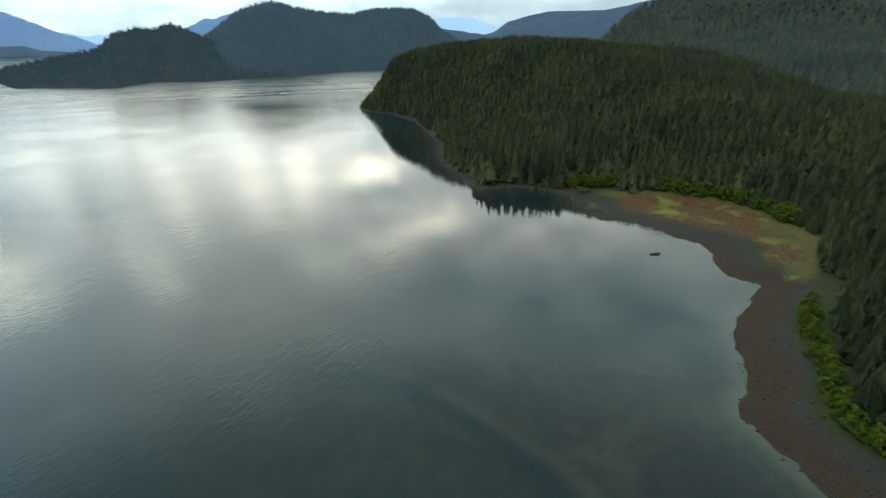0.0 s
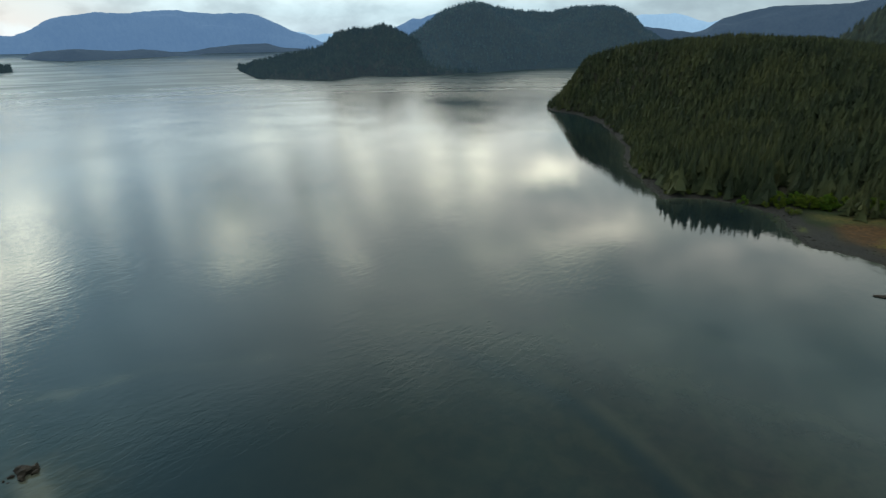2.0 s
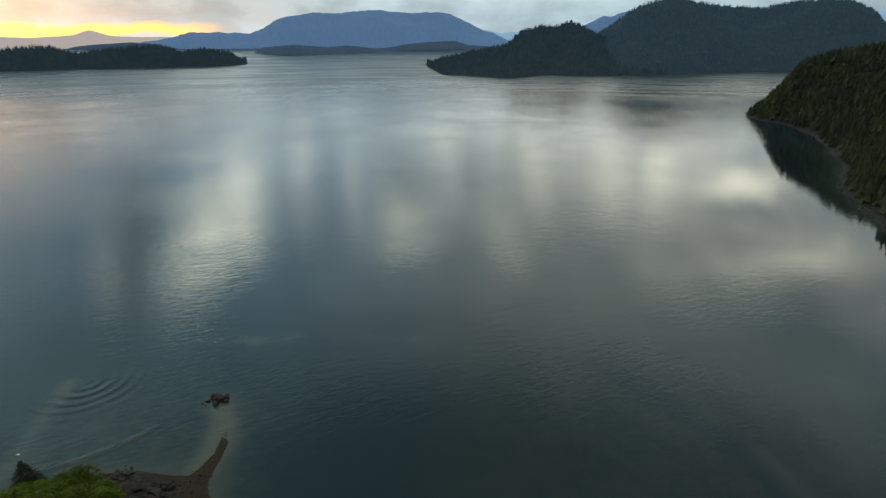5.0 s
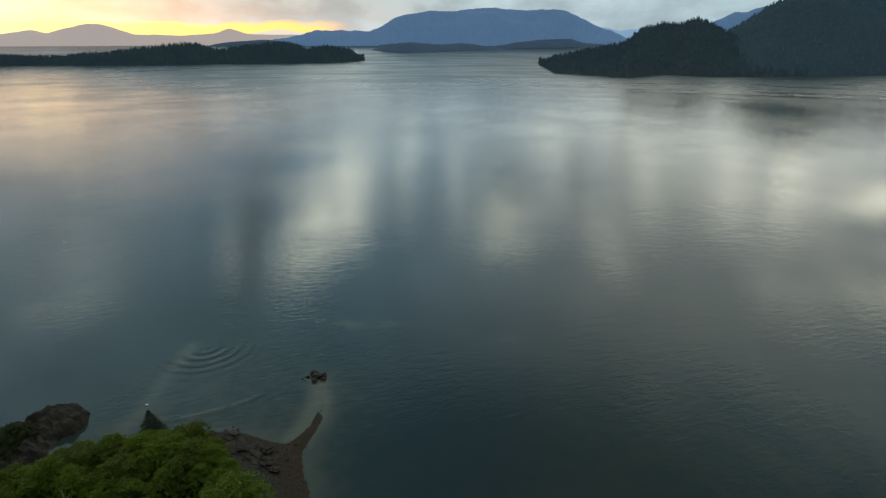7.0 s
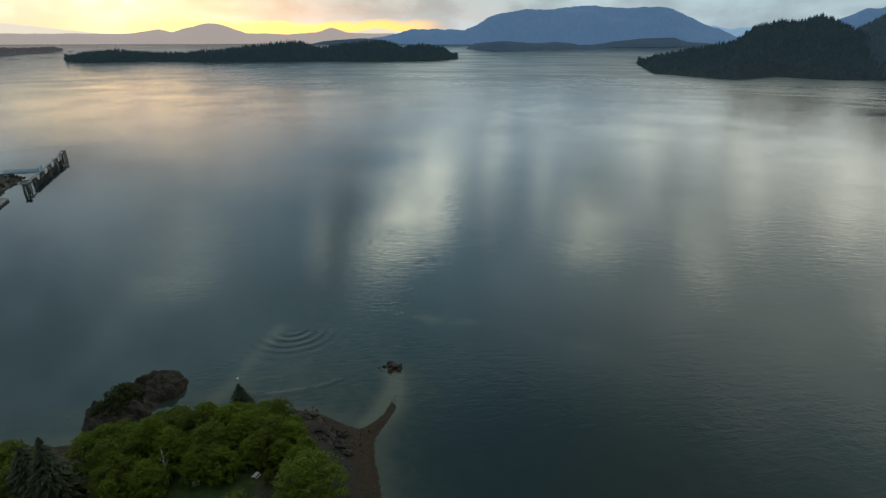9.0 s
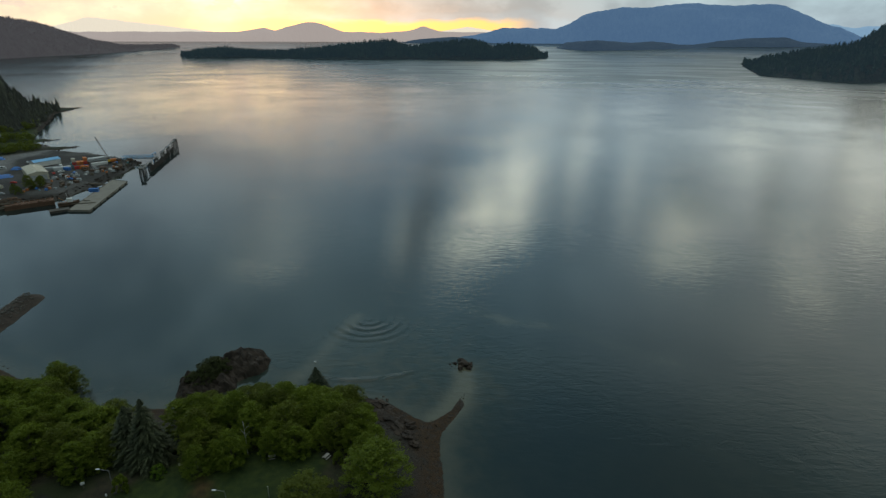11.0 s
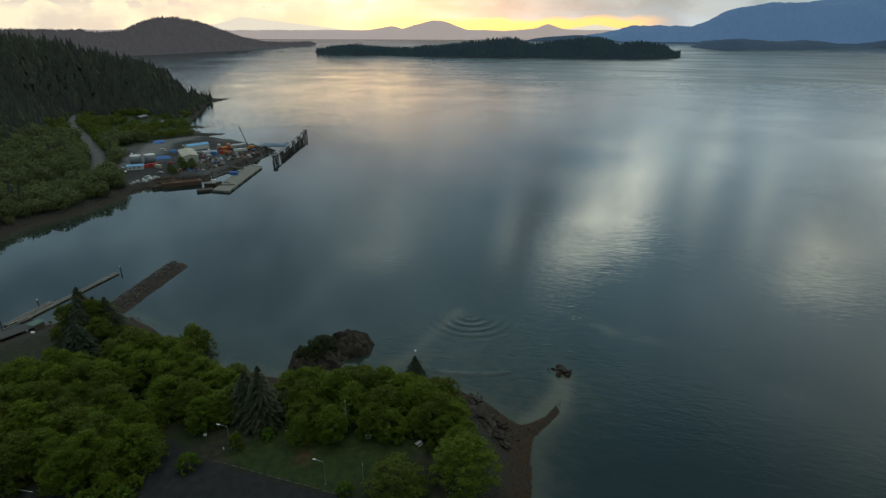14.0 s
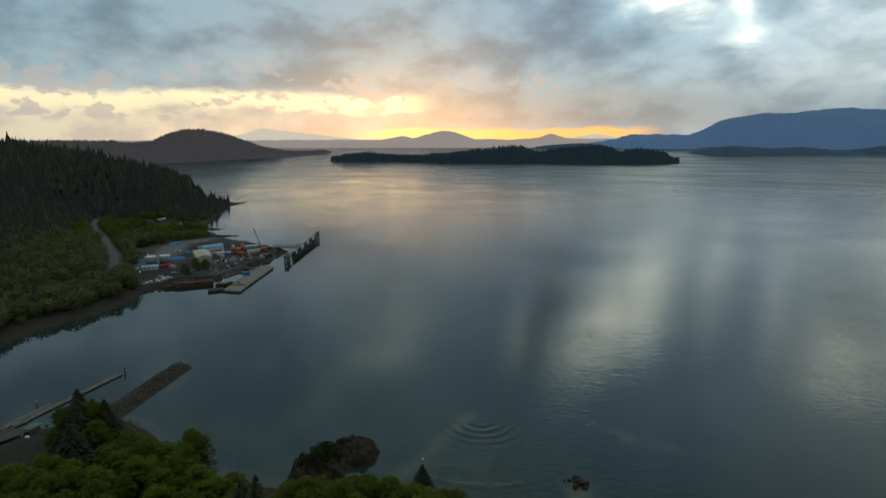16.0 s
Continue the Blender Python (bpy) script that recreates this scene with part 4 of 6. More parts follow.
def far_forest(data, step_a, n_rows, lo, hi, seed, label, mat=None):
    x, y, z, a, r0, r1, ztop = data
    rng = np.random.default_rng(seed)
    aa = rng.uniform(a[0], a[-1], int((a[-1] - a[0]) / step_a) * n_rows)
    ss = rng.random(len(aa)) ** 0.8 * 1.12
    rr = np.interp(aa, a, r0) + (np.interp(aa, a, r1) - np.interp(aa, a, r0)) * ss
    px, py = -np.sin(np.radians(aa)) * rr, np.cos(np.radians(aa)) * rr
    # height of the slope at that place
    cols = len(a)
    fi = np.clip(np.searchsorted(a, aa) - 1, 0, cols - 2)
    fs = ss / 0.1
    si = np.clip(fs.astype(int), 0, 15)
    tz = z.reshape(17, cols)
    u, v = (fs - si), (aa - a[fi]) / (a[1] - a[0])
    pz = (tz[si, fi] * (1 - v) + tz[si, fi + 1] * v) * (1 - u) + (tz[si + 1, fi] * (1 - v) + tz[si + 1, fi + 1] * v) * u
    k = pz > 0.5
    spots = np.stack([px, py, pz], -1)[k]
    grove("distant_forest", spots, lo + (hi - lo) * rng.random(len(spots)) ** 1.5, TINY_SHAPES, mat or SPRUCE_FAR, label, seed, True)


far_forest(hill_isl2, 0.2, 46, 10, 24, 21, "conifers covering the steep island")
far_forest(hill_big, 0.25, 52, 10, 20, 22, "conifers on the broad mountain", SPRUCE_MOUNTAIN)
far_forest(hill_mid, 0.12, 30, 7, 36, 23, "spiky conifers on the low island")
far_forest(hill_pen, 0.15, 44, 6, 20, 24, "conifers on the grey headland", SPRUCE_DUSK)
tip = np.array([(x, y, ground_z(west_height, x, y)) for x, y in [(-895, -212), (-905, -216), (-915, -212), (-925, -215), (-934, -212), (-942, -214), (-950, -211), (-957, -212), (-920, -220), (-940, -219)]])
grove("spruce_forest", tip, np.linspace(9, 19, len(tip)), MID_SHAPES, SPRUCE_WEST, "clump of spruces at the end of the wooded point", 25)

# ---------------------------------------------------------------- building blocks for things


def part(name, bm, mat, parent=None, label="", smooth_shade=False):
    me = bpy.data.meshes.new(name)
    for f in bm.faces:
        f.smooth = smooth_shade
    bm.to_mesh(me)
    bm.free()
    me.materials.append(mat)
    ob = new(name, me)
    if parent is not None:
        ob.parent = parent
    if label:
        ob["label"] = label
    return ob


def thing(name, label, category, group=""):
    ob = new(name)
    ob.empty_display_size = 0.5
    return tagged(ob, label, category, group)


def box(bm, centre, size, yaw=0.0, bevel=0.0, pitch=0.0):
    m = Matrix.Translation(centre) @ Euler((0, radians(pitch), radians(yaw))).to_matrix().to_4x4() @ Matrix.Diagonal((*size, 1))
    made = bmesh.ops.create_cube(bm, size=1.0, matrix=m)
    if bevel:
        edges = list({e for v in made["verts"] for e in v.link_edges})
        bmesh.ops.bevel(bm, geom=edges, offset=bevel, segments=1, affect="EDGES")
    return bm


def rod(bm, a, b, r0, r1=None, n=8):
    a, b = Vector(a), Vector(b)
    q = (b - a).to_track_quat("Z", "Y").to_matrix().to_4x4()
    m = Matrix.Translation((a + b) / 2) @ q
    bmesh.ops.create_cone(bm, cap_ends=True, segments=n, radius1=r0, radius2=r0 if r1 is None else r1, depth=(b - a).length, matrix=m)
    return bm


def lump(bm, centre, size, seed, rough=0.35, sub=2):
    """A broken, angular stone."""
    made = bmesh.ops.create_icosphere(bm, subdivisions=sub, radius=0.5)
    off = Vector((seed * 3.7, seed * 1.3, seed * 2.1))
    for v in made["verts"]:
        k = 1 + rough * noise.noise(v.co * 2.2 + off) * 2 + rough * 0.5 * noise.noise(v.co * 6 + off)
        v.co = Vector(centre) + Vector((v.co.x * size[0], v.co.y * size[1], v.co.z * size[2])) * k
    return bm


def place(ob, x, y, z, yaw=0.0, s=1.0):
    ob.matrix_basis = Matrix.Translation((x, y, z)) @ Euler((0, 0, radians(yaw))).to_matrix().to_4x4() @ Matrix.Scale(s, 4)
    return ob


def at(x, y, z, yaw=0.0, s=1.0, sz=None):
    return Matrix.Translation((x, y, z)) @ Euler((0, 0, radians(yaw))).to_matrix().to_4x4() @ Matrix.Diagonal((s, s, sz or s, 1))


WHITE = worn("white_paint", (0.55, 0.55, 0.53), 0.5, 0.0, (0.22, 0.20, 0.17), 0.35)
CREAM = worn("cream_metal", (0.42, 0.39, 0.31), 0.5, 0.0, (0.22, 0.17, 0.11), 0.4)
STEEL = worn("galvanised_steel", (0.20, 0.205, 0.21), 0.5, 0.4, (0.12, 0.10, 0.09), 0.45)
TANK = worn("tank_paint", (0.19, 0.215, 0.225), 0.5, 0.0, (0.20, 0.18, 0.16), 0.4, 0.4)
RED = worn("red_paint", (0.36, 0.035, 0.028), 0.55, 0.0, (0.10, 0.03, 0.02), 0.4)
ORANGE = worn("orange_paint", (0.46, 0.14, 0.025), 0.55, 0.0, (0.12, 0.05, 0.02), 0.4)
BLUE_PAINT = worn("blue_paint", (0.035, 0.13, 0.36), 0.5, 0.0, (0.04, 0.06, 0.09), 0.35)
LIGHT_BLUE = worn("light_blue_metal", (0.13, 0.32, 0.52), 0.5, 0.0, (0.10, 0.14, 0.17), 0.35)
TEAL = worn("teal_paint", (0.06, 0.22, 0.24), 0.55, 0.0, (0.06, 0.06, 0.05), 0.4)
GREY_PAINT = worn("grey_paint", (0.33, 0.34, 0.34), 0.55, 0.0, (0.12, 0.11, 0.10), 0.4)
YELLOW = worn("yellow_paint", (0.55, 0.34, 0.03), 0.5, 0.0, (0.14, 0.09, 0.04), 0.4)
RUST = worn("rust", (0.085, 0.052, 0.033), 0.85, 0.0, (0.05, 0.03, 0.02), 0.6)
BARGE_RUST = worn("barge_rust", (0.115, 0.060, 0.036), 0.85, 0.0, (0.04, 0.028, 0.02), 0.6, 0.5)
TIMBER = worn("weathered_timber", (0.10, 0.085, 0.065), 0.85, 0.0, (0.04, 0.035, 0.028), 0.5, 1.5)
CREOSOTE = worn("tarred_timber", (0.05, 0.044, 0.038), 0.8, 0.0, (0.12, 0.11, 0.09), 0.4, 1.0)
CONCRETE = worn("concrete", (0.10, 0.097, 0.085), 0.85, 0.0, (0.07, 0.065, 0.055), 0.5, 0.5)
DARK_CONCRETE = worn("wet_concrete", (0.045, 0.045, 0.042), 0.7, 0.0, (0.03, 0.028, 0.025), 0.5, 0.5)
RUBBER = worn("rubber", (0.02, 0.02, 0.02), 0.8)
GLASS = material("dark_glass", lambda n: principled(n, (0.02, 0.025, 0.03), 0.08, 0.0, None, 0.5))
LAMP_GLOW = material("amber_lamp", lambda n: n.node("ShaderNodeEmission", {"Color": (1.0, 0.28, 0.05), "Strength": 3.0}).outputs[0])
PLASTIC_GREEN = worn("green_tin_roof", (0.07, 0.13, 0.10), 0.5, 0.0, (0.08, 0.08, 0.07), 0.4)


def stone_look(name, dark, light, scale):
    def build(n):
        p = n.node("ShaderNodeTexCoord").outputs["Object"]
        a, b = n.noise(p, scale, 6.0, 0.65), n.noise(p, scale * 7, 4.0, 0.6)
        o = n.node("ShaderNodeObjectInfo").outputs["Random"]
        f = n.m("ADD", n.m("MULTIPLY", n.step(a, 0.3, 0.7), 0.6), n.m("MULTIPLY", o, 0.4))
        return principled(n, n.mix(f, dark, light), 0.85, 0.0, bump(n, b, 0.8, 0.2), 0.25)
    return material(name, build)


BOULDER = stone_look("grey_boulder", (0.032, 0.031, 0.028), (0.12, 0.112, 0.095), 0.6)
WET_ROCK = stone_look("dark_shore_rock", (0.008, 0.0065, 0.005), (0.044, 0.032, 0.022), 0.5)
BEACH_STONE = stone_look("beach_stone", (0.013, 0.011, 0.009), (0.042, 0.034, 0.026), 1.5)

# ---------------------------------------------------------------- broad-leaved trees


def alder(seed, label, height=12.0, spread=5.0, clumps=170, leaves=58, leaf=0.165, mat=None, name="alder_tree"):
    """A trunk with limbs and a crown of many small leaf sprays in uneven clumps, at the origin."""
    rng = np.random.default_rng(seed)
    tree = thing(name, label, "tree", "broad-leaved trees")
    bm = bmesh.new()
    rod(bm, (0, 0, -0.4), (0.2, 0.1, height * 0.45), 0.22, 0.13, 7)
    tips, sizes = [], []
    for i in range(clumps):
        a, u = rng.random() * 6.283, rng.random()
        f = 0.08 + 0.90 * u
        wide = spread * 1.5 * (1 - f) ** 0.6 * (f + 0.12) ** 0.32
        r = wide * (0.40 + 0.72 * rng.random() ** 0.7)
        tips.append(Vector((math.cos(a) * r, math.sin(a) * r, height * f)))
        sizes.append(spread * (0.09 + 0.13 * rng.random()))
    for p in tips[:12]:
        rod(bm, (p.x * 0.08, p.y * 0.08, p.z * 0.5), (p.x * 0.85, p.y * 0.85, p.z * 0.95), 0.09, 0.03, 5)
    part("trunk", bm, BARK, tree)
    n = clumps * leaves
    c = np.repeat(np.array(tips), leaves, 0)
    s = np.repeat(np.array(sizes), leaves)
    d = rng.normal(size=(n, 3))
    d /= np.linalg.norm(d, axis=1)[:, None]
    pos = c + d * (s * (0.2 + 1.1 * rng.random(n)))[:, None] * np.array([1, 1, 0.8])
    pos[:, 2] = np.maximum(pos[:, 2], 0.3)
    u = rng.normal(size=(n, 3)) + d * 0.3
    u /= np.linalg.norm(u, axis=1)[:, None]
    v = np.cross(u, d + 0.25 * rng.normal(size=(n, 3)))
    v /= np.linalg.norm(v, axis=1)[:, None]
    size = leaf * (0.6 + 0.8 * rng.random(n))[:, None]
    spray = np.stack([pos - u * size - v * size * 0.4, pos + v * size * 0.9, pos + u * size - v * size * 0.4], 1).reshape(-1, 3)
    tint = np.repeat(np.repeat(rng.random(clumps), leaves), 3)
    crown = new("crown", quick_mesh("crown", spray, np.arange(n * 3).reshape(-1, 3), mat or ALDER, {"tint": tint}))
    crown.parent = tree
    return tree


def spruce(seed, label, height=20.0, width=0.17):
    """A single spruce: stem and ragged whorls of drooping boughs."""
    rng = np.random.default_rng(seed)
    tree = thing("spruce_tree", label, "tree", "single spruces")
    part("trunk", rod(bmesh.new(), (0, 0, -0.4), (0, 0, height * 0.9), 0.28, 0.04, 7), BARK, tree)
    v, f, t = [], [], []
    tiers = 40
    for i in range(tiers):
        g = i / tiers
        z0 = height * (0.05 + 0.92 * g)
        n = int(30 - 14 * g)
        for j in range(n):
            a = rng.random() * 6.283
            r = height * (width * (1 - g) ** 0.8 + 0.01) * (0.65 + 0.5 * rng.random())
            c, s = math.cos(a), math.sin(a)
            w_ = r * 0.13
            k = len(v)
            drop = r * (0.25 + 0.25 * rng.random())
            v += [(0, 0, z0 + 0.3), (c * r * 0.6 - s * w_, s * r * 0.6 + c * w_, z0 - drop * 0.5), (c * r, s * r, z0 - drop), (c * r * 0.6 + s * w_, s * r * 0.6 - c * w_, z0 - drop * 0.5),
                  (c * r * 0.5, s * r * 0.5, z0 - drop * 0.9 - 0.25)]
            f += [(k, k + 1, k + 2), (k, k + 2, k + 3), (k, k + 1, k + 4), (k, k + 4, k + 3)]
            # random tint per bough; shade at the stem and underside is painted into it
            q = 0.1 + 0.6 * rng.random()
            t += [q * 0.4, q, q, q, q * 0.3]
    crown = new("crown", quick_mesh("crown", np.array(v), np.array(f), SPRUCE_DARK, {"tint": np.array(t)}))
    crown.parent = tree
    return tree


ALDER_DARK = material("alder_leaf_dark", leaf_material((0.052, 0.068, 0.008), (0.122, 0.146, 0.016)))
SCRUB = material("islet_scrub", leaf_material((0.020, 0.026, 0.008), (0.052, 0.062, 0.018)))
ALDER_BRIGHT = material("alder_leaf_bright", leaf_material((0.048, 0.090, 0.008), (0.125, 0.200, 0.020)))
kinds = [
    alder(101, "leafy green alder tree in the waterside park", 12.5, 4.6),
    alder(102, "leafy green alder tree with an uneven crown", 13.8, 4.2),
    alder(103, "broad leafy alder tree beside the lawn", 11.5, 4.8),
    alder(104, "dark green alder tree in the park thicket", 12.8, 4.5, mat=ALDER_DARK),
]
small = [
    alder(111, "round bright green shrub at the parking edge", 4.6, 3.0, 46, 50, 0.26, ALDER_BRIGHT, "shrub"),
    alder(112, "low leafy green shrub", 4.0, 3.2, 46, 50, 0.26, ALDER, "shrub"),
    alder(113, "dark green scrub on the rocky islet", 4.2, 3.6, 56, 60, 0.22, SCRUB, "shrub"),
]
used = set()


def plant(protos, i, x, y, z, yaw, s, sz=None):
    ob = protos[i]
    if ob.name in used:
        return copy_thing(ob, at(x, y, z, yaw, s, sz))
    used.add(ob.name)
    ob.matrix_basis = at(x, y, z, yaw, s, sz)
    return ob


# rows of park trees: along the lawn to the point, along the west shore, and the thicket by the access road
rng = np.random.default_rng(77)
TREES = [(-128, -14, 1.1, 0.9), (-131, -6, 1.1, 0.92), (-127, 0, 1.0, 0.85), (-134, 4, 1.1, 0.85), (-126, 8, 1.05, 0.85), (-131, 13, 1.1, 0.82), (-124, 16, 1.0, 0.8), (-129, 22, 1.05, 0.75),
         (-121, 22, 0.9, 0.75), (-117, 27, 0.85, 0.65), (-138, -14, 1.05, 0.8), (-140, -4, 1.05, 0.75), (-123, -10, 0.8, 0.7), (-139, 11, 1.0, 0.7), (-136, 19, 0.95, 0.6),
         (-145, -10, 0.9, 0.6), (-145, 4, 0.9, 0.55), (-142, -18, 0.9, 0.65), (-124, 27, 0.8, 0.55), (-133, 26, 0.8, 0.5),
         (-136, -36, 1.1, 0.75), (-143, -41, 1.15, 0.78), (-150, -47, 1.15, 0.75), (-138, -44, 1.0, 0.85), (-158, -55, 1.15, 0.74), (-166, -64, 1.1, 0.85), (-174, -72, 1.05, 0.66), (-182, -77, 0.95, 0.5),
         (-149, -38, 0.95, 0.6), (-131, -40, 0.9, 0.8), (-158, -47, 0.9, 0.55), (-168, -56, 0.9, 0.55), (-177, -66, 0.85, 0.45), (-146, -52, 1.05, 0.85), (-152, -54, 1.0, 0.85),
         (-190, -81, 0.8, 0.45), (-141, -33, 0.85, 0.6), (-97.5, 24.5, 1.4, 1.0), (-105, 23, 0.8, 0.7), (-97.5, 8, 0.95, 0.62),
         (-121.5, -14, 0.85, 0.8), (-120.5, -6, 0.8, 0.75), (-119.5, 5, 0.75, 0.72), (-118.5, 10, 0.8, 0.75), (-115.5, 18, 0.8, 0.7), (-113, 23, 0.75, 0.62), (-109, 26, 0.7, 0.6)]
TREES += [(-135, -66, 0.95, 0.95), (-126, -63, 0.9, 0.95), (-122, -57, 0.8, 0.85), (-130, -59, 0.85, 0.9), (-114, -63, 0.8, 0.75), (-110, -58, 0.7, 0.7), (-117, -66, 0.85, 0.8), (-113, -70, 0.8, 0.8)]
DARK_TREES = [(-189, -90, 1.2, 1.2), (-193, -88, 1.0, 1.05), (-187, -97, 1.15, 1.15), (-195, -97, 1.0, 0.95), (-182, -86, 1.0, 0.9)]
for i, (x, y, s, sz) in enumerate(TREES):
    stems = 1 if x > -100 else 2
    for k in range(stems):
        dx, dy = rng.uniform(-2.4, 2.4, 2) * (stems - 1)
        size = float(rng.uniform(0.88, 1.12)) * (1.3 if stems == 1 else 1.0)
        plant(kinds, (i + 3 * k) % 4, x + dx, y + dy, ground_z(park_height, x + dx, y + dy) - 0.1, float(rng.random() * 360), s * size, sz * size * (0.82 if stems == 1 else 1.0))
for x, y, s, sz in DARK_TREES:
    plant(kinds, 3, x, y, ground_z(park_height, x, y) - 0.1, float(rng.random() * 360), s, sz)
for x in np.arange(-196, -108, 5.7):
    for y in np.arange(-134, -52, 5.7):
        px, py = x + rng.uniform(-2.3, 2.3), y + rng.uniform(-2.3, 2.3)
        gap = line_distance([(-120, -50), (-130, -58), (-150, -66), (-172, -84)], np.array([px]), np.array([py]))[0]
        tar = inside_distance(PARKING, np.array([px]), np.array([py]))[0]
        launch = math.hypot(px + 201, py + 122)
        if gap < 2.8 or tar > -2.0 or launch < 19 or math.hypot(px, py) > 187:
            continue
        plant(kinds, int(rng.integers(0, 4)), px, py, ground_z(park_height, px, py) - 0.1, float(rng.random() * 360), float(rng.uniform(0.95, 1.2)), float(rng.uniform(0.72, 1.05)))
for i, (x, y, s, sz) in enumerate([(-114, -42, 0.95, 1.0), (-119.5, -31.5, 0.6, 1.15), (-99, -4, 0.75, 0.7), (-110, -53, 1.1, 0.8), (-106, -55, 1.1, 0.8), (-112, -58, 1.2, 0.9), (-116, -57, 1.3, 1.1), (-118, -62, 1.4, 1.2),
                                   (-106, -62, 1.2, 0.9), (-111, -66, 1.3, 0.9), (-102, -58, 1.1, 0.8), (-124, -14, 0.8, 0.8), (-122, -24, 0.7, 0.7), (-109, 18, 0.8, 0.8), (-106, -75, 1.2, 0.6)]):
    plant(small, i % 2, x, y, ground_z(park_height, x, y) - 0.1, float(rng.random() * 360), s, sz)

single = spruce(201, "tall dark spruce among the park alders", 20.0, 0.24)
single.matrix_basis = at(-128.5, -25.5, ground_z(park_height, -128.5, -25.5), 0, 1.35, 1.0)
for x, y, s in [(-142, 19, 0.62), (-133, -30, 0.8), (-193, -95, 0.95), (-191, -86, 0.8), (-184, -92, 0.85), (-188, -93, 0.9), (-196, -92, 0.7), (-172, -88, 0.8), (-153, -62, 0.6)]:
    copy_thing(single, at(x, y, ground_z(park_height, x, y), float(rng.random() * 360), s * 1.4, s))

# pale dead trunk at the lawn's edge
snag = thing("dead_tree", "thin pale dead tree trunk at the lawn edge", "tree")
bm = rod(bmesh.new(), (0, 0, -0.3), (0.3, 0.1, 10.5), 0.12, 0.04, 7)
for k in range(6):
    a = k * 1.9
    rod(bm, (0.2, 0.05, 5 + k * 0.8), (0.2 + math.cos(a) * 1.3, math.sin(a) * 1.3, 6.2 + k * 0.8), 0.05, 0.02, 5)
part("trunk", bm, PALE_BARK, snag)
place(snag, -121.0, -3.0, ground_z(park_height, -121, -3))

# ---------------------------------------------------------------- park furniture


def lamp_post(label):
    ob = thing("street_lamp", label, "lamp", "park lamps")
    part("pole", rod(bmesh.new(), (0, 0, 0), (0, 0, 7.2), 0.09, 0.055, 10), STEEL, ob)
    part("base", box(bmesh.new(), (0, 0, 0.12), (0.5, 0.5, 0.5), 0, 0.04), CONCRETE, ob)
    bm = bmesh.new()
    last = Vector((0, 0, 7.1))
    for k in range(1, 6):
        a = k / 5 * 1.2
        nxt = Vector((2.0 * math.sin(a) * 0.95, 0, 7.1 + 0.7 * (1 - math.cos(a)) + 0.25 * math.sin(a)))
        rod(bm, last, nxt, 0.05, 0.05, 6)
        last = nxt
    part("arm", bm, STEEL, ob)
    head = part("lamp_head", box(bmesh.new(), (2.2, 0, 7.75), (0.8, 0.34, 0.18), 0, 0.05, -8), WHITE, ob, "white lamp housing")
    part("lens", box(bmesh.new(), (2.25, 0, 7.62), (0.7, 0.3, 0.06), 0, 0.02, -8), GLASS, head)
    return ob


lamp = lamp_post("grey street lamp with a white head on the lawn edge")
place(lamp, -102.5, -8.5, ground_z(park_height, -102.5, -8.5), 255)
copy_thing(lamp, at(-119.5, -33.0, ground_z(park_height, -119.5, -33), 255))

flag = thing("pole", "thin pale wooden pole on the lawn", "pole")
part("shaft", rod(bmesh.new(), (0, 0, -0.3), (0.1, 0.05, 5.2), 0.075, 0.05, 8), PALE_BARK, flag)
part("cap", rod(bmesh.new(), (0.1, 0.05, 5.2), (0.1, 0.05, 5.3), 0.09, 0.03, 8), WHITE, flag)
place(flag, -102.2, 0.4, ground_z(park_height, -102.2, 0.4))


def picnic_table(label):
    ob = thing("picnic_table", label, "table", "picnic tables")
    for k in range(4):
        part("tabletop_plank", box(bmesh.new(), (0, -0.3 + 0.2 * k, 0.75), (1.85, 0.18, 0.05), 0, 0.008), PALE_BARK, ob)
    for s in (-1, 1):
        part("bench", box(bmesh.new(), (0, 0.7 * s, 0.45), (1.85, 0.26, 0.05), 0, 0.008), PALE_BARK, ob)
        bm = bmesh.new()
        rod(bm, (0.65 * s, -0.75, 0), (0.65 * s, -0.25, 0.74), 0.045, 0.045, 6)
        rod(bm, (0.65 * s, 0.75, 0), (0.65 * s, 0.25, 0.74), 0.045, 0.045, 6)
        rod(bm, (0.65 * s, -0.8, 0.42), (0.65 * s, 0.8, 0.42), 0.04, 0.04, 6)
        part("leg_frame", bm, TIMBER, ob)
    return ob


table = picnic_table("pale weathered picnic table on the lawn")
place(table, -117.2, 2.6, ground_z(park_height, -117.2, 2.6), 82)
copy_thing(table, at(-112.0, 15.6, ground_z(park_height, -112, 15.6), 125))


def notice(x, y, wide, high, yaw, mat, label):
    ob = thing("sign", label, "sign", "park signs")
    part("post", rod(bmesh.new(), (0, 0, -0.2), (0, 0, high), 0.05, 0.05, 7), TIMBER, ob)
    panel = part("panel", box(bmesh.new(), (0.06, 0, high - 0.35), (0.05, wide, 0.75), 0, 0.015), mat, ob)
    for k in range(3):
        part("text_bar", box(bmesh.new(), (0.092, 0, high - 0.17 - 0.17 * k), (0.008, wide * 0.7, 0.05)), GREY_PAINT, panel)
    place(ob, x, y, ground_z(park_height, x, y), yaw)


notice(-122.3, -18.8, 1.0, 1.7, 10, CREAM, "cream notice board at the lawn edge")
notice(-116.3, 11.8, 0.9, 1.5, -5, GREY_PAINT, "grey notice board under the trees")
notice(-124.0, -40.0, 0.8, 2.2, 15, WHITE, "white road sign at the path")
notice(-118.5, -34.5, 0.35, 1.6, 15, WHITE, "narrow white marker post by the parking")
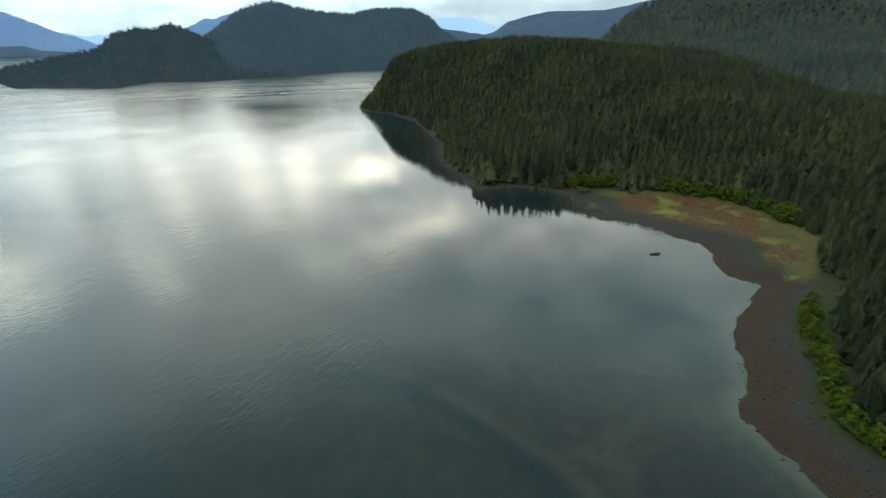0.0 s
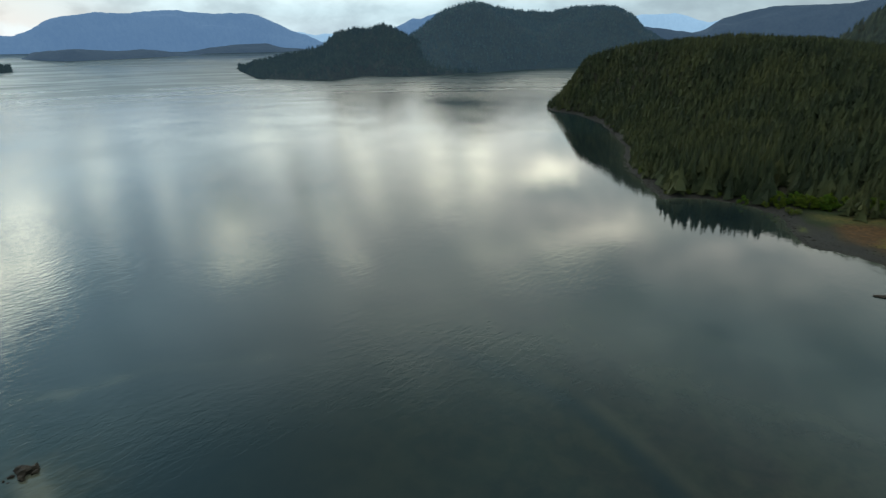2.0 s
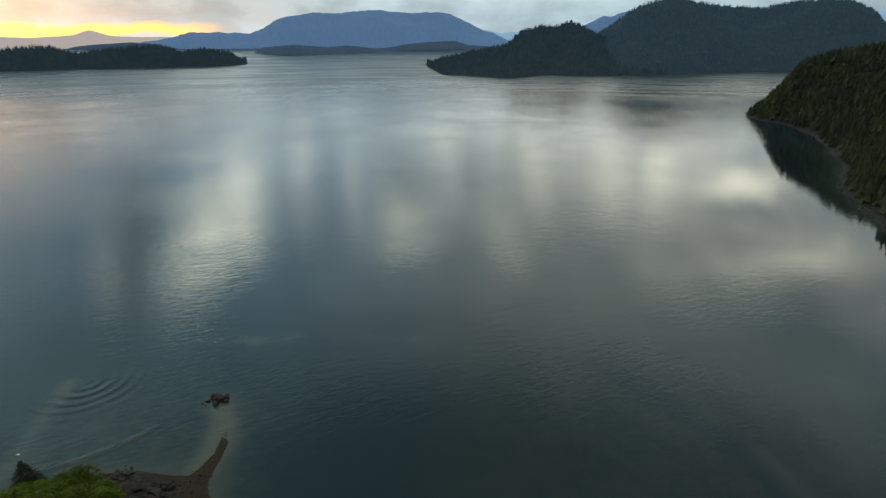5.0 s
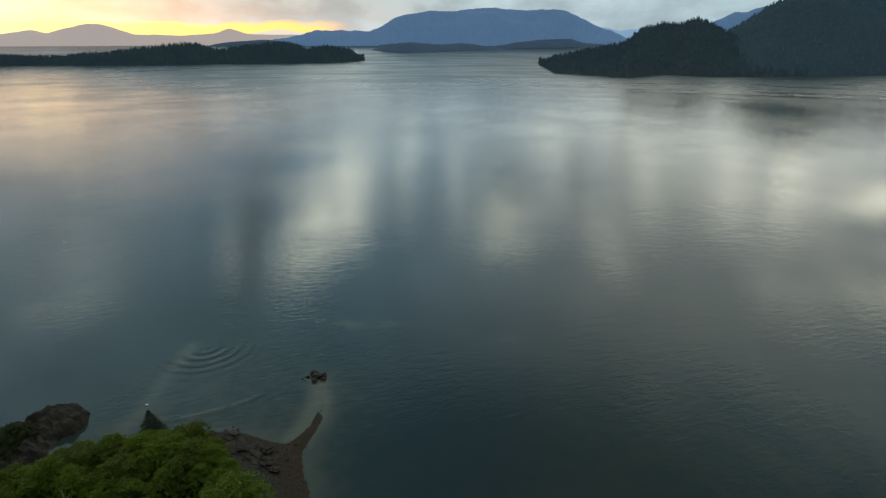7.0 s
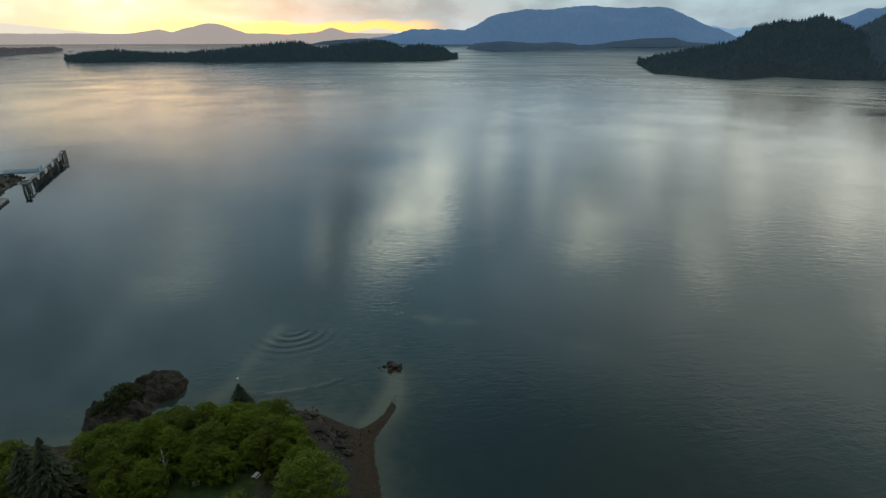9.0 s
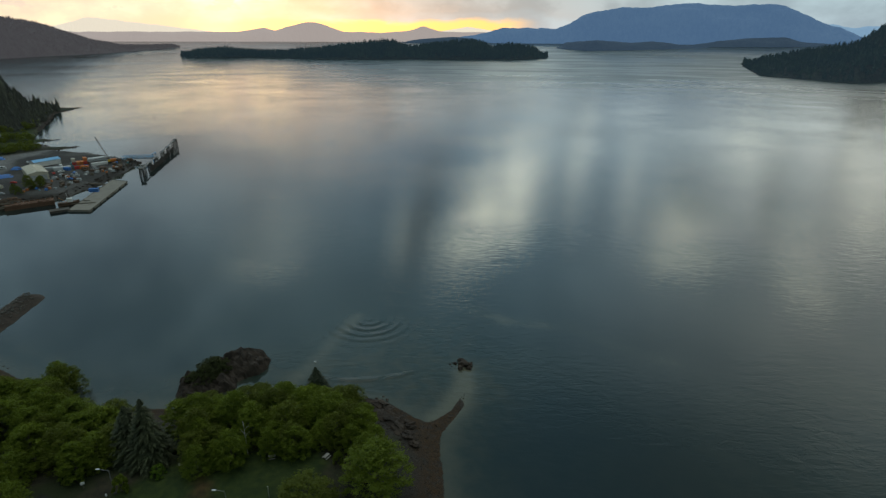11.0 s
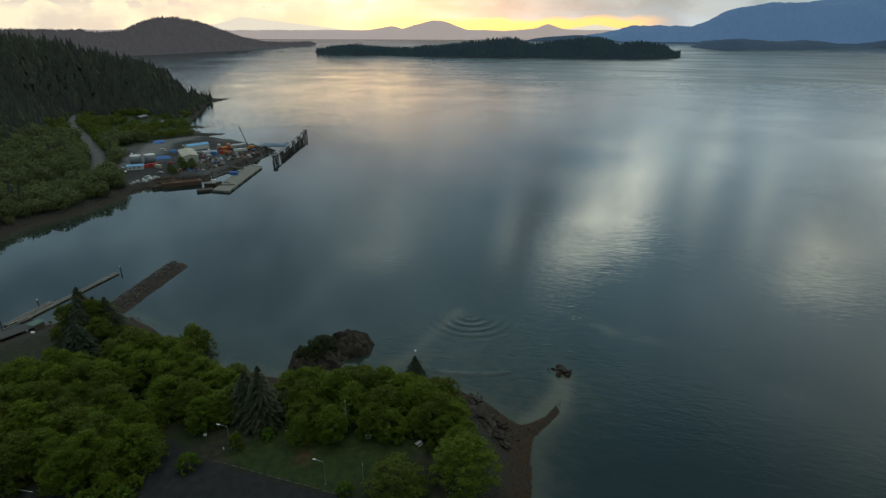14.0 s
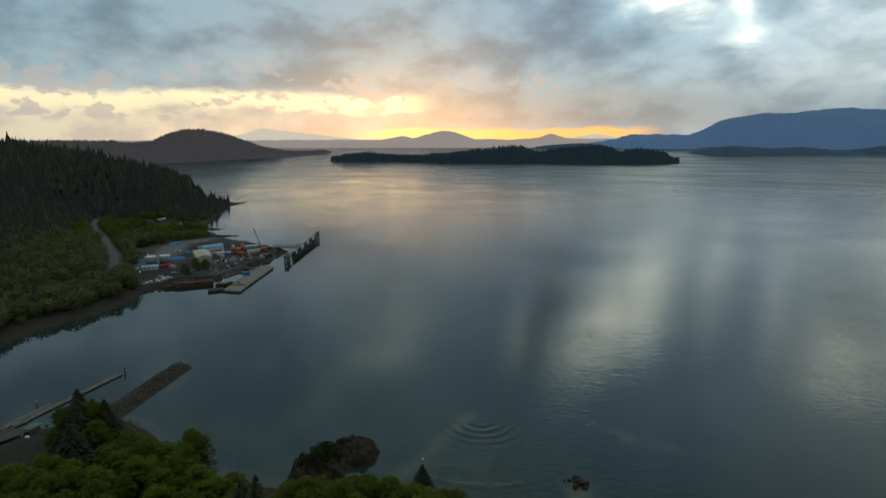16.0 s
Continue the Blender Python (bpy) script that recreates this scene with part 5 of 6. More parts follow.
notice(-126.5, -90.5, 0.8, 2.4, 25, BLUE_PAINT, "small blue road sign by the access road")

# log kerb along the parking
a, b = Vector((-115.2, -37.0)), Vector((-97.9, -5.4))
for k in range(14):
    p = a.lerp(b, (k + 0.5) / 14)
    ob = new("kerb_log")
    tagged(ob, "weathered log laid along the parking edge", "log", "log kerb")
    yaw = math.degrees(math.atan2(b.y - a.y, b.x - a.x))
    bm = rod(bmesh.new(), (-0.95, 0, 0.06), (0.95, 0, 0.08), 0.14, 0.12, 8)
    part("log", bm, BARK, ob)
    place(ob, p.x - 0.5, p.y + 0.4, ground_z(park_height, p.x, p.y) + 0.05, yaw + float(rng.uniform(-4, 4)))
# painted line on the access road
line = box(bmesh.new(), (0, 0, 0), (7.0, 0.14, 0.012))
ob = part("road_line", line, WHITE)
tagged(ob, "white painted line on the wet asphalt", "road marking", kind="structure")
place(ob, -114.5, -80, ground_z(park_height, -114.5, -80) + 0.03, 70)

# ---------------------------------------------------------------- islet, small rock, breakwater, beach stones


def rock_islet():
    x, y = np.meshgrid(np.arange(-196, -146, 0.7), np.arange(-36, 18, 0.7), indexing="ij")
    d = line_distance(ISLET_LINE, x, y)
    wide = 7.8 + 4.6 * fbm(x, y, 5, 91)
    f = np.clip(1 - d / wide, -0.4, 1)
    crag = 1 - np.abs(fbm(x, y, 4, 95, 4)) * 2
    z = 2.6 * np.sign(f) * np.abs(f) ** 0.6 + 2.4 * fbm(x, y, 5, 93) * smooth(f, 0, 0.3) + 2.6 * crag * smooth(f, -0.1, 0.2) + 1.0 * fbm(x, y, 1.9, 99, 2) * smooth(f, -0.1, 0.1)
    v, fc, _ = trimmed(np.stack([x, y, z], -1).reshape(-1, 3), grid_faces(*x.shape), (z > -0.5).ravel(), {})
    ob = new("rock_islet", quick_mesh("rock_islet", v, fc, WET_ROCK, None, False))
    tagged(ob, "dark brown rocky islet with green scrub on top", "rock")


rock_islet()
for x, y, s in [(-165, -13, 1.15), (-168, -10, 1.25), (-164, -16, 0.8), (-165.5, -8, 0.9), (-162.5, -12, 0.7)]:
    plant(small, 2, x, y, 2.6, float(rng.random() * 360), s, s * 0.8)
bm = bmesh.new()
for k, (dx, dy, s) in enumerate([(0, 0, 3.6), (1.6, 1.8, 2.6), (-1.4, 1.2, 2.8), (0.6, -2.0, 2.2), (2.6, 0.2, 1.8), (-2.8, -1.2, 1.6), (-3.6, -2.6, 0.9), (-2.2, -3.2, 0.8)]):
    lump(bm, (dx, dy, 0.25 * s - 0.3), (s, s * 0.9, s * 0.75), k + 3, 0.4)
small_rock = part("tidal_rock", bm, WET_ROCK)
tagged(small_rock, "small dark weed-covered rock at the end of the sand bar", "rock")
place(small_rock, ROCK[0], ROCK[1], 0, 20)
bm = bmesh.new()
lump(bm, (0, 0, 0.2), (5.5, 2.2, 1.2), 31)
lump(bm, (2.2, 0.6, 0.1), (2.5, 1.5, 0.9), 32)
tagged(place(part("tidal_rock", bm, WET_ROCK), 111, 260, 0, 10), "low dark rock awash in the cove", "rock")

buoy = thing("buoy", "small white mooring buoy afloat off the islet", "buoy")
part("float", rod(bmesh.new(), (0, 0, -0.4), (0, 0, 0.35), 0.5, 0.38, 12), WHITE, buoy)
part("ring", rod(bmesh.new(), (0, 0, 0.35), (0, 0, 0.6), 0.09, 0.09, 8), STEEL, buoy)
place(buoy, -163.5, 22.0, 0)

shapes = [lump(bmesh.new(), (0, 0, 0), (1, 1, 0.8), 40 + k, 0.45, 1) for k in range(6)]
stone_mesh = []
for k, bm in enumerate(shapes):
    me = bpy.data.meshes.new("boulder")
    bm.to_mesh(me)
    bm.free()
    me.materials.append(BOULDER)
    stone_mesh.append(me)
mole = thing("breakwater", "rubble breakwater of grey boulders running into the bay", "breakwater")
axis0, axis1 = Vector((-217.0, -95.0)), Vector((-258.5, -82.5))
x, y = np.meshgrid(np.arange(-275, -205, 1.0), np.arange(-110, -68, 1.0), indexing="ij")
d = line_distance([tuple(axis0), tuple(axis1)], x, y)
z = 2.6 - np.maximum(d - 1.2, 0) * 0.52 + 0.35 * fbm(x, y, 3, 97)
v, fc, _ = trimmed(np.stack([x, y, z], -1).reshape(-1, 3), grid_faces(*x.shape), (z > -0.8).ravel(), {})
core = new("rubble_core", quick_mesh("rubble_core", v, fc, WET_ROCK))
core.parent = mole
way = (axis1 - axis0)
side = Vector((-way.y, way.x)).normalized()
for k in range(300):
    t, q = rng.random() * 1.05, rng.uniform(-1, 1)
    off = q * 4.0 - 0.4
    if t > 1:
        off *= 0.5
    p = axis0 + way * t + side * off
    s = float(rng.uniform(0.5, 0.95))
    o = new("boulder", stone_mesh[k % 6])
    o.parent = mole
    o.matrix_basis = at(p.x, p.y, max(2.7 - max(abs(off) - 1.2, 0) * 0.52, 0) + 0.1, float(rng.random() * 360), s)


def strewn(name, spots, sizes, mat, label, seed):
    """Uncounted stones in one mesh."""
    r = np.random.default_rng(seed)
    bm = lump(bmesh.new(), (0, 0, 0), (1, 1, 0.7), seed, 0.5, 1)
    bm.verts.ensure_lookup_table()
    sv = np.array([v.co for v in bm.verts])
    st = np.array([[q.index for q in f.verts] for f in bm.faces])
    bm.free()
    n = len(spots)
    a = r.random(n) * 6.283
    c, s = np.cos(a)[:, None], np.sin(a)[:, None]
    k = sizes[:, None]
    x = (sv[:, 0] * c - sv[:, 1] * s) * k + spots[:, 0:1]
    y = (sv[:, 0] * s + sv[:, 1] * c) * k + spots[:, 1:2]
    z = sv[:, 2] * k + spots[:, 2:3]
    fs = (st[None] + (np.arange(n) * len(sv))[:, None, None]).reshape(-1, 3)
    ob = new(name, quick_mesh(name, np.stack([x, y, z], -1).reshape(-1, 3), fs, mat))
    return tagged(ob, label, "stones", kind="stuff")


spots, d = scatter(park_height, (-160, -80, -10, 66), 0.8, lambda x, y, z, d: (d > 0) & (d < 13) & (x - 0.6 * y > -165), 301)
r = np.random.default_rng(5)
pick = r.random(len(spots)) < 0.8
strewn("beach_stones", spots[pick], 0.14 + 0.38 * r.random(pick.sum()) ** 2.5, BEACH_STONE, "grey and brown stones strewn over the gravel beach", 61)
spots, d = scatter(park_height, (-160, -110, 0, 50), 1.6, lambda x, y, z, d: (d > 3) & (d < 12), 303)
strewn("shore_rocks", spots, 0.3 + 0.8 * r.random(len(spots)) ** 2, WET_ROCK, "dark rocks along the top of the beach", 62)
spots, d = scatter(park_height, (-215, -120, -90, 40), 1.5, lambda x, y, z, d: (d > -2) & (d < 5) & (x - 0.6 * y < -155), 304)
strewn("shore_rocks", spots, 0.4 + 1.1 * r.random(len(spots)) ** 2, WET_ROCK, "dark rocks along the wooded shore", 63)
spots, d = scatter(east_height, (80, 200, 90, 340), 2.2, lambda x, y, z, d: (d > -1) & (d < 22), 305)
pick = r.random(len(spots)) < 0.7
strewn("beach_stones", spots[pick], 0.3 + 0.9 * r.random(pick.sum()) ** 3, BEACH_STONE, "stones and weed clumps on the gravel beach", 64)
spots, d = scatter(east_height, (-140, 130, 330, 960), 3.0, lambda x, y, z, d: (d > -2) & (d < 8), 306)
strewn("shore_rocks", spots, 0.6 + 2.4 * r.random(len(spots)) ** 2, BEACH_STONE, "rocky tide line below the headland forest", 65)

# dark bedrock ledges at the top of the point's beach
for k, (x, y, wide, yaw) in enumerate([(-124.5, 35.0, 6.5, 20), (-120.5, 36.5, 6.0, 40), (-117.0, 36.8, 5.0, 10), (-127.5, 36.6, 5.0, 60), (-122.0, 39.5, 4.0, 25), (-113.5, 38.5, 4.2, 35), (-118.5, 40.5, 3.2, 70), (-110.0, 38.8, 3.4, 15), (-130.5, 35.0, 4.2, 35)]):
    bm = bmesh.new()
    for j in range(5):
        lump(bm, (float(r.uniform(-0.3, 0.3)) * wide, float(r.uniform(-0.25, 0.25)) * wide, 0.25 * j), (wide * float(r.uniform(0.5, 0.9)), wide * float(r.uniform(0.3, 0.5)), 0.9), 500 + 7 * k + j, 0.5)
    tagged(place(part("rock_ledge", bm, WET_ROCK), x, y, ground_z(park_height, x, y) - 0.1, yaw), "dark broken bedrock ledge above the gravel beach", "rock", "beach ledges")

# shrubs along the marsh and the far beach
fringe = [alder(121, "bright green alder shrub at the forest edge", 6.5, 3.6, 30, 44, 0.42, ALDER_BRIGHT, "shrub"),
          alder(122, "green alder shrub at the forest edge", 7.5, 3.8, 30, 44, 0.42, ALDER, "shrub")]
EDGE = [(112, 112), (111, 126), (117, 138), (122, 150), (129, 164), (137, 180), (147, 200)]
for k in range(74):
    t = rng.random() * (len(EDGE) - 1)
    i = int(t)
    x = EDGE[i][0] + (EDGE[i + 1][0] - EDGE[i][0]) * (t - i) + rng.uniform(0, 7)
    y = EDGE[i][1] + (EDGE[i + 1][1] - EDGE[i][1]) * (t - i) + rng.uniform(-3, 3)
    plant(fringe, k % 2, x, y, ground_z(east_height, x, y) - 0.2, float(rng.random() * 360), float(rng.uniform(0.5, 1.15)))
BACK = [(40, 410), (70, 402), (112, 395), (138, 382), (165, 358), (198, 336), (208, 314), (203, 296)]
for k in range(120):
    t = 1.2 + rng.random() * (len(BACK) - 2.2)
    i = int(t)
    x = BACK[i][0] + (BACK[i + 1][0] - BACK[i][0]) * (t - i) + rng.uniform(-3, 4)
    y = BACK[i][1] + (BACK[i + 1][1] - BACK[i][1]) * (t - i) + rng.uniform(-2, 5)
    plant(fringe, k % 2, x, y, ground_z(east_height, x, y) - 0.2, float(rng.random() * 360), float(rng.uniform(1.1, 1.9)))

# ---------------------------------------------------------------- boat launch by the breakwater


def dock_run(a, b, wide, label, rail=True):
    ob = thing("floating_dock", label, "dock", "launch docks")
    a, b = Vector(a), Vector(b)
    length = (b - a).length
    n = max(1, int(length / 6))
    for k in range(n):
        part("float_section", box(bmesh.new(), ((k + 0.5) * length / n, 0, 0.25), (length / n - 0.15, wide, 0.5), 0, 0.05), TIMBER, ob)
    for s in (-1, 1):
        part("side_timber", box(bmesh.new(), (length / 2, s * wide / 2, 0.56), (length, 0.22, 0.16)), PALE_BARK, ob)
    place(ob, a.x, a.y, 0.02, math.degrees(math.atan2(b.y - a.y, b.x - a.x)))
    return ob


def pile(x, y, high, label, mat=None, r=0.28):
    ob = thing("mooring_pile", label, "pile", "mooring piles")
    part("shaft", rod(bmesh.new(), (0, 0, -3), (0, 0, high), r, r * 0.9, 10), mat or CREOSOTE, ob)
    part("cap", rod(bmesh.new(), (0, 0, high), (0, 0, high + 0.35), r * 1.15, 0.05, 10), WHITE, ob, "white conical cap")
    place(ob, x, y, 0)


dock_run((-212, -127.5), (-256, -106.5), 1.7, "long narrow concrete floating dock at the boat launch")
dock_run((-210, -131), (-229, -123), 1.8, "short second floating dock section")
pile(-257.5, -105.5, 3.0, "dark mooring pile at the dock end")
pile(-226.0, -126.5, 3.2, "dark mooring pile beside the dock")
pile(-209.5, -132.0, 6.5, "tall dark pile at the launch ramp")
ramp = part("gangway", box(bmesh.new(), (0, 0, 0), (12, 1.3, 0.25), 0, 0.03), CREOSOTE)
tagged(ramp, "grey metal gangway down to the dock", "gangway")
ramp.matrix_basis = at(-209.5, -126.5, 1.2, 155) @ pose(0, 0, 0, 0, 5, 0)
kiosk = thing("launch_shelter", "small open shelter with a green tin roof at the launch", "shelter")
for sx_ in (-1, 1):
    for sy_ in (-1, 1):
        part("post", rod(bmesh.new(), (1.9 * sx_, 1.2 * sy_, 0), (1.9 * sx_, 1.2 * sy_, 2.5), 0.1, 0.1, 6), TIMBER, kiosk)
    part("roof_slope", box(bmesh.new(), (0, 0.85 * sx_, 2.75), (4.8, 1.95, 0.1), 0, 0.02), PLASTIC_GREEN, kiosk).matrix_basis = pose(0, 0, 0, 0, 0, 0)
part("back_board", box(bmesh.new(), (0, -1.2, 1.2), (3.6, 0.08, 1.6)), TIMBER, kiosk)
place(kiosk, -206.0, -118.0, ground_z(park_height, -206, -118), 155)
pad = part("launch_ramp", box(bmesh.new(), (0, 0, 0), (16, 7, 0.3), 0, 0.05), DARK_CONCRETE)
tagged(pad, "concrete boat ramp sloping into the bay", "ramp", kind="structure")
pad.matrix_basis = at(-205, -124, 0.9, 150) @ pose(0, 0, 0, 0, 7, 0)
for k, (x, y, yaw) in enumerate([(-203, -120, 30), (-199, -116, 60), (-204, -122.5, 80)]):
    o = thing("planter_block", "pale concrete block by the launch", "block", "launch blocks")
    part("block", box(bmesh.new(), (0, 0, 0.4), (1.6, 0.8, 0.8), 0, 0.06), WHITE if k else CONCRETE, o)
    place(o, x, y, ground_z(park_height, x, y) - 0.05, yaw)

# ---------------------------------------------------------------- work yard
YARD_YAW = 14.0
YZ = 3.0


def yz(x, y):
    return ground_z(west_height, x, y)


def tank(label):
    ob = thing("storage_tank", label, "tank", "fuel tanks")
    wall = part("shell", rod(bmesh.new(), (0, 0, 0), (0, 0, 6.8), 4.3, 4.3, 40), TANK, ob, "grey painted steel shell", True)
    bm = bmesh.new()
    bmesh.ops.create_cone(bm, cap_ends=False, segments=40, radius1=4.42, radius2=0.3, depth=0.9, matrix=Matrix.Translation((0, 0, 7.26)))
    part("roof", bm, WHITE, ob, "white conical roof")
    for z in (2.2, 4.4, 6.5):
        part("stiffener_ring", rod(bmesh.new(), (0, 0, z), (0, 0, z + 0.15), 4.37, 4.37, 40), STEEL, ob)
    bm = bmesh.new()
    for k in range(10):
        a = -0.4 + k * 0.16
        box(bm, (4.6 * math.cos(a), 4.6 * math.sin(a), 0.5 + k * 0.62), (0.7, 0.8, 0.08), math.degrees(a))
    part("stair", bm, STEEL, ob)
    return ob


t1 = tank("grey steel fuel tank with a white roof")
place(t1, -493.5, -170.5, yz(-493, -170) - 0.1, 20)
copy_thing(t1, at(-496.5, -160.0, yz(-496, -160) - 0.1, 30))


def gable(name, length, wide, high, rise, walls, roof, label, doors=1, ribs=True):
    """A shed along x with its gable front at +x."""
    ob = thing(name, label, "building")
    bm = bmesh.new()
    box(bm, (0, 0, high / 2), (length, wide, high))
    for s in (-1, 1):
        x = s * length / 2
        vs = [bm.verts.new(p) for p in ((x, -wide / 2, high), (x, wide / 2, high), (x, 0, high + rise), (x - s * 0.3, -wide / 2, high), (x - s * 0.3, wide / 2, high), (x - s * 0.3, 0, high + rise))]
        for f in ((0, 1, 2), (3, 4, 5), (0, 1, 4, 3), (1, 2, 5, 4), (2, 0, 3, 5)):
            bm.faces.new([vs[i] for i in f])
    bmesh.ops.recalc_face_normals(bm, faces=bm.faces)
    part("wall", bm, walls, ob)
    ang = math.degrees(math.atan2(rise, wide / 2))
    slope = math.hypot(rise, wide / 2) + 0.5
    for s in (-1, 1):
        r_ = part("roof_panel", box(bmesh.new(), (0, 0, 0), (length + 0.8, slope, 0.14), 0, 0.02), roof, ob)
        r_.matrix_basis = pose(0, s * (wide / 4 + 0.1), high + rise / 2 + 0.1, -s * ang, 0, 0)
        if ribs:
            bm = bmesh.new()
            n = int(length / 1.6)
            for k in range(n):
                box(bm, (-length / 2 + (k + 0.5) * length / n, 0, 0.10), (0.12, slope, 0.06))
            rb = part("roof_rib", bm, roof, r_)
    for k in range(doors):
        y = (k - (doors - 1) / 2) * wide / doors
        d_ = part("door", box(bmesh.new(), (length / 2 + 0.06, y, high * 0.36), (0.1, wide / doors * 0.62, high * 0.72), 0, 0.02), GREY_PAINT, ob, "grey roll-up door")
        for j in range(4):
            part("door_slat", box(bmesh.new(), (length / 2 + 0.12, y, high * (0.12 + 0.17 * j)), (0.04, wide / doors * 0.6, 0.05)), STEEL, d_)
    return ob


wh = gable("warehouse", 33, 12.5, 5.6, 1.3, CREAM, CREAM, "cream-roofed white steel warehouse in the yard", 2)
place(wh, -505, -131, yz(-505, -131) - 0.1, 20)
shed = gable("shed", 20, 9, 4.0, 1.3, WHITE, LIGHT_BLUE, "low shed with a light blue metal roof", 3)
place(shed, -552, -134, yz(-552, -134) - 0.1, 125)
office = gable("yard_office", 12, 5.0, 3.2, 0.9, WHITE, LIGHT_BLUE, "small white office with a light blue roof", 1, True)
for k in range(3):
    win = part("window", box(bmesh.new(), (-4 + 3.2 * k, -2.55, 1.8), (1.3, 0.08, 1.0)), GLASS, office, "dark window pane")
    part("window_frame", box(bmesh.new(), (-4 + 3.2 * k, -2.54, 1.22), (1.5, 0.16, 0.1)), WHITE, win)
place(office, -470, -163.5, yz(-470, -163.5) - 0.1, 105)
low = gable("house", 14, 7, 2.8, 1.2, TIMBER, STEEL, "grey-roofed house in the clearing by the forest", 1)
place(low, -738, -238, yz(-738, -238) - 0.2, 160)
low2 = gable("house", 6, 5, 3.0, 1.3, GREY_PAINT, STEEL, "small pale house at the clearing edge", 1)
place(low2, -722, -208, yz(-722, -208) - 0.2, 50)


def container(length, mat, label):
    ob = thing("shipping_container", label, "container", "shipping containers")
    w_, h_ = 2.44, 2.6
    bm = box(bmesh.new(), (0, 0, h_ / 2), (length, w_ - 0.1, h_ - 0.1))
    n = int(length / 0.55)
    for k in range(n):
        for s in (-1, 1):
            box(bm, (-length / 2 + (k + 0.5) * length / n, s * (w_ / 2 - 0.04), h_ / 2), (0.28, 0.08, h_ - 0.3))
    part("body", bm, mat, ob)
    for s in (-1, 1):
        for t_ in (-1, 1):
            part("corner_post", box(bmesh.new(), (s * (length / 2 - 0.06), t_ * (w_ / 2 - 0.06), h_ / 2), (0.16, 0.16, h_)), mat, ob)
    for s in (-1, 1):
        door = part("door", box(bmesh.new(), (length / 2 + 0.03, s * 0.57, h_ / 2), (0.06, 1.08, h_ - 0.3)), mat, ob)
        part("lock_bar", rod(bmesh.new(), (length / 2 + 0.09, s * 0.4, 0.25), (length / 2 + 0.09, s * 0.4, h_ - 0.25), 0.03, 0.03, 6), STEEL, door)
    return ob


proto = {}
BOXES = [
    (6.1, "teal", TEAL, [(-529, -109, 0, 0), (-529, -105.8, 0, 0), (-540, -112, 0, 4)]),
    (6.1, "red", RED, [(-529, -109, 2.6, 1), (-530, -101, 2.6, -1), (-523, -105, 0, 92), (-476, -156.5, 0, -52), (-480, -152.4, 0, -52)]),
    (6.1, "orange", ORANGE, [(-529, -105.8, 2.6, 0), (-531, -101, 5.2, 0), (-544, -106, 0, 8), (-522, -101, 0, 60)]),
    (6.1, "blue", BLUE_PAINT, [(-530, -101, 0, 0), (-444, -83.5, 1.1, 60), (-521, -113, 0, 30)]),
    (12.2, "white", WHITE, [(-533, -91.5, 0, 100), (-525, -117, 0, 95), (-557, -97, 0, 95)]),
    (12.2, "grey", GREY_PAINT, [(-552, -100, 0, 95), (-556, -92, 0, 97), (-526, -126, 0, 90)]),
    (6.1, "tan", CREAM, [(-473, -147, 0, 42), (-529, -109, 5.2, 2)]),
    (6.1, "rust-red", RUST, [(-515, -99, 0, 40), (-540, -102, 0, 10), (-560, -106, 0, 12)]),
]
for length, word, mat, spots_ in BOXES:
    ob = container(length, mat, f"{word} steel shipping container in the yard")
    for k, (x, y, up, yaw) in enumerate(spots_):
        base = 0.0 if up == 1.1 else yz(x, y) - 0.05
        m_ = at(x, y, base + up, yaw + YARD_YAW)
        if k == 0:
            ob.matrix_basis = m_
        else:
            copy_thing(ob, m_)


def vehicle(mat, label, length=4.6, high=1.55, van=False, category="car"):
    ob = thing("parked_van" if van else "parked_car", label, category, "parked vehicles")
    part("body", box(bmesh.new(), (0, 0, 0.72), (length, 1.8, 0.75), 0, 0.15), mat, ob)
    cab = box(bmesh.new(), (-0.2 if not van else -0.4, 0, (1.05 + high) / 2), (length * (0.52 if not van else 0.78), 1.62, high - 1.0), 0, 0.16)
    part("cabin", cab, mat, ob)
    part("windscreen", box(bmesh.new(), (length * 0.06 if not van else length * 0.31, 0, (1.1 + high) / 2), (0.06, 1.4, (high - 1.05) * 0.75), 0, 0, -25), GLASS, ob)
    for s in (-1, 1):
        part("side_window", box(bmesh.new(), (-0.2, s * 0.82, (1.1 + high) / 2), (length * 0.42, 0.03, (high - 1.05) * 0.6)), GLASS, ob)
        for t_ in (-1, 1):
            wh_ = part("wheel", rod(bmesh.new(), (t_ * length * 0.31, s * 0.78, 0.33), (t_ * length * 0.31, s * 0.95, 0.33), 0.33, 0.33, 14), RUBBER, ob)
            part("rim", rod(bmesh.new(), (t_ * length * 0.31, s * 0.94, 0.33), (t_ * length * 0.31, s * 0.97, 0.33), 0.2, 0.2, 10), STEEL, wh_)
    return ob


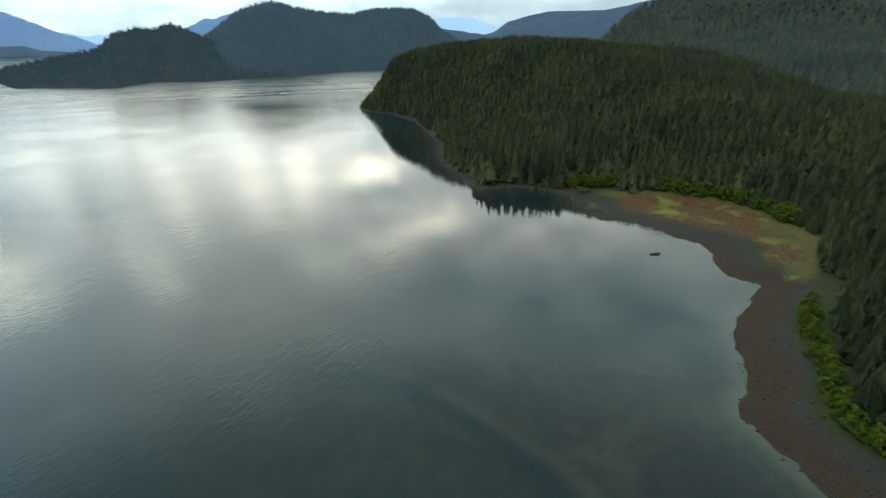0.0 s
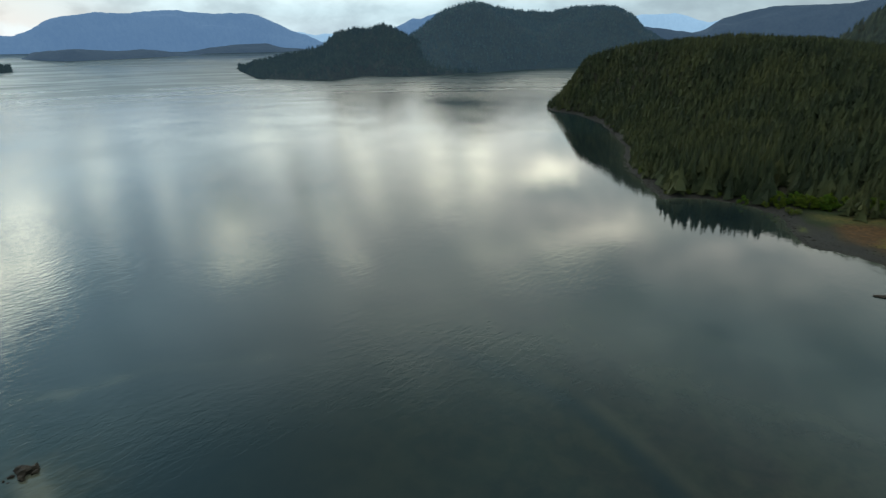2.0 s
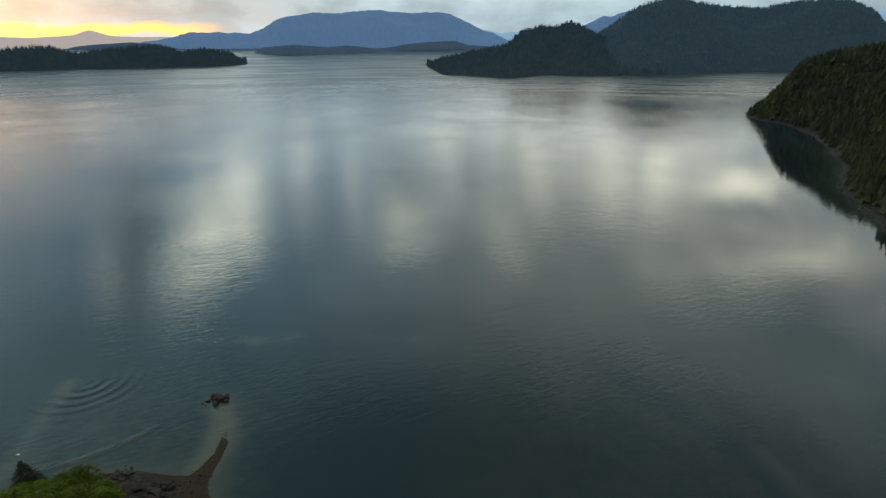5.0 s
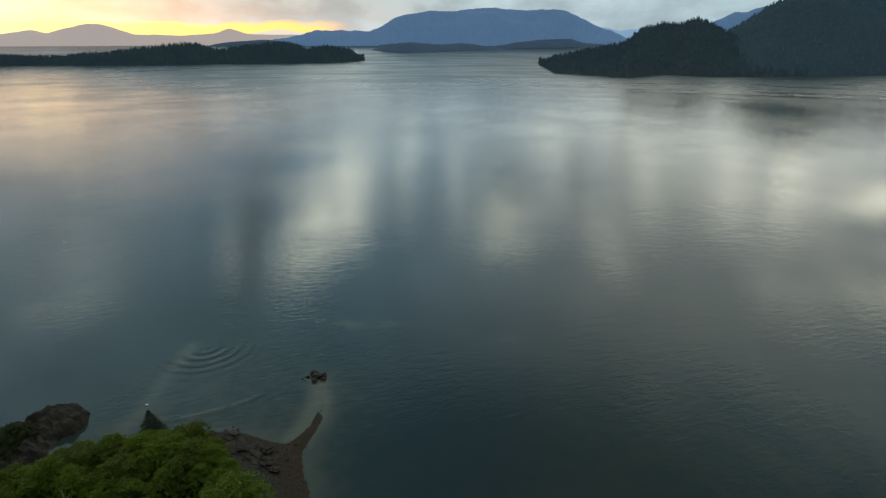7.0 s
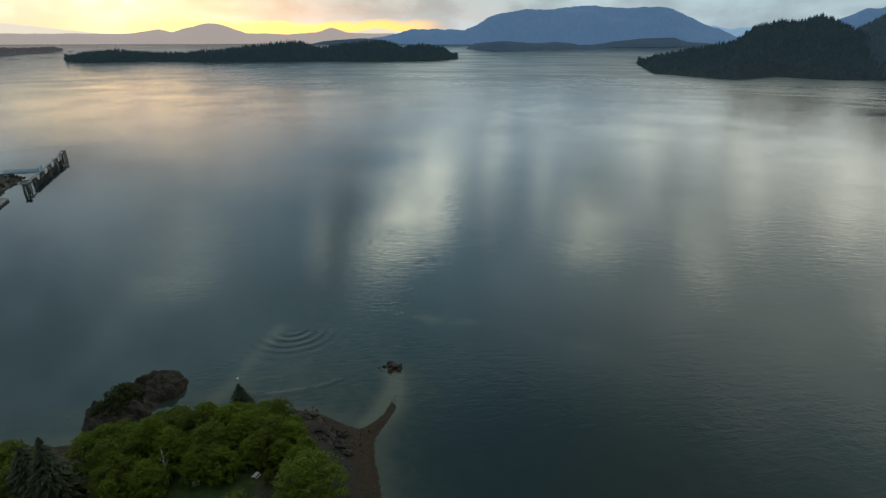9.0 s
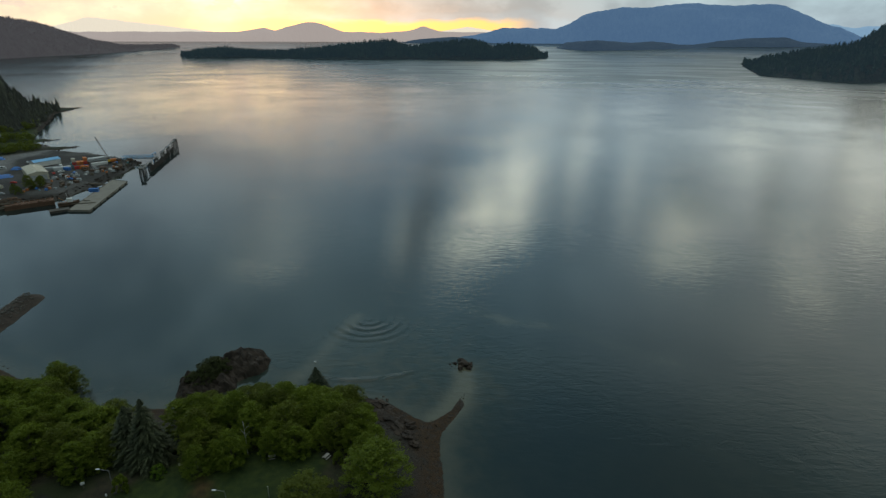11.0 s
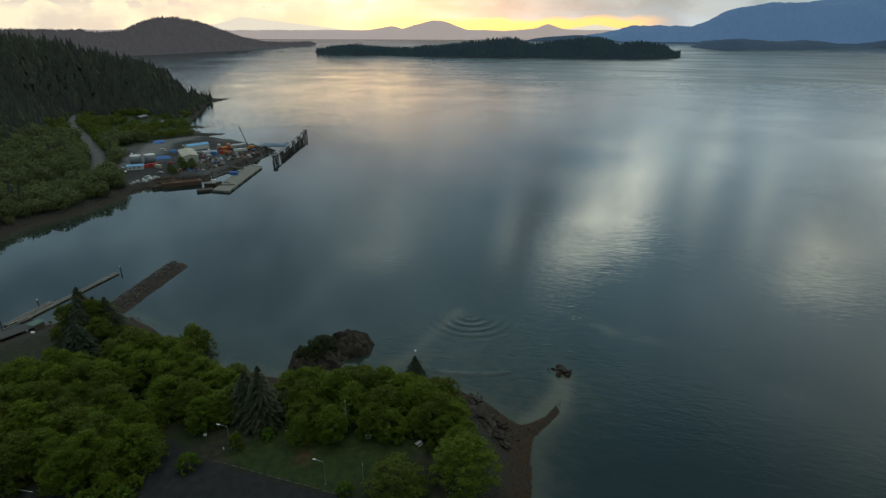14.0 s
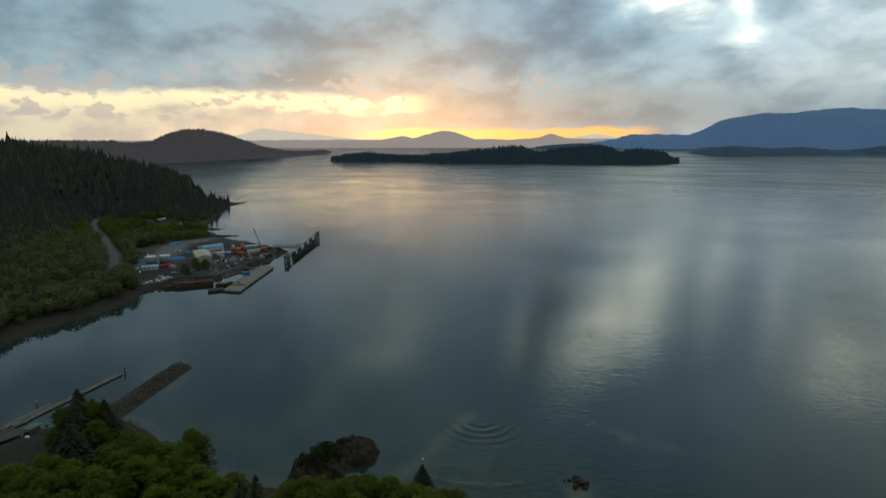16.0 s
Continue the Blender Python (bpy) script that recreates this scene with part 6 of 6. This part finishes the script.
CARS = [(WHITE, "white van parked in the yard", True, [(-546, -163, 80), (-536, -120, 20)]),
        (GREY_PAINT, "grey car parked in the yard", False, [(-468, -174, 40), (-474, -175, 60), (-500, -113, 10), (-452, -140, 70), (-566, -150, 14)]),
        (BLUE_PAINT, "blue pickup-sized car parked in the yard", False, [(-505, -105, 35), (-483, -104, 50), (-590, -176, 20)]),
        (RED, "red car parked by the road", False, [(-509, -120, 20), (-486, -141, 60)]),
        (WHITE, "white car parked beside the road", False, [(-522, -220, 70), (-640, -281, 60), (-514, -116, 100), (-492, -108, 30), (-532, -186, 14), (-460, -168, 20)])]
for mat, label, van, spots_ in CARS:
    ob = vehicle(mat, label, 5.4 if van else 4.6, 2.2 if van else 1.55, van)
    for k, (x, y, yaw) in enumerate(spots_):
        m_ = at(x, y, yz(x, y) - 0.02, yaw)
        if k == 0:
            ob.matrix_basis = m_
        else:
            copy_thing(ob, m_)
lampcar = thing("warning_light", "small amber light beside the road", "light")
part("post", rod(bmesh.new(), (0, 0, 0), (0, 0, 1.2), 0.06, 0.06, 6), STEEL, lampcar)
part("lens", rod(bmesh.new(), (0, 0, 1.2), (0, 0, 1.8), 0.35, 0.3, 8), LAMP_GLOW, lampcar)
place(lampcar, -588, -250, yz(-588, -250), 0)


def tarp(x, y, length, wide, yaw):
    """A stack under a blue sheet."""
    ob = thing("covered_stack", "stack under a bright blue tarpaulin", "tarpaulin", "blue tarpaulins")
    bm = bmesh.new()
    bmesh.ops.create_grid(bm, x_segments=14, y_segments=10, size=0.5)
    for v in bm.verts:
        px, py = v.co.x, v.co.y
        v.co = Vector((px * length, py * wide, 0.1 + 2.3 * (1 - abs(2 * py) ** 1.6) * (1 - abs(2 * px) ** 6) + 0.25 * noise.noise(Vector((px * 6, py * 6, x)))))
    r_ = bmesh.ops.solidify(bm, geom=bm.faces[:], thickness=0.04)
    part("sheet", bm, BLUE_PAINT, ob)
    part("stack", box(bmesh.new(), (0, 0, 0.75), (length * 0.9, wide * 0.55, 1.4), 0, 0.1), TIMBER, ob)
    place(ob, x, y, yz(x, y) - 0.05, yaw)


tarp(-511, -154, 13, 8, 100)
tarp(-592, -179, 12, 8, 105)
tarp(-540, -152, 7, 5, 60)

# crane on tracks with a lattice boom
crane = thing("crawler_crane", "crawler crane with a rust-red lattice boom", "crane")
for s in (-1, 1):
    part("track", box(bmesh.new(), (0, 1.6 * s, 0.5), (6.0, 0.8, 1.0), 0, 0.2), RUBBER, crane)
part("house", box(bmesh.new(), (-0.6, 0, 2.2), (5.2, 3.0, 2.2), 0, 0.12), ORANGE, crane)
cabp = part("cab", box(bmesh.new(), (2.2, 1.0, 2.3), (1.6, 1.2, 2.0), 0, 0.1), YELLOW, crane)
part("cab_window", box(bmesh.new(), (3.02, 1.0, 2.6), (0.05, 1.0, 1.0)), GLASS, cabp)
foot, tip = Vector((1.6, 0, 2.0)), Vector((8.4, 0, 23.0))
bm = bmesh.new()
corners = [Vector((0.35 * a_, 0.45 * b_, 0)) for a_ in (-1, 1) for b_ in (-1, 1)]
for c_ in corners:
    rod(bm, foot + c_ * 1.2, tip + c_ * 0.8, 0.14, 0.12, 5)
for k in range(16):
    p0, p1 = foot.lerp(tip, k / 16), foot.lerp(tip, (k + 1) / 16)
    rod(bm, p0 + corners[0] * 0.6, p1 + corners[1] * 0.6, 0.05, 0.05, 4)
    rod(bm, p0 + corners[2] * 0.6, p1 + corners[3] * 0.6, 0.05, 0.05, 4)
    rod(bm, p0 + corners[0] * 0.6, p1 + corners[2] * 0.6, 0.05, 0.05, 4)
part("boom", bm, RUST, crane, "rust-red lattice boom")
bm = bmesh.new()
rod(bm, (-2.6, 0, 3.3), tuple(tip), 0.05, 0.05, 4)
rod(bm, tuple(tip), (8.6, 0, 10.0), 0.05, 0.05, 4)
part("cable", bm, STEEL, crane)
place(crane, -540, -83, yz(-540, -83), -75)

# loading pontoon with what lies on it
PONTOON_DECK = worn("pontoon_deck", (0.17, 0.16, 0.135), 0.85, 0.0, (0.08, 0.075, 0.06), 0.5, 0.25)
pontoon = thing("pontoon", "long grey-brown concrete pontoon moored off the yard", "pontoon")
quad = [(-399, -92), (-393, -79), (-469, -65), (-479, -76)]
bm = bmesh.new()
vs = [bm.verts.new((x, y, z)) for z in (-0.8, 1.1) for x, y in quad]
for f in ((3, 2, 1, 0), (4, 5, 6, 7), (0, 1, 5, 4), (1, 2, 6, 5), (2, 3, 7, 6), (3, 0, 4, 7)):
    bm.faces.new([vs[i] for i in f])
bmesh.ops.recalc_face_normals(bm, faces=bm.faces)
part("hull", bm, PONTOON_DECK, pontoon)
for a_, b_ in zip(quad, quad[1:] + quad[:1]):
    bm = rod(bmesh.new(), (*a_, 1.15), (*b_, 1.15), 0.22, 0.22, 6)
    part("edge_timber", bm, TIMBER, pontoon)
for t_ in np.linspace(0.08, 0.92, 6):
    x, y = -393 + (-76) * t_, -79 + 14 * t_
    part("fender", rod(bmesh.new(), (x, y + 0.3, -0.2), (x, y + 0.3, 1.2), 0.4, 0.4, 8), RUBBER, pontoon)
tug = thing("work_boat", "small white and orange work boat beside the pontoon", "boat")
bm = bmesh.new()
ring = []
for z, k in ((0.0, 0.75), (1.8, 1.0)):
    ring.append([bm.verts.new((px, py * k, z + (0.7 * (px / 6) ** 2 if z else 0))) for px, py in ((-6, 1.6), (-2, 2.0), (3, 1.8), (6.5, 0.15), (6.5, -0.15), (3, -1.8), (-2, -2.0), (-6, -1.6))])
for i in range(8):
    bm.faces.new((ring[0][i], ring[0][(i + 1) % 8], ring[1][(i + 1) % 8], ring[1][i]))
bm.faces.new(ring[1])
bm.faces.new(ring[0][::-1])
bmesh.ops.recalc_face_normals(bm, faces=bm.faces)
part("hull", bm, RUST, tug, "rust-brown hull")
wheel = part("wheelhouse", box(bmesh.new(), (0.8, 0, 3.2), (3.0, 2.4, 2.6), 0, 0.12), WHITE, tug)
part("window_band", box(bmesh.new(), (2.32, 0, 3.7), (0.05, 2.0, 0.7)), GLASS, wheel)
part("mast", rod(bmesh.new(), (0, 0, 4.4), (-0.3, 0, 8.5), 0.1, 0.05, 6), WHITE, tug)
part("derrick", rod(bmesh.new(), (-1.0, 0, 2.0), (-5.0, 0.8, 6.0), 0.14, 0.08, 6), ORANGE, tug)
place(tug, -417, -94.5, 0, 110)
for (a_, b_, r_) in [((-413, -92, 1.5), (-411, -78, 1.5), 0.35), ((-421, -87, 1.45), (-417, -82, 1.45), 0.3)]:
    o = thing("timber_baulk", "long pale timber lying on the pontoon", "timber", "timbers")
    part("baulk", rod(bmesh.new(), a_, b_, r_, r_ * 0.9, 8), TIMBER, o)
gw = thing("gangway", "timber gangway from the yard to the pontoon", "gangway")
part("deck", rod(bmesh.new(), (-476, -105, 2.6), (-463, -79, 1.4), 0.9, 0.9, 4), TIMBER, gw)
for s in (-0.9, 0.9):
    part("handrail", rod(bmesh.new(), (-476 + s, -105, 3.6), (-463 + s, -79, 2.4), 0.06, 0.06, 5), STEEL, gw)

# scrap heap, beached boats and logs on the yard's edge
spots, d = scatter(west_height, (-440, -400, -140, -108), 0.9, lambda x, y, z, d: (d > 1) & (bell(x, y, -424, -130, 13, 9) > 0.35), 401)
zz = spots.copy()
zz[:, 2] += 2.2 * bell(spots[:, 0], spots[:, 1], -424, -130, 12, 7)
rr_ = np.random.default_rng(9)
strewn("scrap_heap", zz, 0.6 + 1.3 * rr_.random(len(zz)) ** 2, RUST, "heap of rusty brown scrap and logs at the water", 71)
spots, d = scatter(west_height, (-560, -400, -150, -60), 1.6, lambda x, y, z, d: (d > -1.5) & (d < 5), 402)
strewn("shore_rocks", spots, 0.6 + 1.4 * rr_.random(len(spots)) ** 2, WET_ROCK, "dark riprap along the yard shore", 72)
spots, d = scatter(west_height, (-420, -250, -270, -130), 1.8, lambda x, y, z, d: (d > 0) & (d < 18), 403)
strewn("beach_stones", spots, 0.3 + 0.8 * rr_.random(len(spots)) ** 3, BEACH_STONE, "stones on the brown gravel beach below the road", 73)
spots, d = scatter(west_height, (-1050, -560, -260, -80), 3.0, lambda x, y, z, d: (d > -2) & (d < 5), 404)
strewn("shore_rocks", spots, 0.7 + 1.8 * rr_.random(len(spots)) ** 2, WET_ROCK, "dark rocks along the wooded point", 74)
for k in range(26):
    x, y = rr_.uniform(-434, -414), rr_.uniform(-138, -124)
    o = thing("log", "brown log lying on the scrap heap", "log", "logs on the heap")
    yaw = rr_.uniform(60, 130)
    part("stem", rod(bmesh.new(), (-3.5, 0, 0), (3.5, 0, 0.2), 0.32, 0.24, 7), TIMBER if k % 3 else RUST, o)
    place(o, x, y, max(yz(x, y), 0.5) + 2.2 * float(bell(x, y, -424, -130, 12, 7)) + 0.3, yaw)


def skiff(label):
    ob = thing("beached_boat", label, "boat", "beached boats")
    bm = bmesh.new()
    rows_ = []
    for z, k in ((0.0, 0.6), (1.1, 1.0), (1.0, 0.85), (0.45, 0.7)):
        rows_.append([bm.verts.new((px * (0.92 if k < 0.9 else 1), py * k, z + 0.05 * px)) for px, py in ((-3, 0.9), (0, 1.15), (2.2, 0.9), (3.6, 0.05), (3.6, -0.05), (2.2, -0.9), (0, -1.15), (-3, -0.9))])
    for q in range(3):
        for i in range(8):
            bm.faces.new((rows_[q][i], rows_[q][(i + 1) % 8], rows_[q + 1][(i + 1) % 8], rows_[q + 1][i]))
    bm.faces.new(rows_[3])
    bm.faces.new(rows_[0][::-1])
    bmesh.ops.recalc_face_normals(bm, faces=bm.faces)
    part("hull", bm, WHITE, ob)
    part("cabin", box(bmesh.new(), (0.6, 0, 1.3), (2.0, 1.5, 1.2), 0, 0.15), WHITE, ob)
    part("thwart", box(bmesh.new(), (-1.6, 0, 0.9), (0.35, 1.9, 0.08)), TIMBER, ob)
    return ob


bt = skiff("white boat drawn up on the yard shore")
for k, (x, y, yaw, s) in enumerate([(-424, -148, 30, 1.0), (-429, -141.5, 80, 1.15), (-434, -139.5, 100, 1.1), (-430, -146, 10, 0.95), (-438, -145, 60, 1.0), (-420, -150, 140, 0.85), (-424, -143, 55, 0.9)]):
    if k == 0:
        bt.matrix_basis = at(x, y, yz(x, y), yaw, s)
    else:
        copy_thing(bt, at(x, y, yz(x, y), yaw, s))

# what stands about in the yard: crates, pallets, drums and heaps
def crate(mat, size, label):
    ob = thing("crate", label, "crate", "yard goods")
    part("body", box(bmesh.new(), (0, 0, size[2] / 2 + 0.12), size, 0, 0.04), mat, ob)
    for s in (-1, 1):
        part("skid", box(bmesh.new(), (0, s * size[1] * 0.36, 0.06), (size[0], 0.14, 0.12)), TIMBER, ob)
        part("batten", box(bmesh.new(), (s * size[0] * 0.3, 0, size[2] + 0.15), (0.14, size[1], 0.06)), TIMBER, ob)
    return ob


def drum(mat, label):
    ob = thing("drum", label, "drum", "yard goods")
    part("body", rod(bmesh.new(), (0, 0, 0), (0, 0, 1.5), 0.75, 0.75, 16), mat, ob)
    for z in (0.5, 1.0, 1.45):
        part("hoop", rod(bmesh.new(), (0, 0, z), (0, 0, z + 0.07), 0.79, 0.79, 16), STEEL, ob)
    return ob


GOODS = [crate(TIMBER, (2.4, 1.6, 1.4), "brown timber crate standing in the yard"), crate(GREY_PAINT, (3.0, 2.0, 1.8), "grey covered crate standing in the yard"),
         crate(RUST, (4.2, 2.2, 1.5), "rusty steel bin standing in the yard"), crate(WHITE, (2.2, 1.8, 1.6), "white plastic bin standing in the yard"),
         crate(BLUE_PAINT, (2.2, 1.8, 1.5), "blue bin standing in the yard"), drum(ORANGE, "orange steel drum in the yard"), drum(TEAL, "teal steel drum in the yard")]
goods_rng = np.random.default_rng(88)
placed = []
while len(placed) < 66:
    u_, v_ = goods_rng.random(2)
    x, y = -452 - 92 * u_, -104 + 34 * u_ - 26 * v_ + (8 if u_ > 0.5 else 0)
    if float(inside_distance(YARD, np.array([x]), np.array([y]))[0]) < 3 or any(math.hypot(x - a_, y - b_) < 3.6 for a_, b_ in placed):
        continue
    if -524 < x < -486 and y < -116 or -546 < x < -518 and -114 < y < -80:
        continue
    k = len(placed)
    placed.append((x, y))
    m_ = at(x, y, yz(x, y) - 0.03, float(goods_rng.uniform(0, 90)), float(goods_rng.uniform(0.8, 1.2)))
    g_ = k if k < len(GOODS) else int(goods_rng.choice([0, 1, 2, 2, 0, 1, 3, 0, 2, 6, 1, 2, 4, 5]))
    if k < len(GOODS):
        GOODS[k].matrix_basis = m_
    else:
        copy_thing(GOODS[g_], m_)

# rusty flat barge lying along the yard's edge
barge = thing("barge", "rusty brown flat barge lying against the yard shore", "barge")
hull = part("hull", box(bmesh.new(), (0, 0, 1.1), (27, 9.5, 3.2), 0, 0.25), BARGE_RUST, barge)
for s in (-1, 1):
    for z in (0.5, 1.5, 2.5):
        part("rubbing_strake", box(bmesh.new(), (0, 4.8 * s, z), (26.5, 0.2, 0.28), 0, 0.04), RUST, hull)
    part("bulwark", box(bmesh.new(), (0, 4.6 * s, 3.0), (26.5, 0.18, 0.7), 0, 0.03), BARGE_RUST, barge)
for k in range(34):
    bm = lump(bmesh.new(), (rr_.uniform(-11, 11), rr_.uniform(-3, 3), 2.8), (rr_.uniform(1, 2.6), rr_.uniform(0.8, 1.8), rr_.uniform(0.5, 1.2)), 300 + k, 0.5, 1)
    part("scrap_piece", bm, RUST, barge)
for k in range(9):
    part("bollard", rod(bmesh.new(), (-12 + 3 * k, 4.1, 2.7), (-12 + 3 * k, 4.1, 3.4), 0.18, 0.22, 8), STEEL, barge)
place(barge, -423.0, -117.5, -0.3, 104)
skip = thing("float", "small dark floating work platform beside the pontoon", "float")
part("deck", box(bmesh.new(), (0, 0, 0.7), (11, 6, 1.6), 0, 0.12), CREOSOTE, skip)
for s in (-1, 1):
    part("edge_timber", box(bmesh.new(), (0, 2.9 * s, 1.6), (11, 0.3, 0.3), 0, 0.03), TIMBER, skip)
place(skip, -402, -97, -0.2, 104)

# transfer bridge and mooring dolphins of the ferry berth
bridge = thing("transfer_bridge", "blue steel transfer bridge of the ferry berth", "bridge")
A_, B_ = Vector((-553, -76, 3.4)), Vector((-546, -50, 3.6))
part("deck", box(bmesh.new(), (0, 0, 0), (27, 4.6, 0.3)), CONCRETE, bridge).matrix_basis = at(-549.5, -63, 3.3, 75)
side = Vector((0.97, -0.26, 0)) * 2.6
for s in (-1, 1):
    bm = bmesh.new()
    rod(bm, A_ + side * s + Vector((0, 0, 0.4)), B_ + side * s + Vector((0, 0, 0.4)), 0.26, 0.26, 4)
    rod(bm, A_ + side * s + Vector((0, 0, 2.4)), B_ + side * s + Vector((0, 0, 2.0)), 0.22, 0.22, 4)
    for k in range(8):
        p0 = A_.lerp(B_, k / 8) + side * s
        p1 = A_.lerp(B_, (k + 1) / 8) + side * s
        rod(bm, p0 + Vector((0, 0, 0.4)), p1 + Vector((0, 0, 2.0)), 0.12, 0.12, 4)
    part("girder", bm, LIGHT_BLUE, bridge, "light blue steel girder")
for s in (-1, 1):
    bm = bmesh.new()
    p = B_ + side * s * 1.5
    rod(bm, (p.x, p.y, -3), (p.x, p.y, 8.0), 0.3, 0.3, 8)
    part("tower_leg", bm, LIGHT_BLUE, bridge)
p, q = B_ + side * 1.5, B_ - side * 1.5
part("tower_beam", rod(bmesh.new(), (p.x, p.y, 7.8), (q.x, q.y, 7.8), 0.3, 0.3, 4), LIGHT_BLUE, bridge)


def dolphin(x, y, piles, spread, high, fender, yaw, label):
    ob = thing("mooring_dolphin", label, "dolphin", "mooring dolphins")
    for k in range(piles):
        a = 6.283 * k / piles
        part("timber_post", rod(bmesh.new(), (math.cos(a) * spread * 1.2, math.sin(a) * spread * 1.2, -4), (math.cos(a) * spread * 0.8, math.sin(a) * spread * 0.8, high), 0.34, 0.30, 8), CREOSOTE, ob)
    part("cap", box(bmesh.new(), (0, 0, high + 0.5), (spread * 2.2, spread * 2.2, 0.8), 0, 0.1), CONCRETE, ob, "pale concrete cap")
    part("light_post", rod(bmesh.new(), (0, 0, high + 1), (0, 0, high + 3.2), 0.09, 0.07, 6), WHITE, ob)
    if fender:
        f_ = part("fender_wall", box(bmesh.new(), (0, -spread - 1.1, high * 0.42), (fender, 0.6, high * 0.7)), CREOSOTE, ob, "dark timber fender wall")
        for k in range(int(fender / 1.5)):
            part("fender_plank", box(bmesh.new(), (-fender / 2 + 0.75 + 1.5 * k, -spread - 1.6, high * 0.42), (0.5, 0.3, high * 0.95)), CREOSOTE, f_)
    place(ob, x, y, 0, yaw)


D0, D1 = Vector((-488, -56)), Vector((-616, -35))
for k, (t_, n, sp, hi_, fe) in enumerate([(0.0, 6, 1.8, 6.0, 0), (0.06, 5, 1.3, 5.0, 0), (0.20, 6, 1.8, 4.8, 21), (0.37, 6, 1.8, 5.0, 21), (0.56, 6, 1.8, 5.4, 20), (0.74, 6, 1.8, 5.8, 11), (0.90, 5, 1.5, 6.6, 0), (1.0, 6, 1.8, 7.2, 0)]):
    p = D0.lerp(D1, t_)
    dolphin(p.x, p.y, n, sp, hi_, fe, math.degrees(math.atan2(D1.y - D0.y, D1.x - D0.x)), "pile dolphin of the ferry berth with dark fenders" if fe else "cluster of tall dark mooring piles with a pale cap")
walkway = thing("berth_walkway", "narrow steel walkway along the mooring dolphins", "walkway")
part("deck", rod(bmesh.new(), (D0.x, D0.y, 5.6), (D1.x, D1.y, 7.2), 0.5, 0.5, 4), STEEL, walkway)
for s in (-0.7, 0.7):
    part("handrail", rod(bmesh.new(), (D0.x, D0.y + s, 6.8), (D1.x, D1.y + s, 8.4), 0.06, 0.06, 5), STEEL, walkway)

# thicket of alder and willow on the low west shore
def thicket_shape(rng, n):
    d = rng.normal(size=(n, 3))
    d /= np.linalg.norm(d, axis=1)[:, None]
    pos = d * np.array([0.42, 0.42, 0.42]) * (0.7 + 0.4 * rng.random(n))[:, None] + np.array([0, 0, 0.52])
    u = rng.normal(size=(n, 3))
    u /= np.linalg.norm(u, axis=1)[:, None]
    v = np.cross(u, d)
    v /= np.linalg.norm(v, axis=1)[:, None] + 1e-6
    s = 0.066 * (0.6 + 0.8 * rng.random(n))[:, None]
    verts = np.stack([pos - u * s, pos + u * s, pos + v * s * 1.3], 1).reshape(-1, 3)
    return verts, np.arange(n * 3).reshape(-1, 3)


# dull leaf green, lightened to carry the mist hanging before this shore
THICKET = material("misted_thicket_leaf", leaf_material((0.052, 0.064, 0.024), (0.150, 0.165, 0.060)))
rng = np.random.default_rng(55)
BUSHY = [thicket_shape(rng, 210) for _ in range(6)]
spots, d = scatter(west_height, (-600, -250, -380, -140), 4.8, lambda x, y, z, d: (d > 12 + 3 * fbm(x, y, 15, 2)) & (z < 34) & (line_distance(ROAD, x, y) > 9) & (inside_distance(YARD, x, y) < -3), 501)
grove("thicket", spots, 5 + 9 * rng.random(len(spots)) ** 1.3, BUSHY, THICKET, "dull green alder thicket between beach and road", 502)
pick = (rng.random(len(spots)) < 0.05 + 0.25 * smooth(spots[:, 2], 8, 30)) & (d > 25)
grove("spruce_forest", spots[pick], 8 + 11 * rng.random(int(pick.sum())), SHAPES, SPRUCE_WEST, "dark spruces standing out of the alder thicket", 507)
spots, d = scatter(west_height, (-1000, -540, -340, -110), 6.0, lambda x, y, z, d: (d > 9) & (z < 13) & (line_distance(ROAD, x, y) > 6.5) & (inside_distance(YARD, x, y) < -5) & (fbm(x, y, 35, 9) > -0.22) & (bell(x, y, -655, -188, 34, 12) < 0.5), 503)
grove("thicket", spots, 4 + 6 * rng.random(len(spots)), BUSHY, ALDER_DARK, "green scrub round the clearing beyond the yard", 504)
spots, d = scatter(east_height, (-60, 130, 380, 800), 6.0, lambda x, y, z, d: (d > 5) & (d < 14) & (fbm(x, y, 30, 9) > 0.0), 505)
grove("thicket", spots, 2 + 3 * rng.random(len(spots)), BUSHY, ALDER_DARK, "green shrubs along the headland tide line", 506)
for x, y, s in [(-470, -128, 0.7), (-466, -120, 0.6), (-475, -121, 0.55), (-452, -132, 0.55), (-446, -128, 0.5), (-461, -124, 0.6)]:
    copy_thing(kinds[3], at(x, y, yz(x, y), x * 7, s))

# small rocks off the grey headland
for k, (head, dip, wide) in enumerate([(99.3, -1.55, 60), (98.2, -1.5, 30), (94.8, -1.45, 34), (91.0, -0.92, 40), (83.6, -1.72, 40)]):
    r_ = EYE.z / math.tan(radians(-dip))
    bm = lump(bmesh.new(), (0, 0, 0.6), (wide * 0.6, wide, 4), 80 + k, 0.35)
    co = np.array([v.co for v in bm.verts]) + np.array((-math.sin(radians(head)) * r_, math.cos(radians(head)) * r_, 0))
    co = squeeze(co)
    base = co.mean(0)
    for v, c in zip(bm.verts, co):
        v.co = Vector(c - base)
    ob = part("distant_rock", bm, WET_ROCK)
    ob.location = Vector(base)
    tagged(ob, "low dark rock in the far water", "rock", "far rocks")
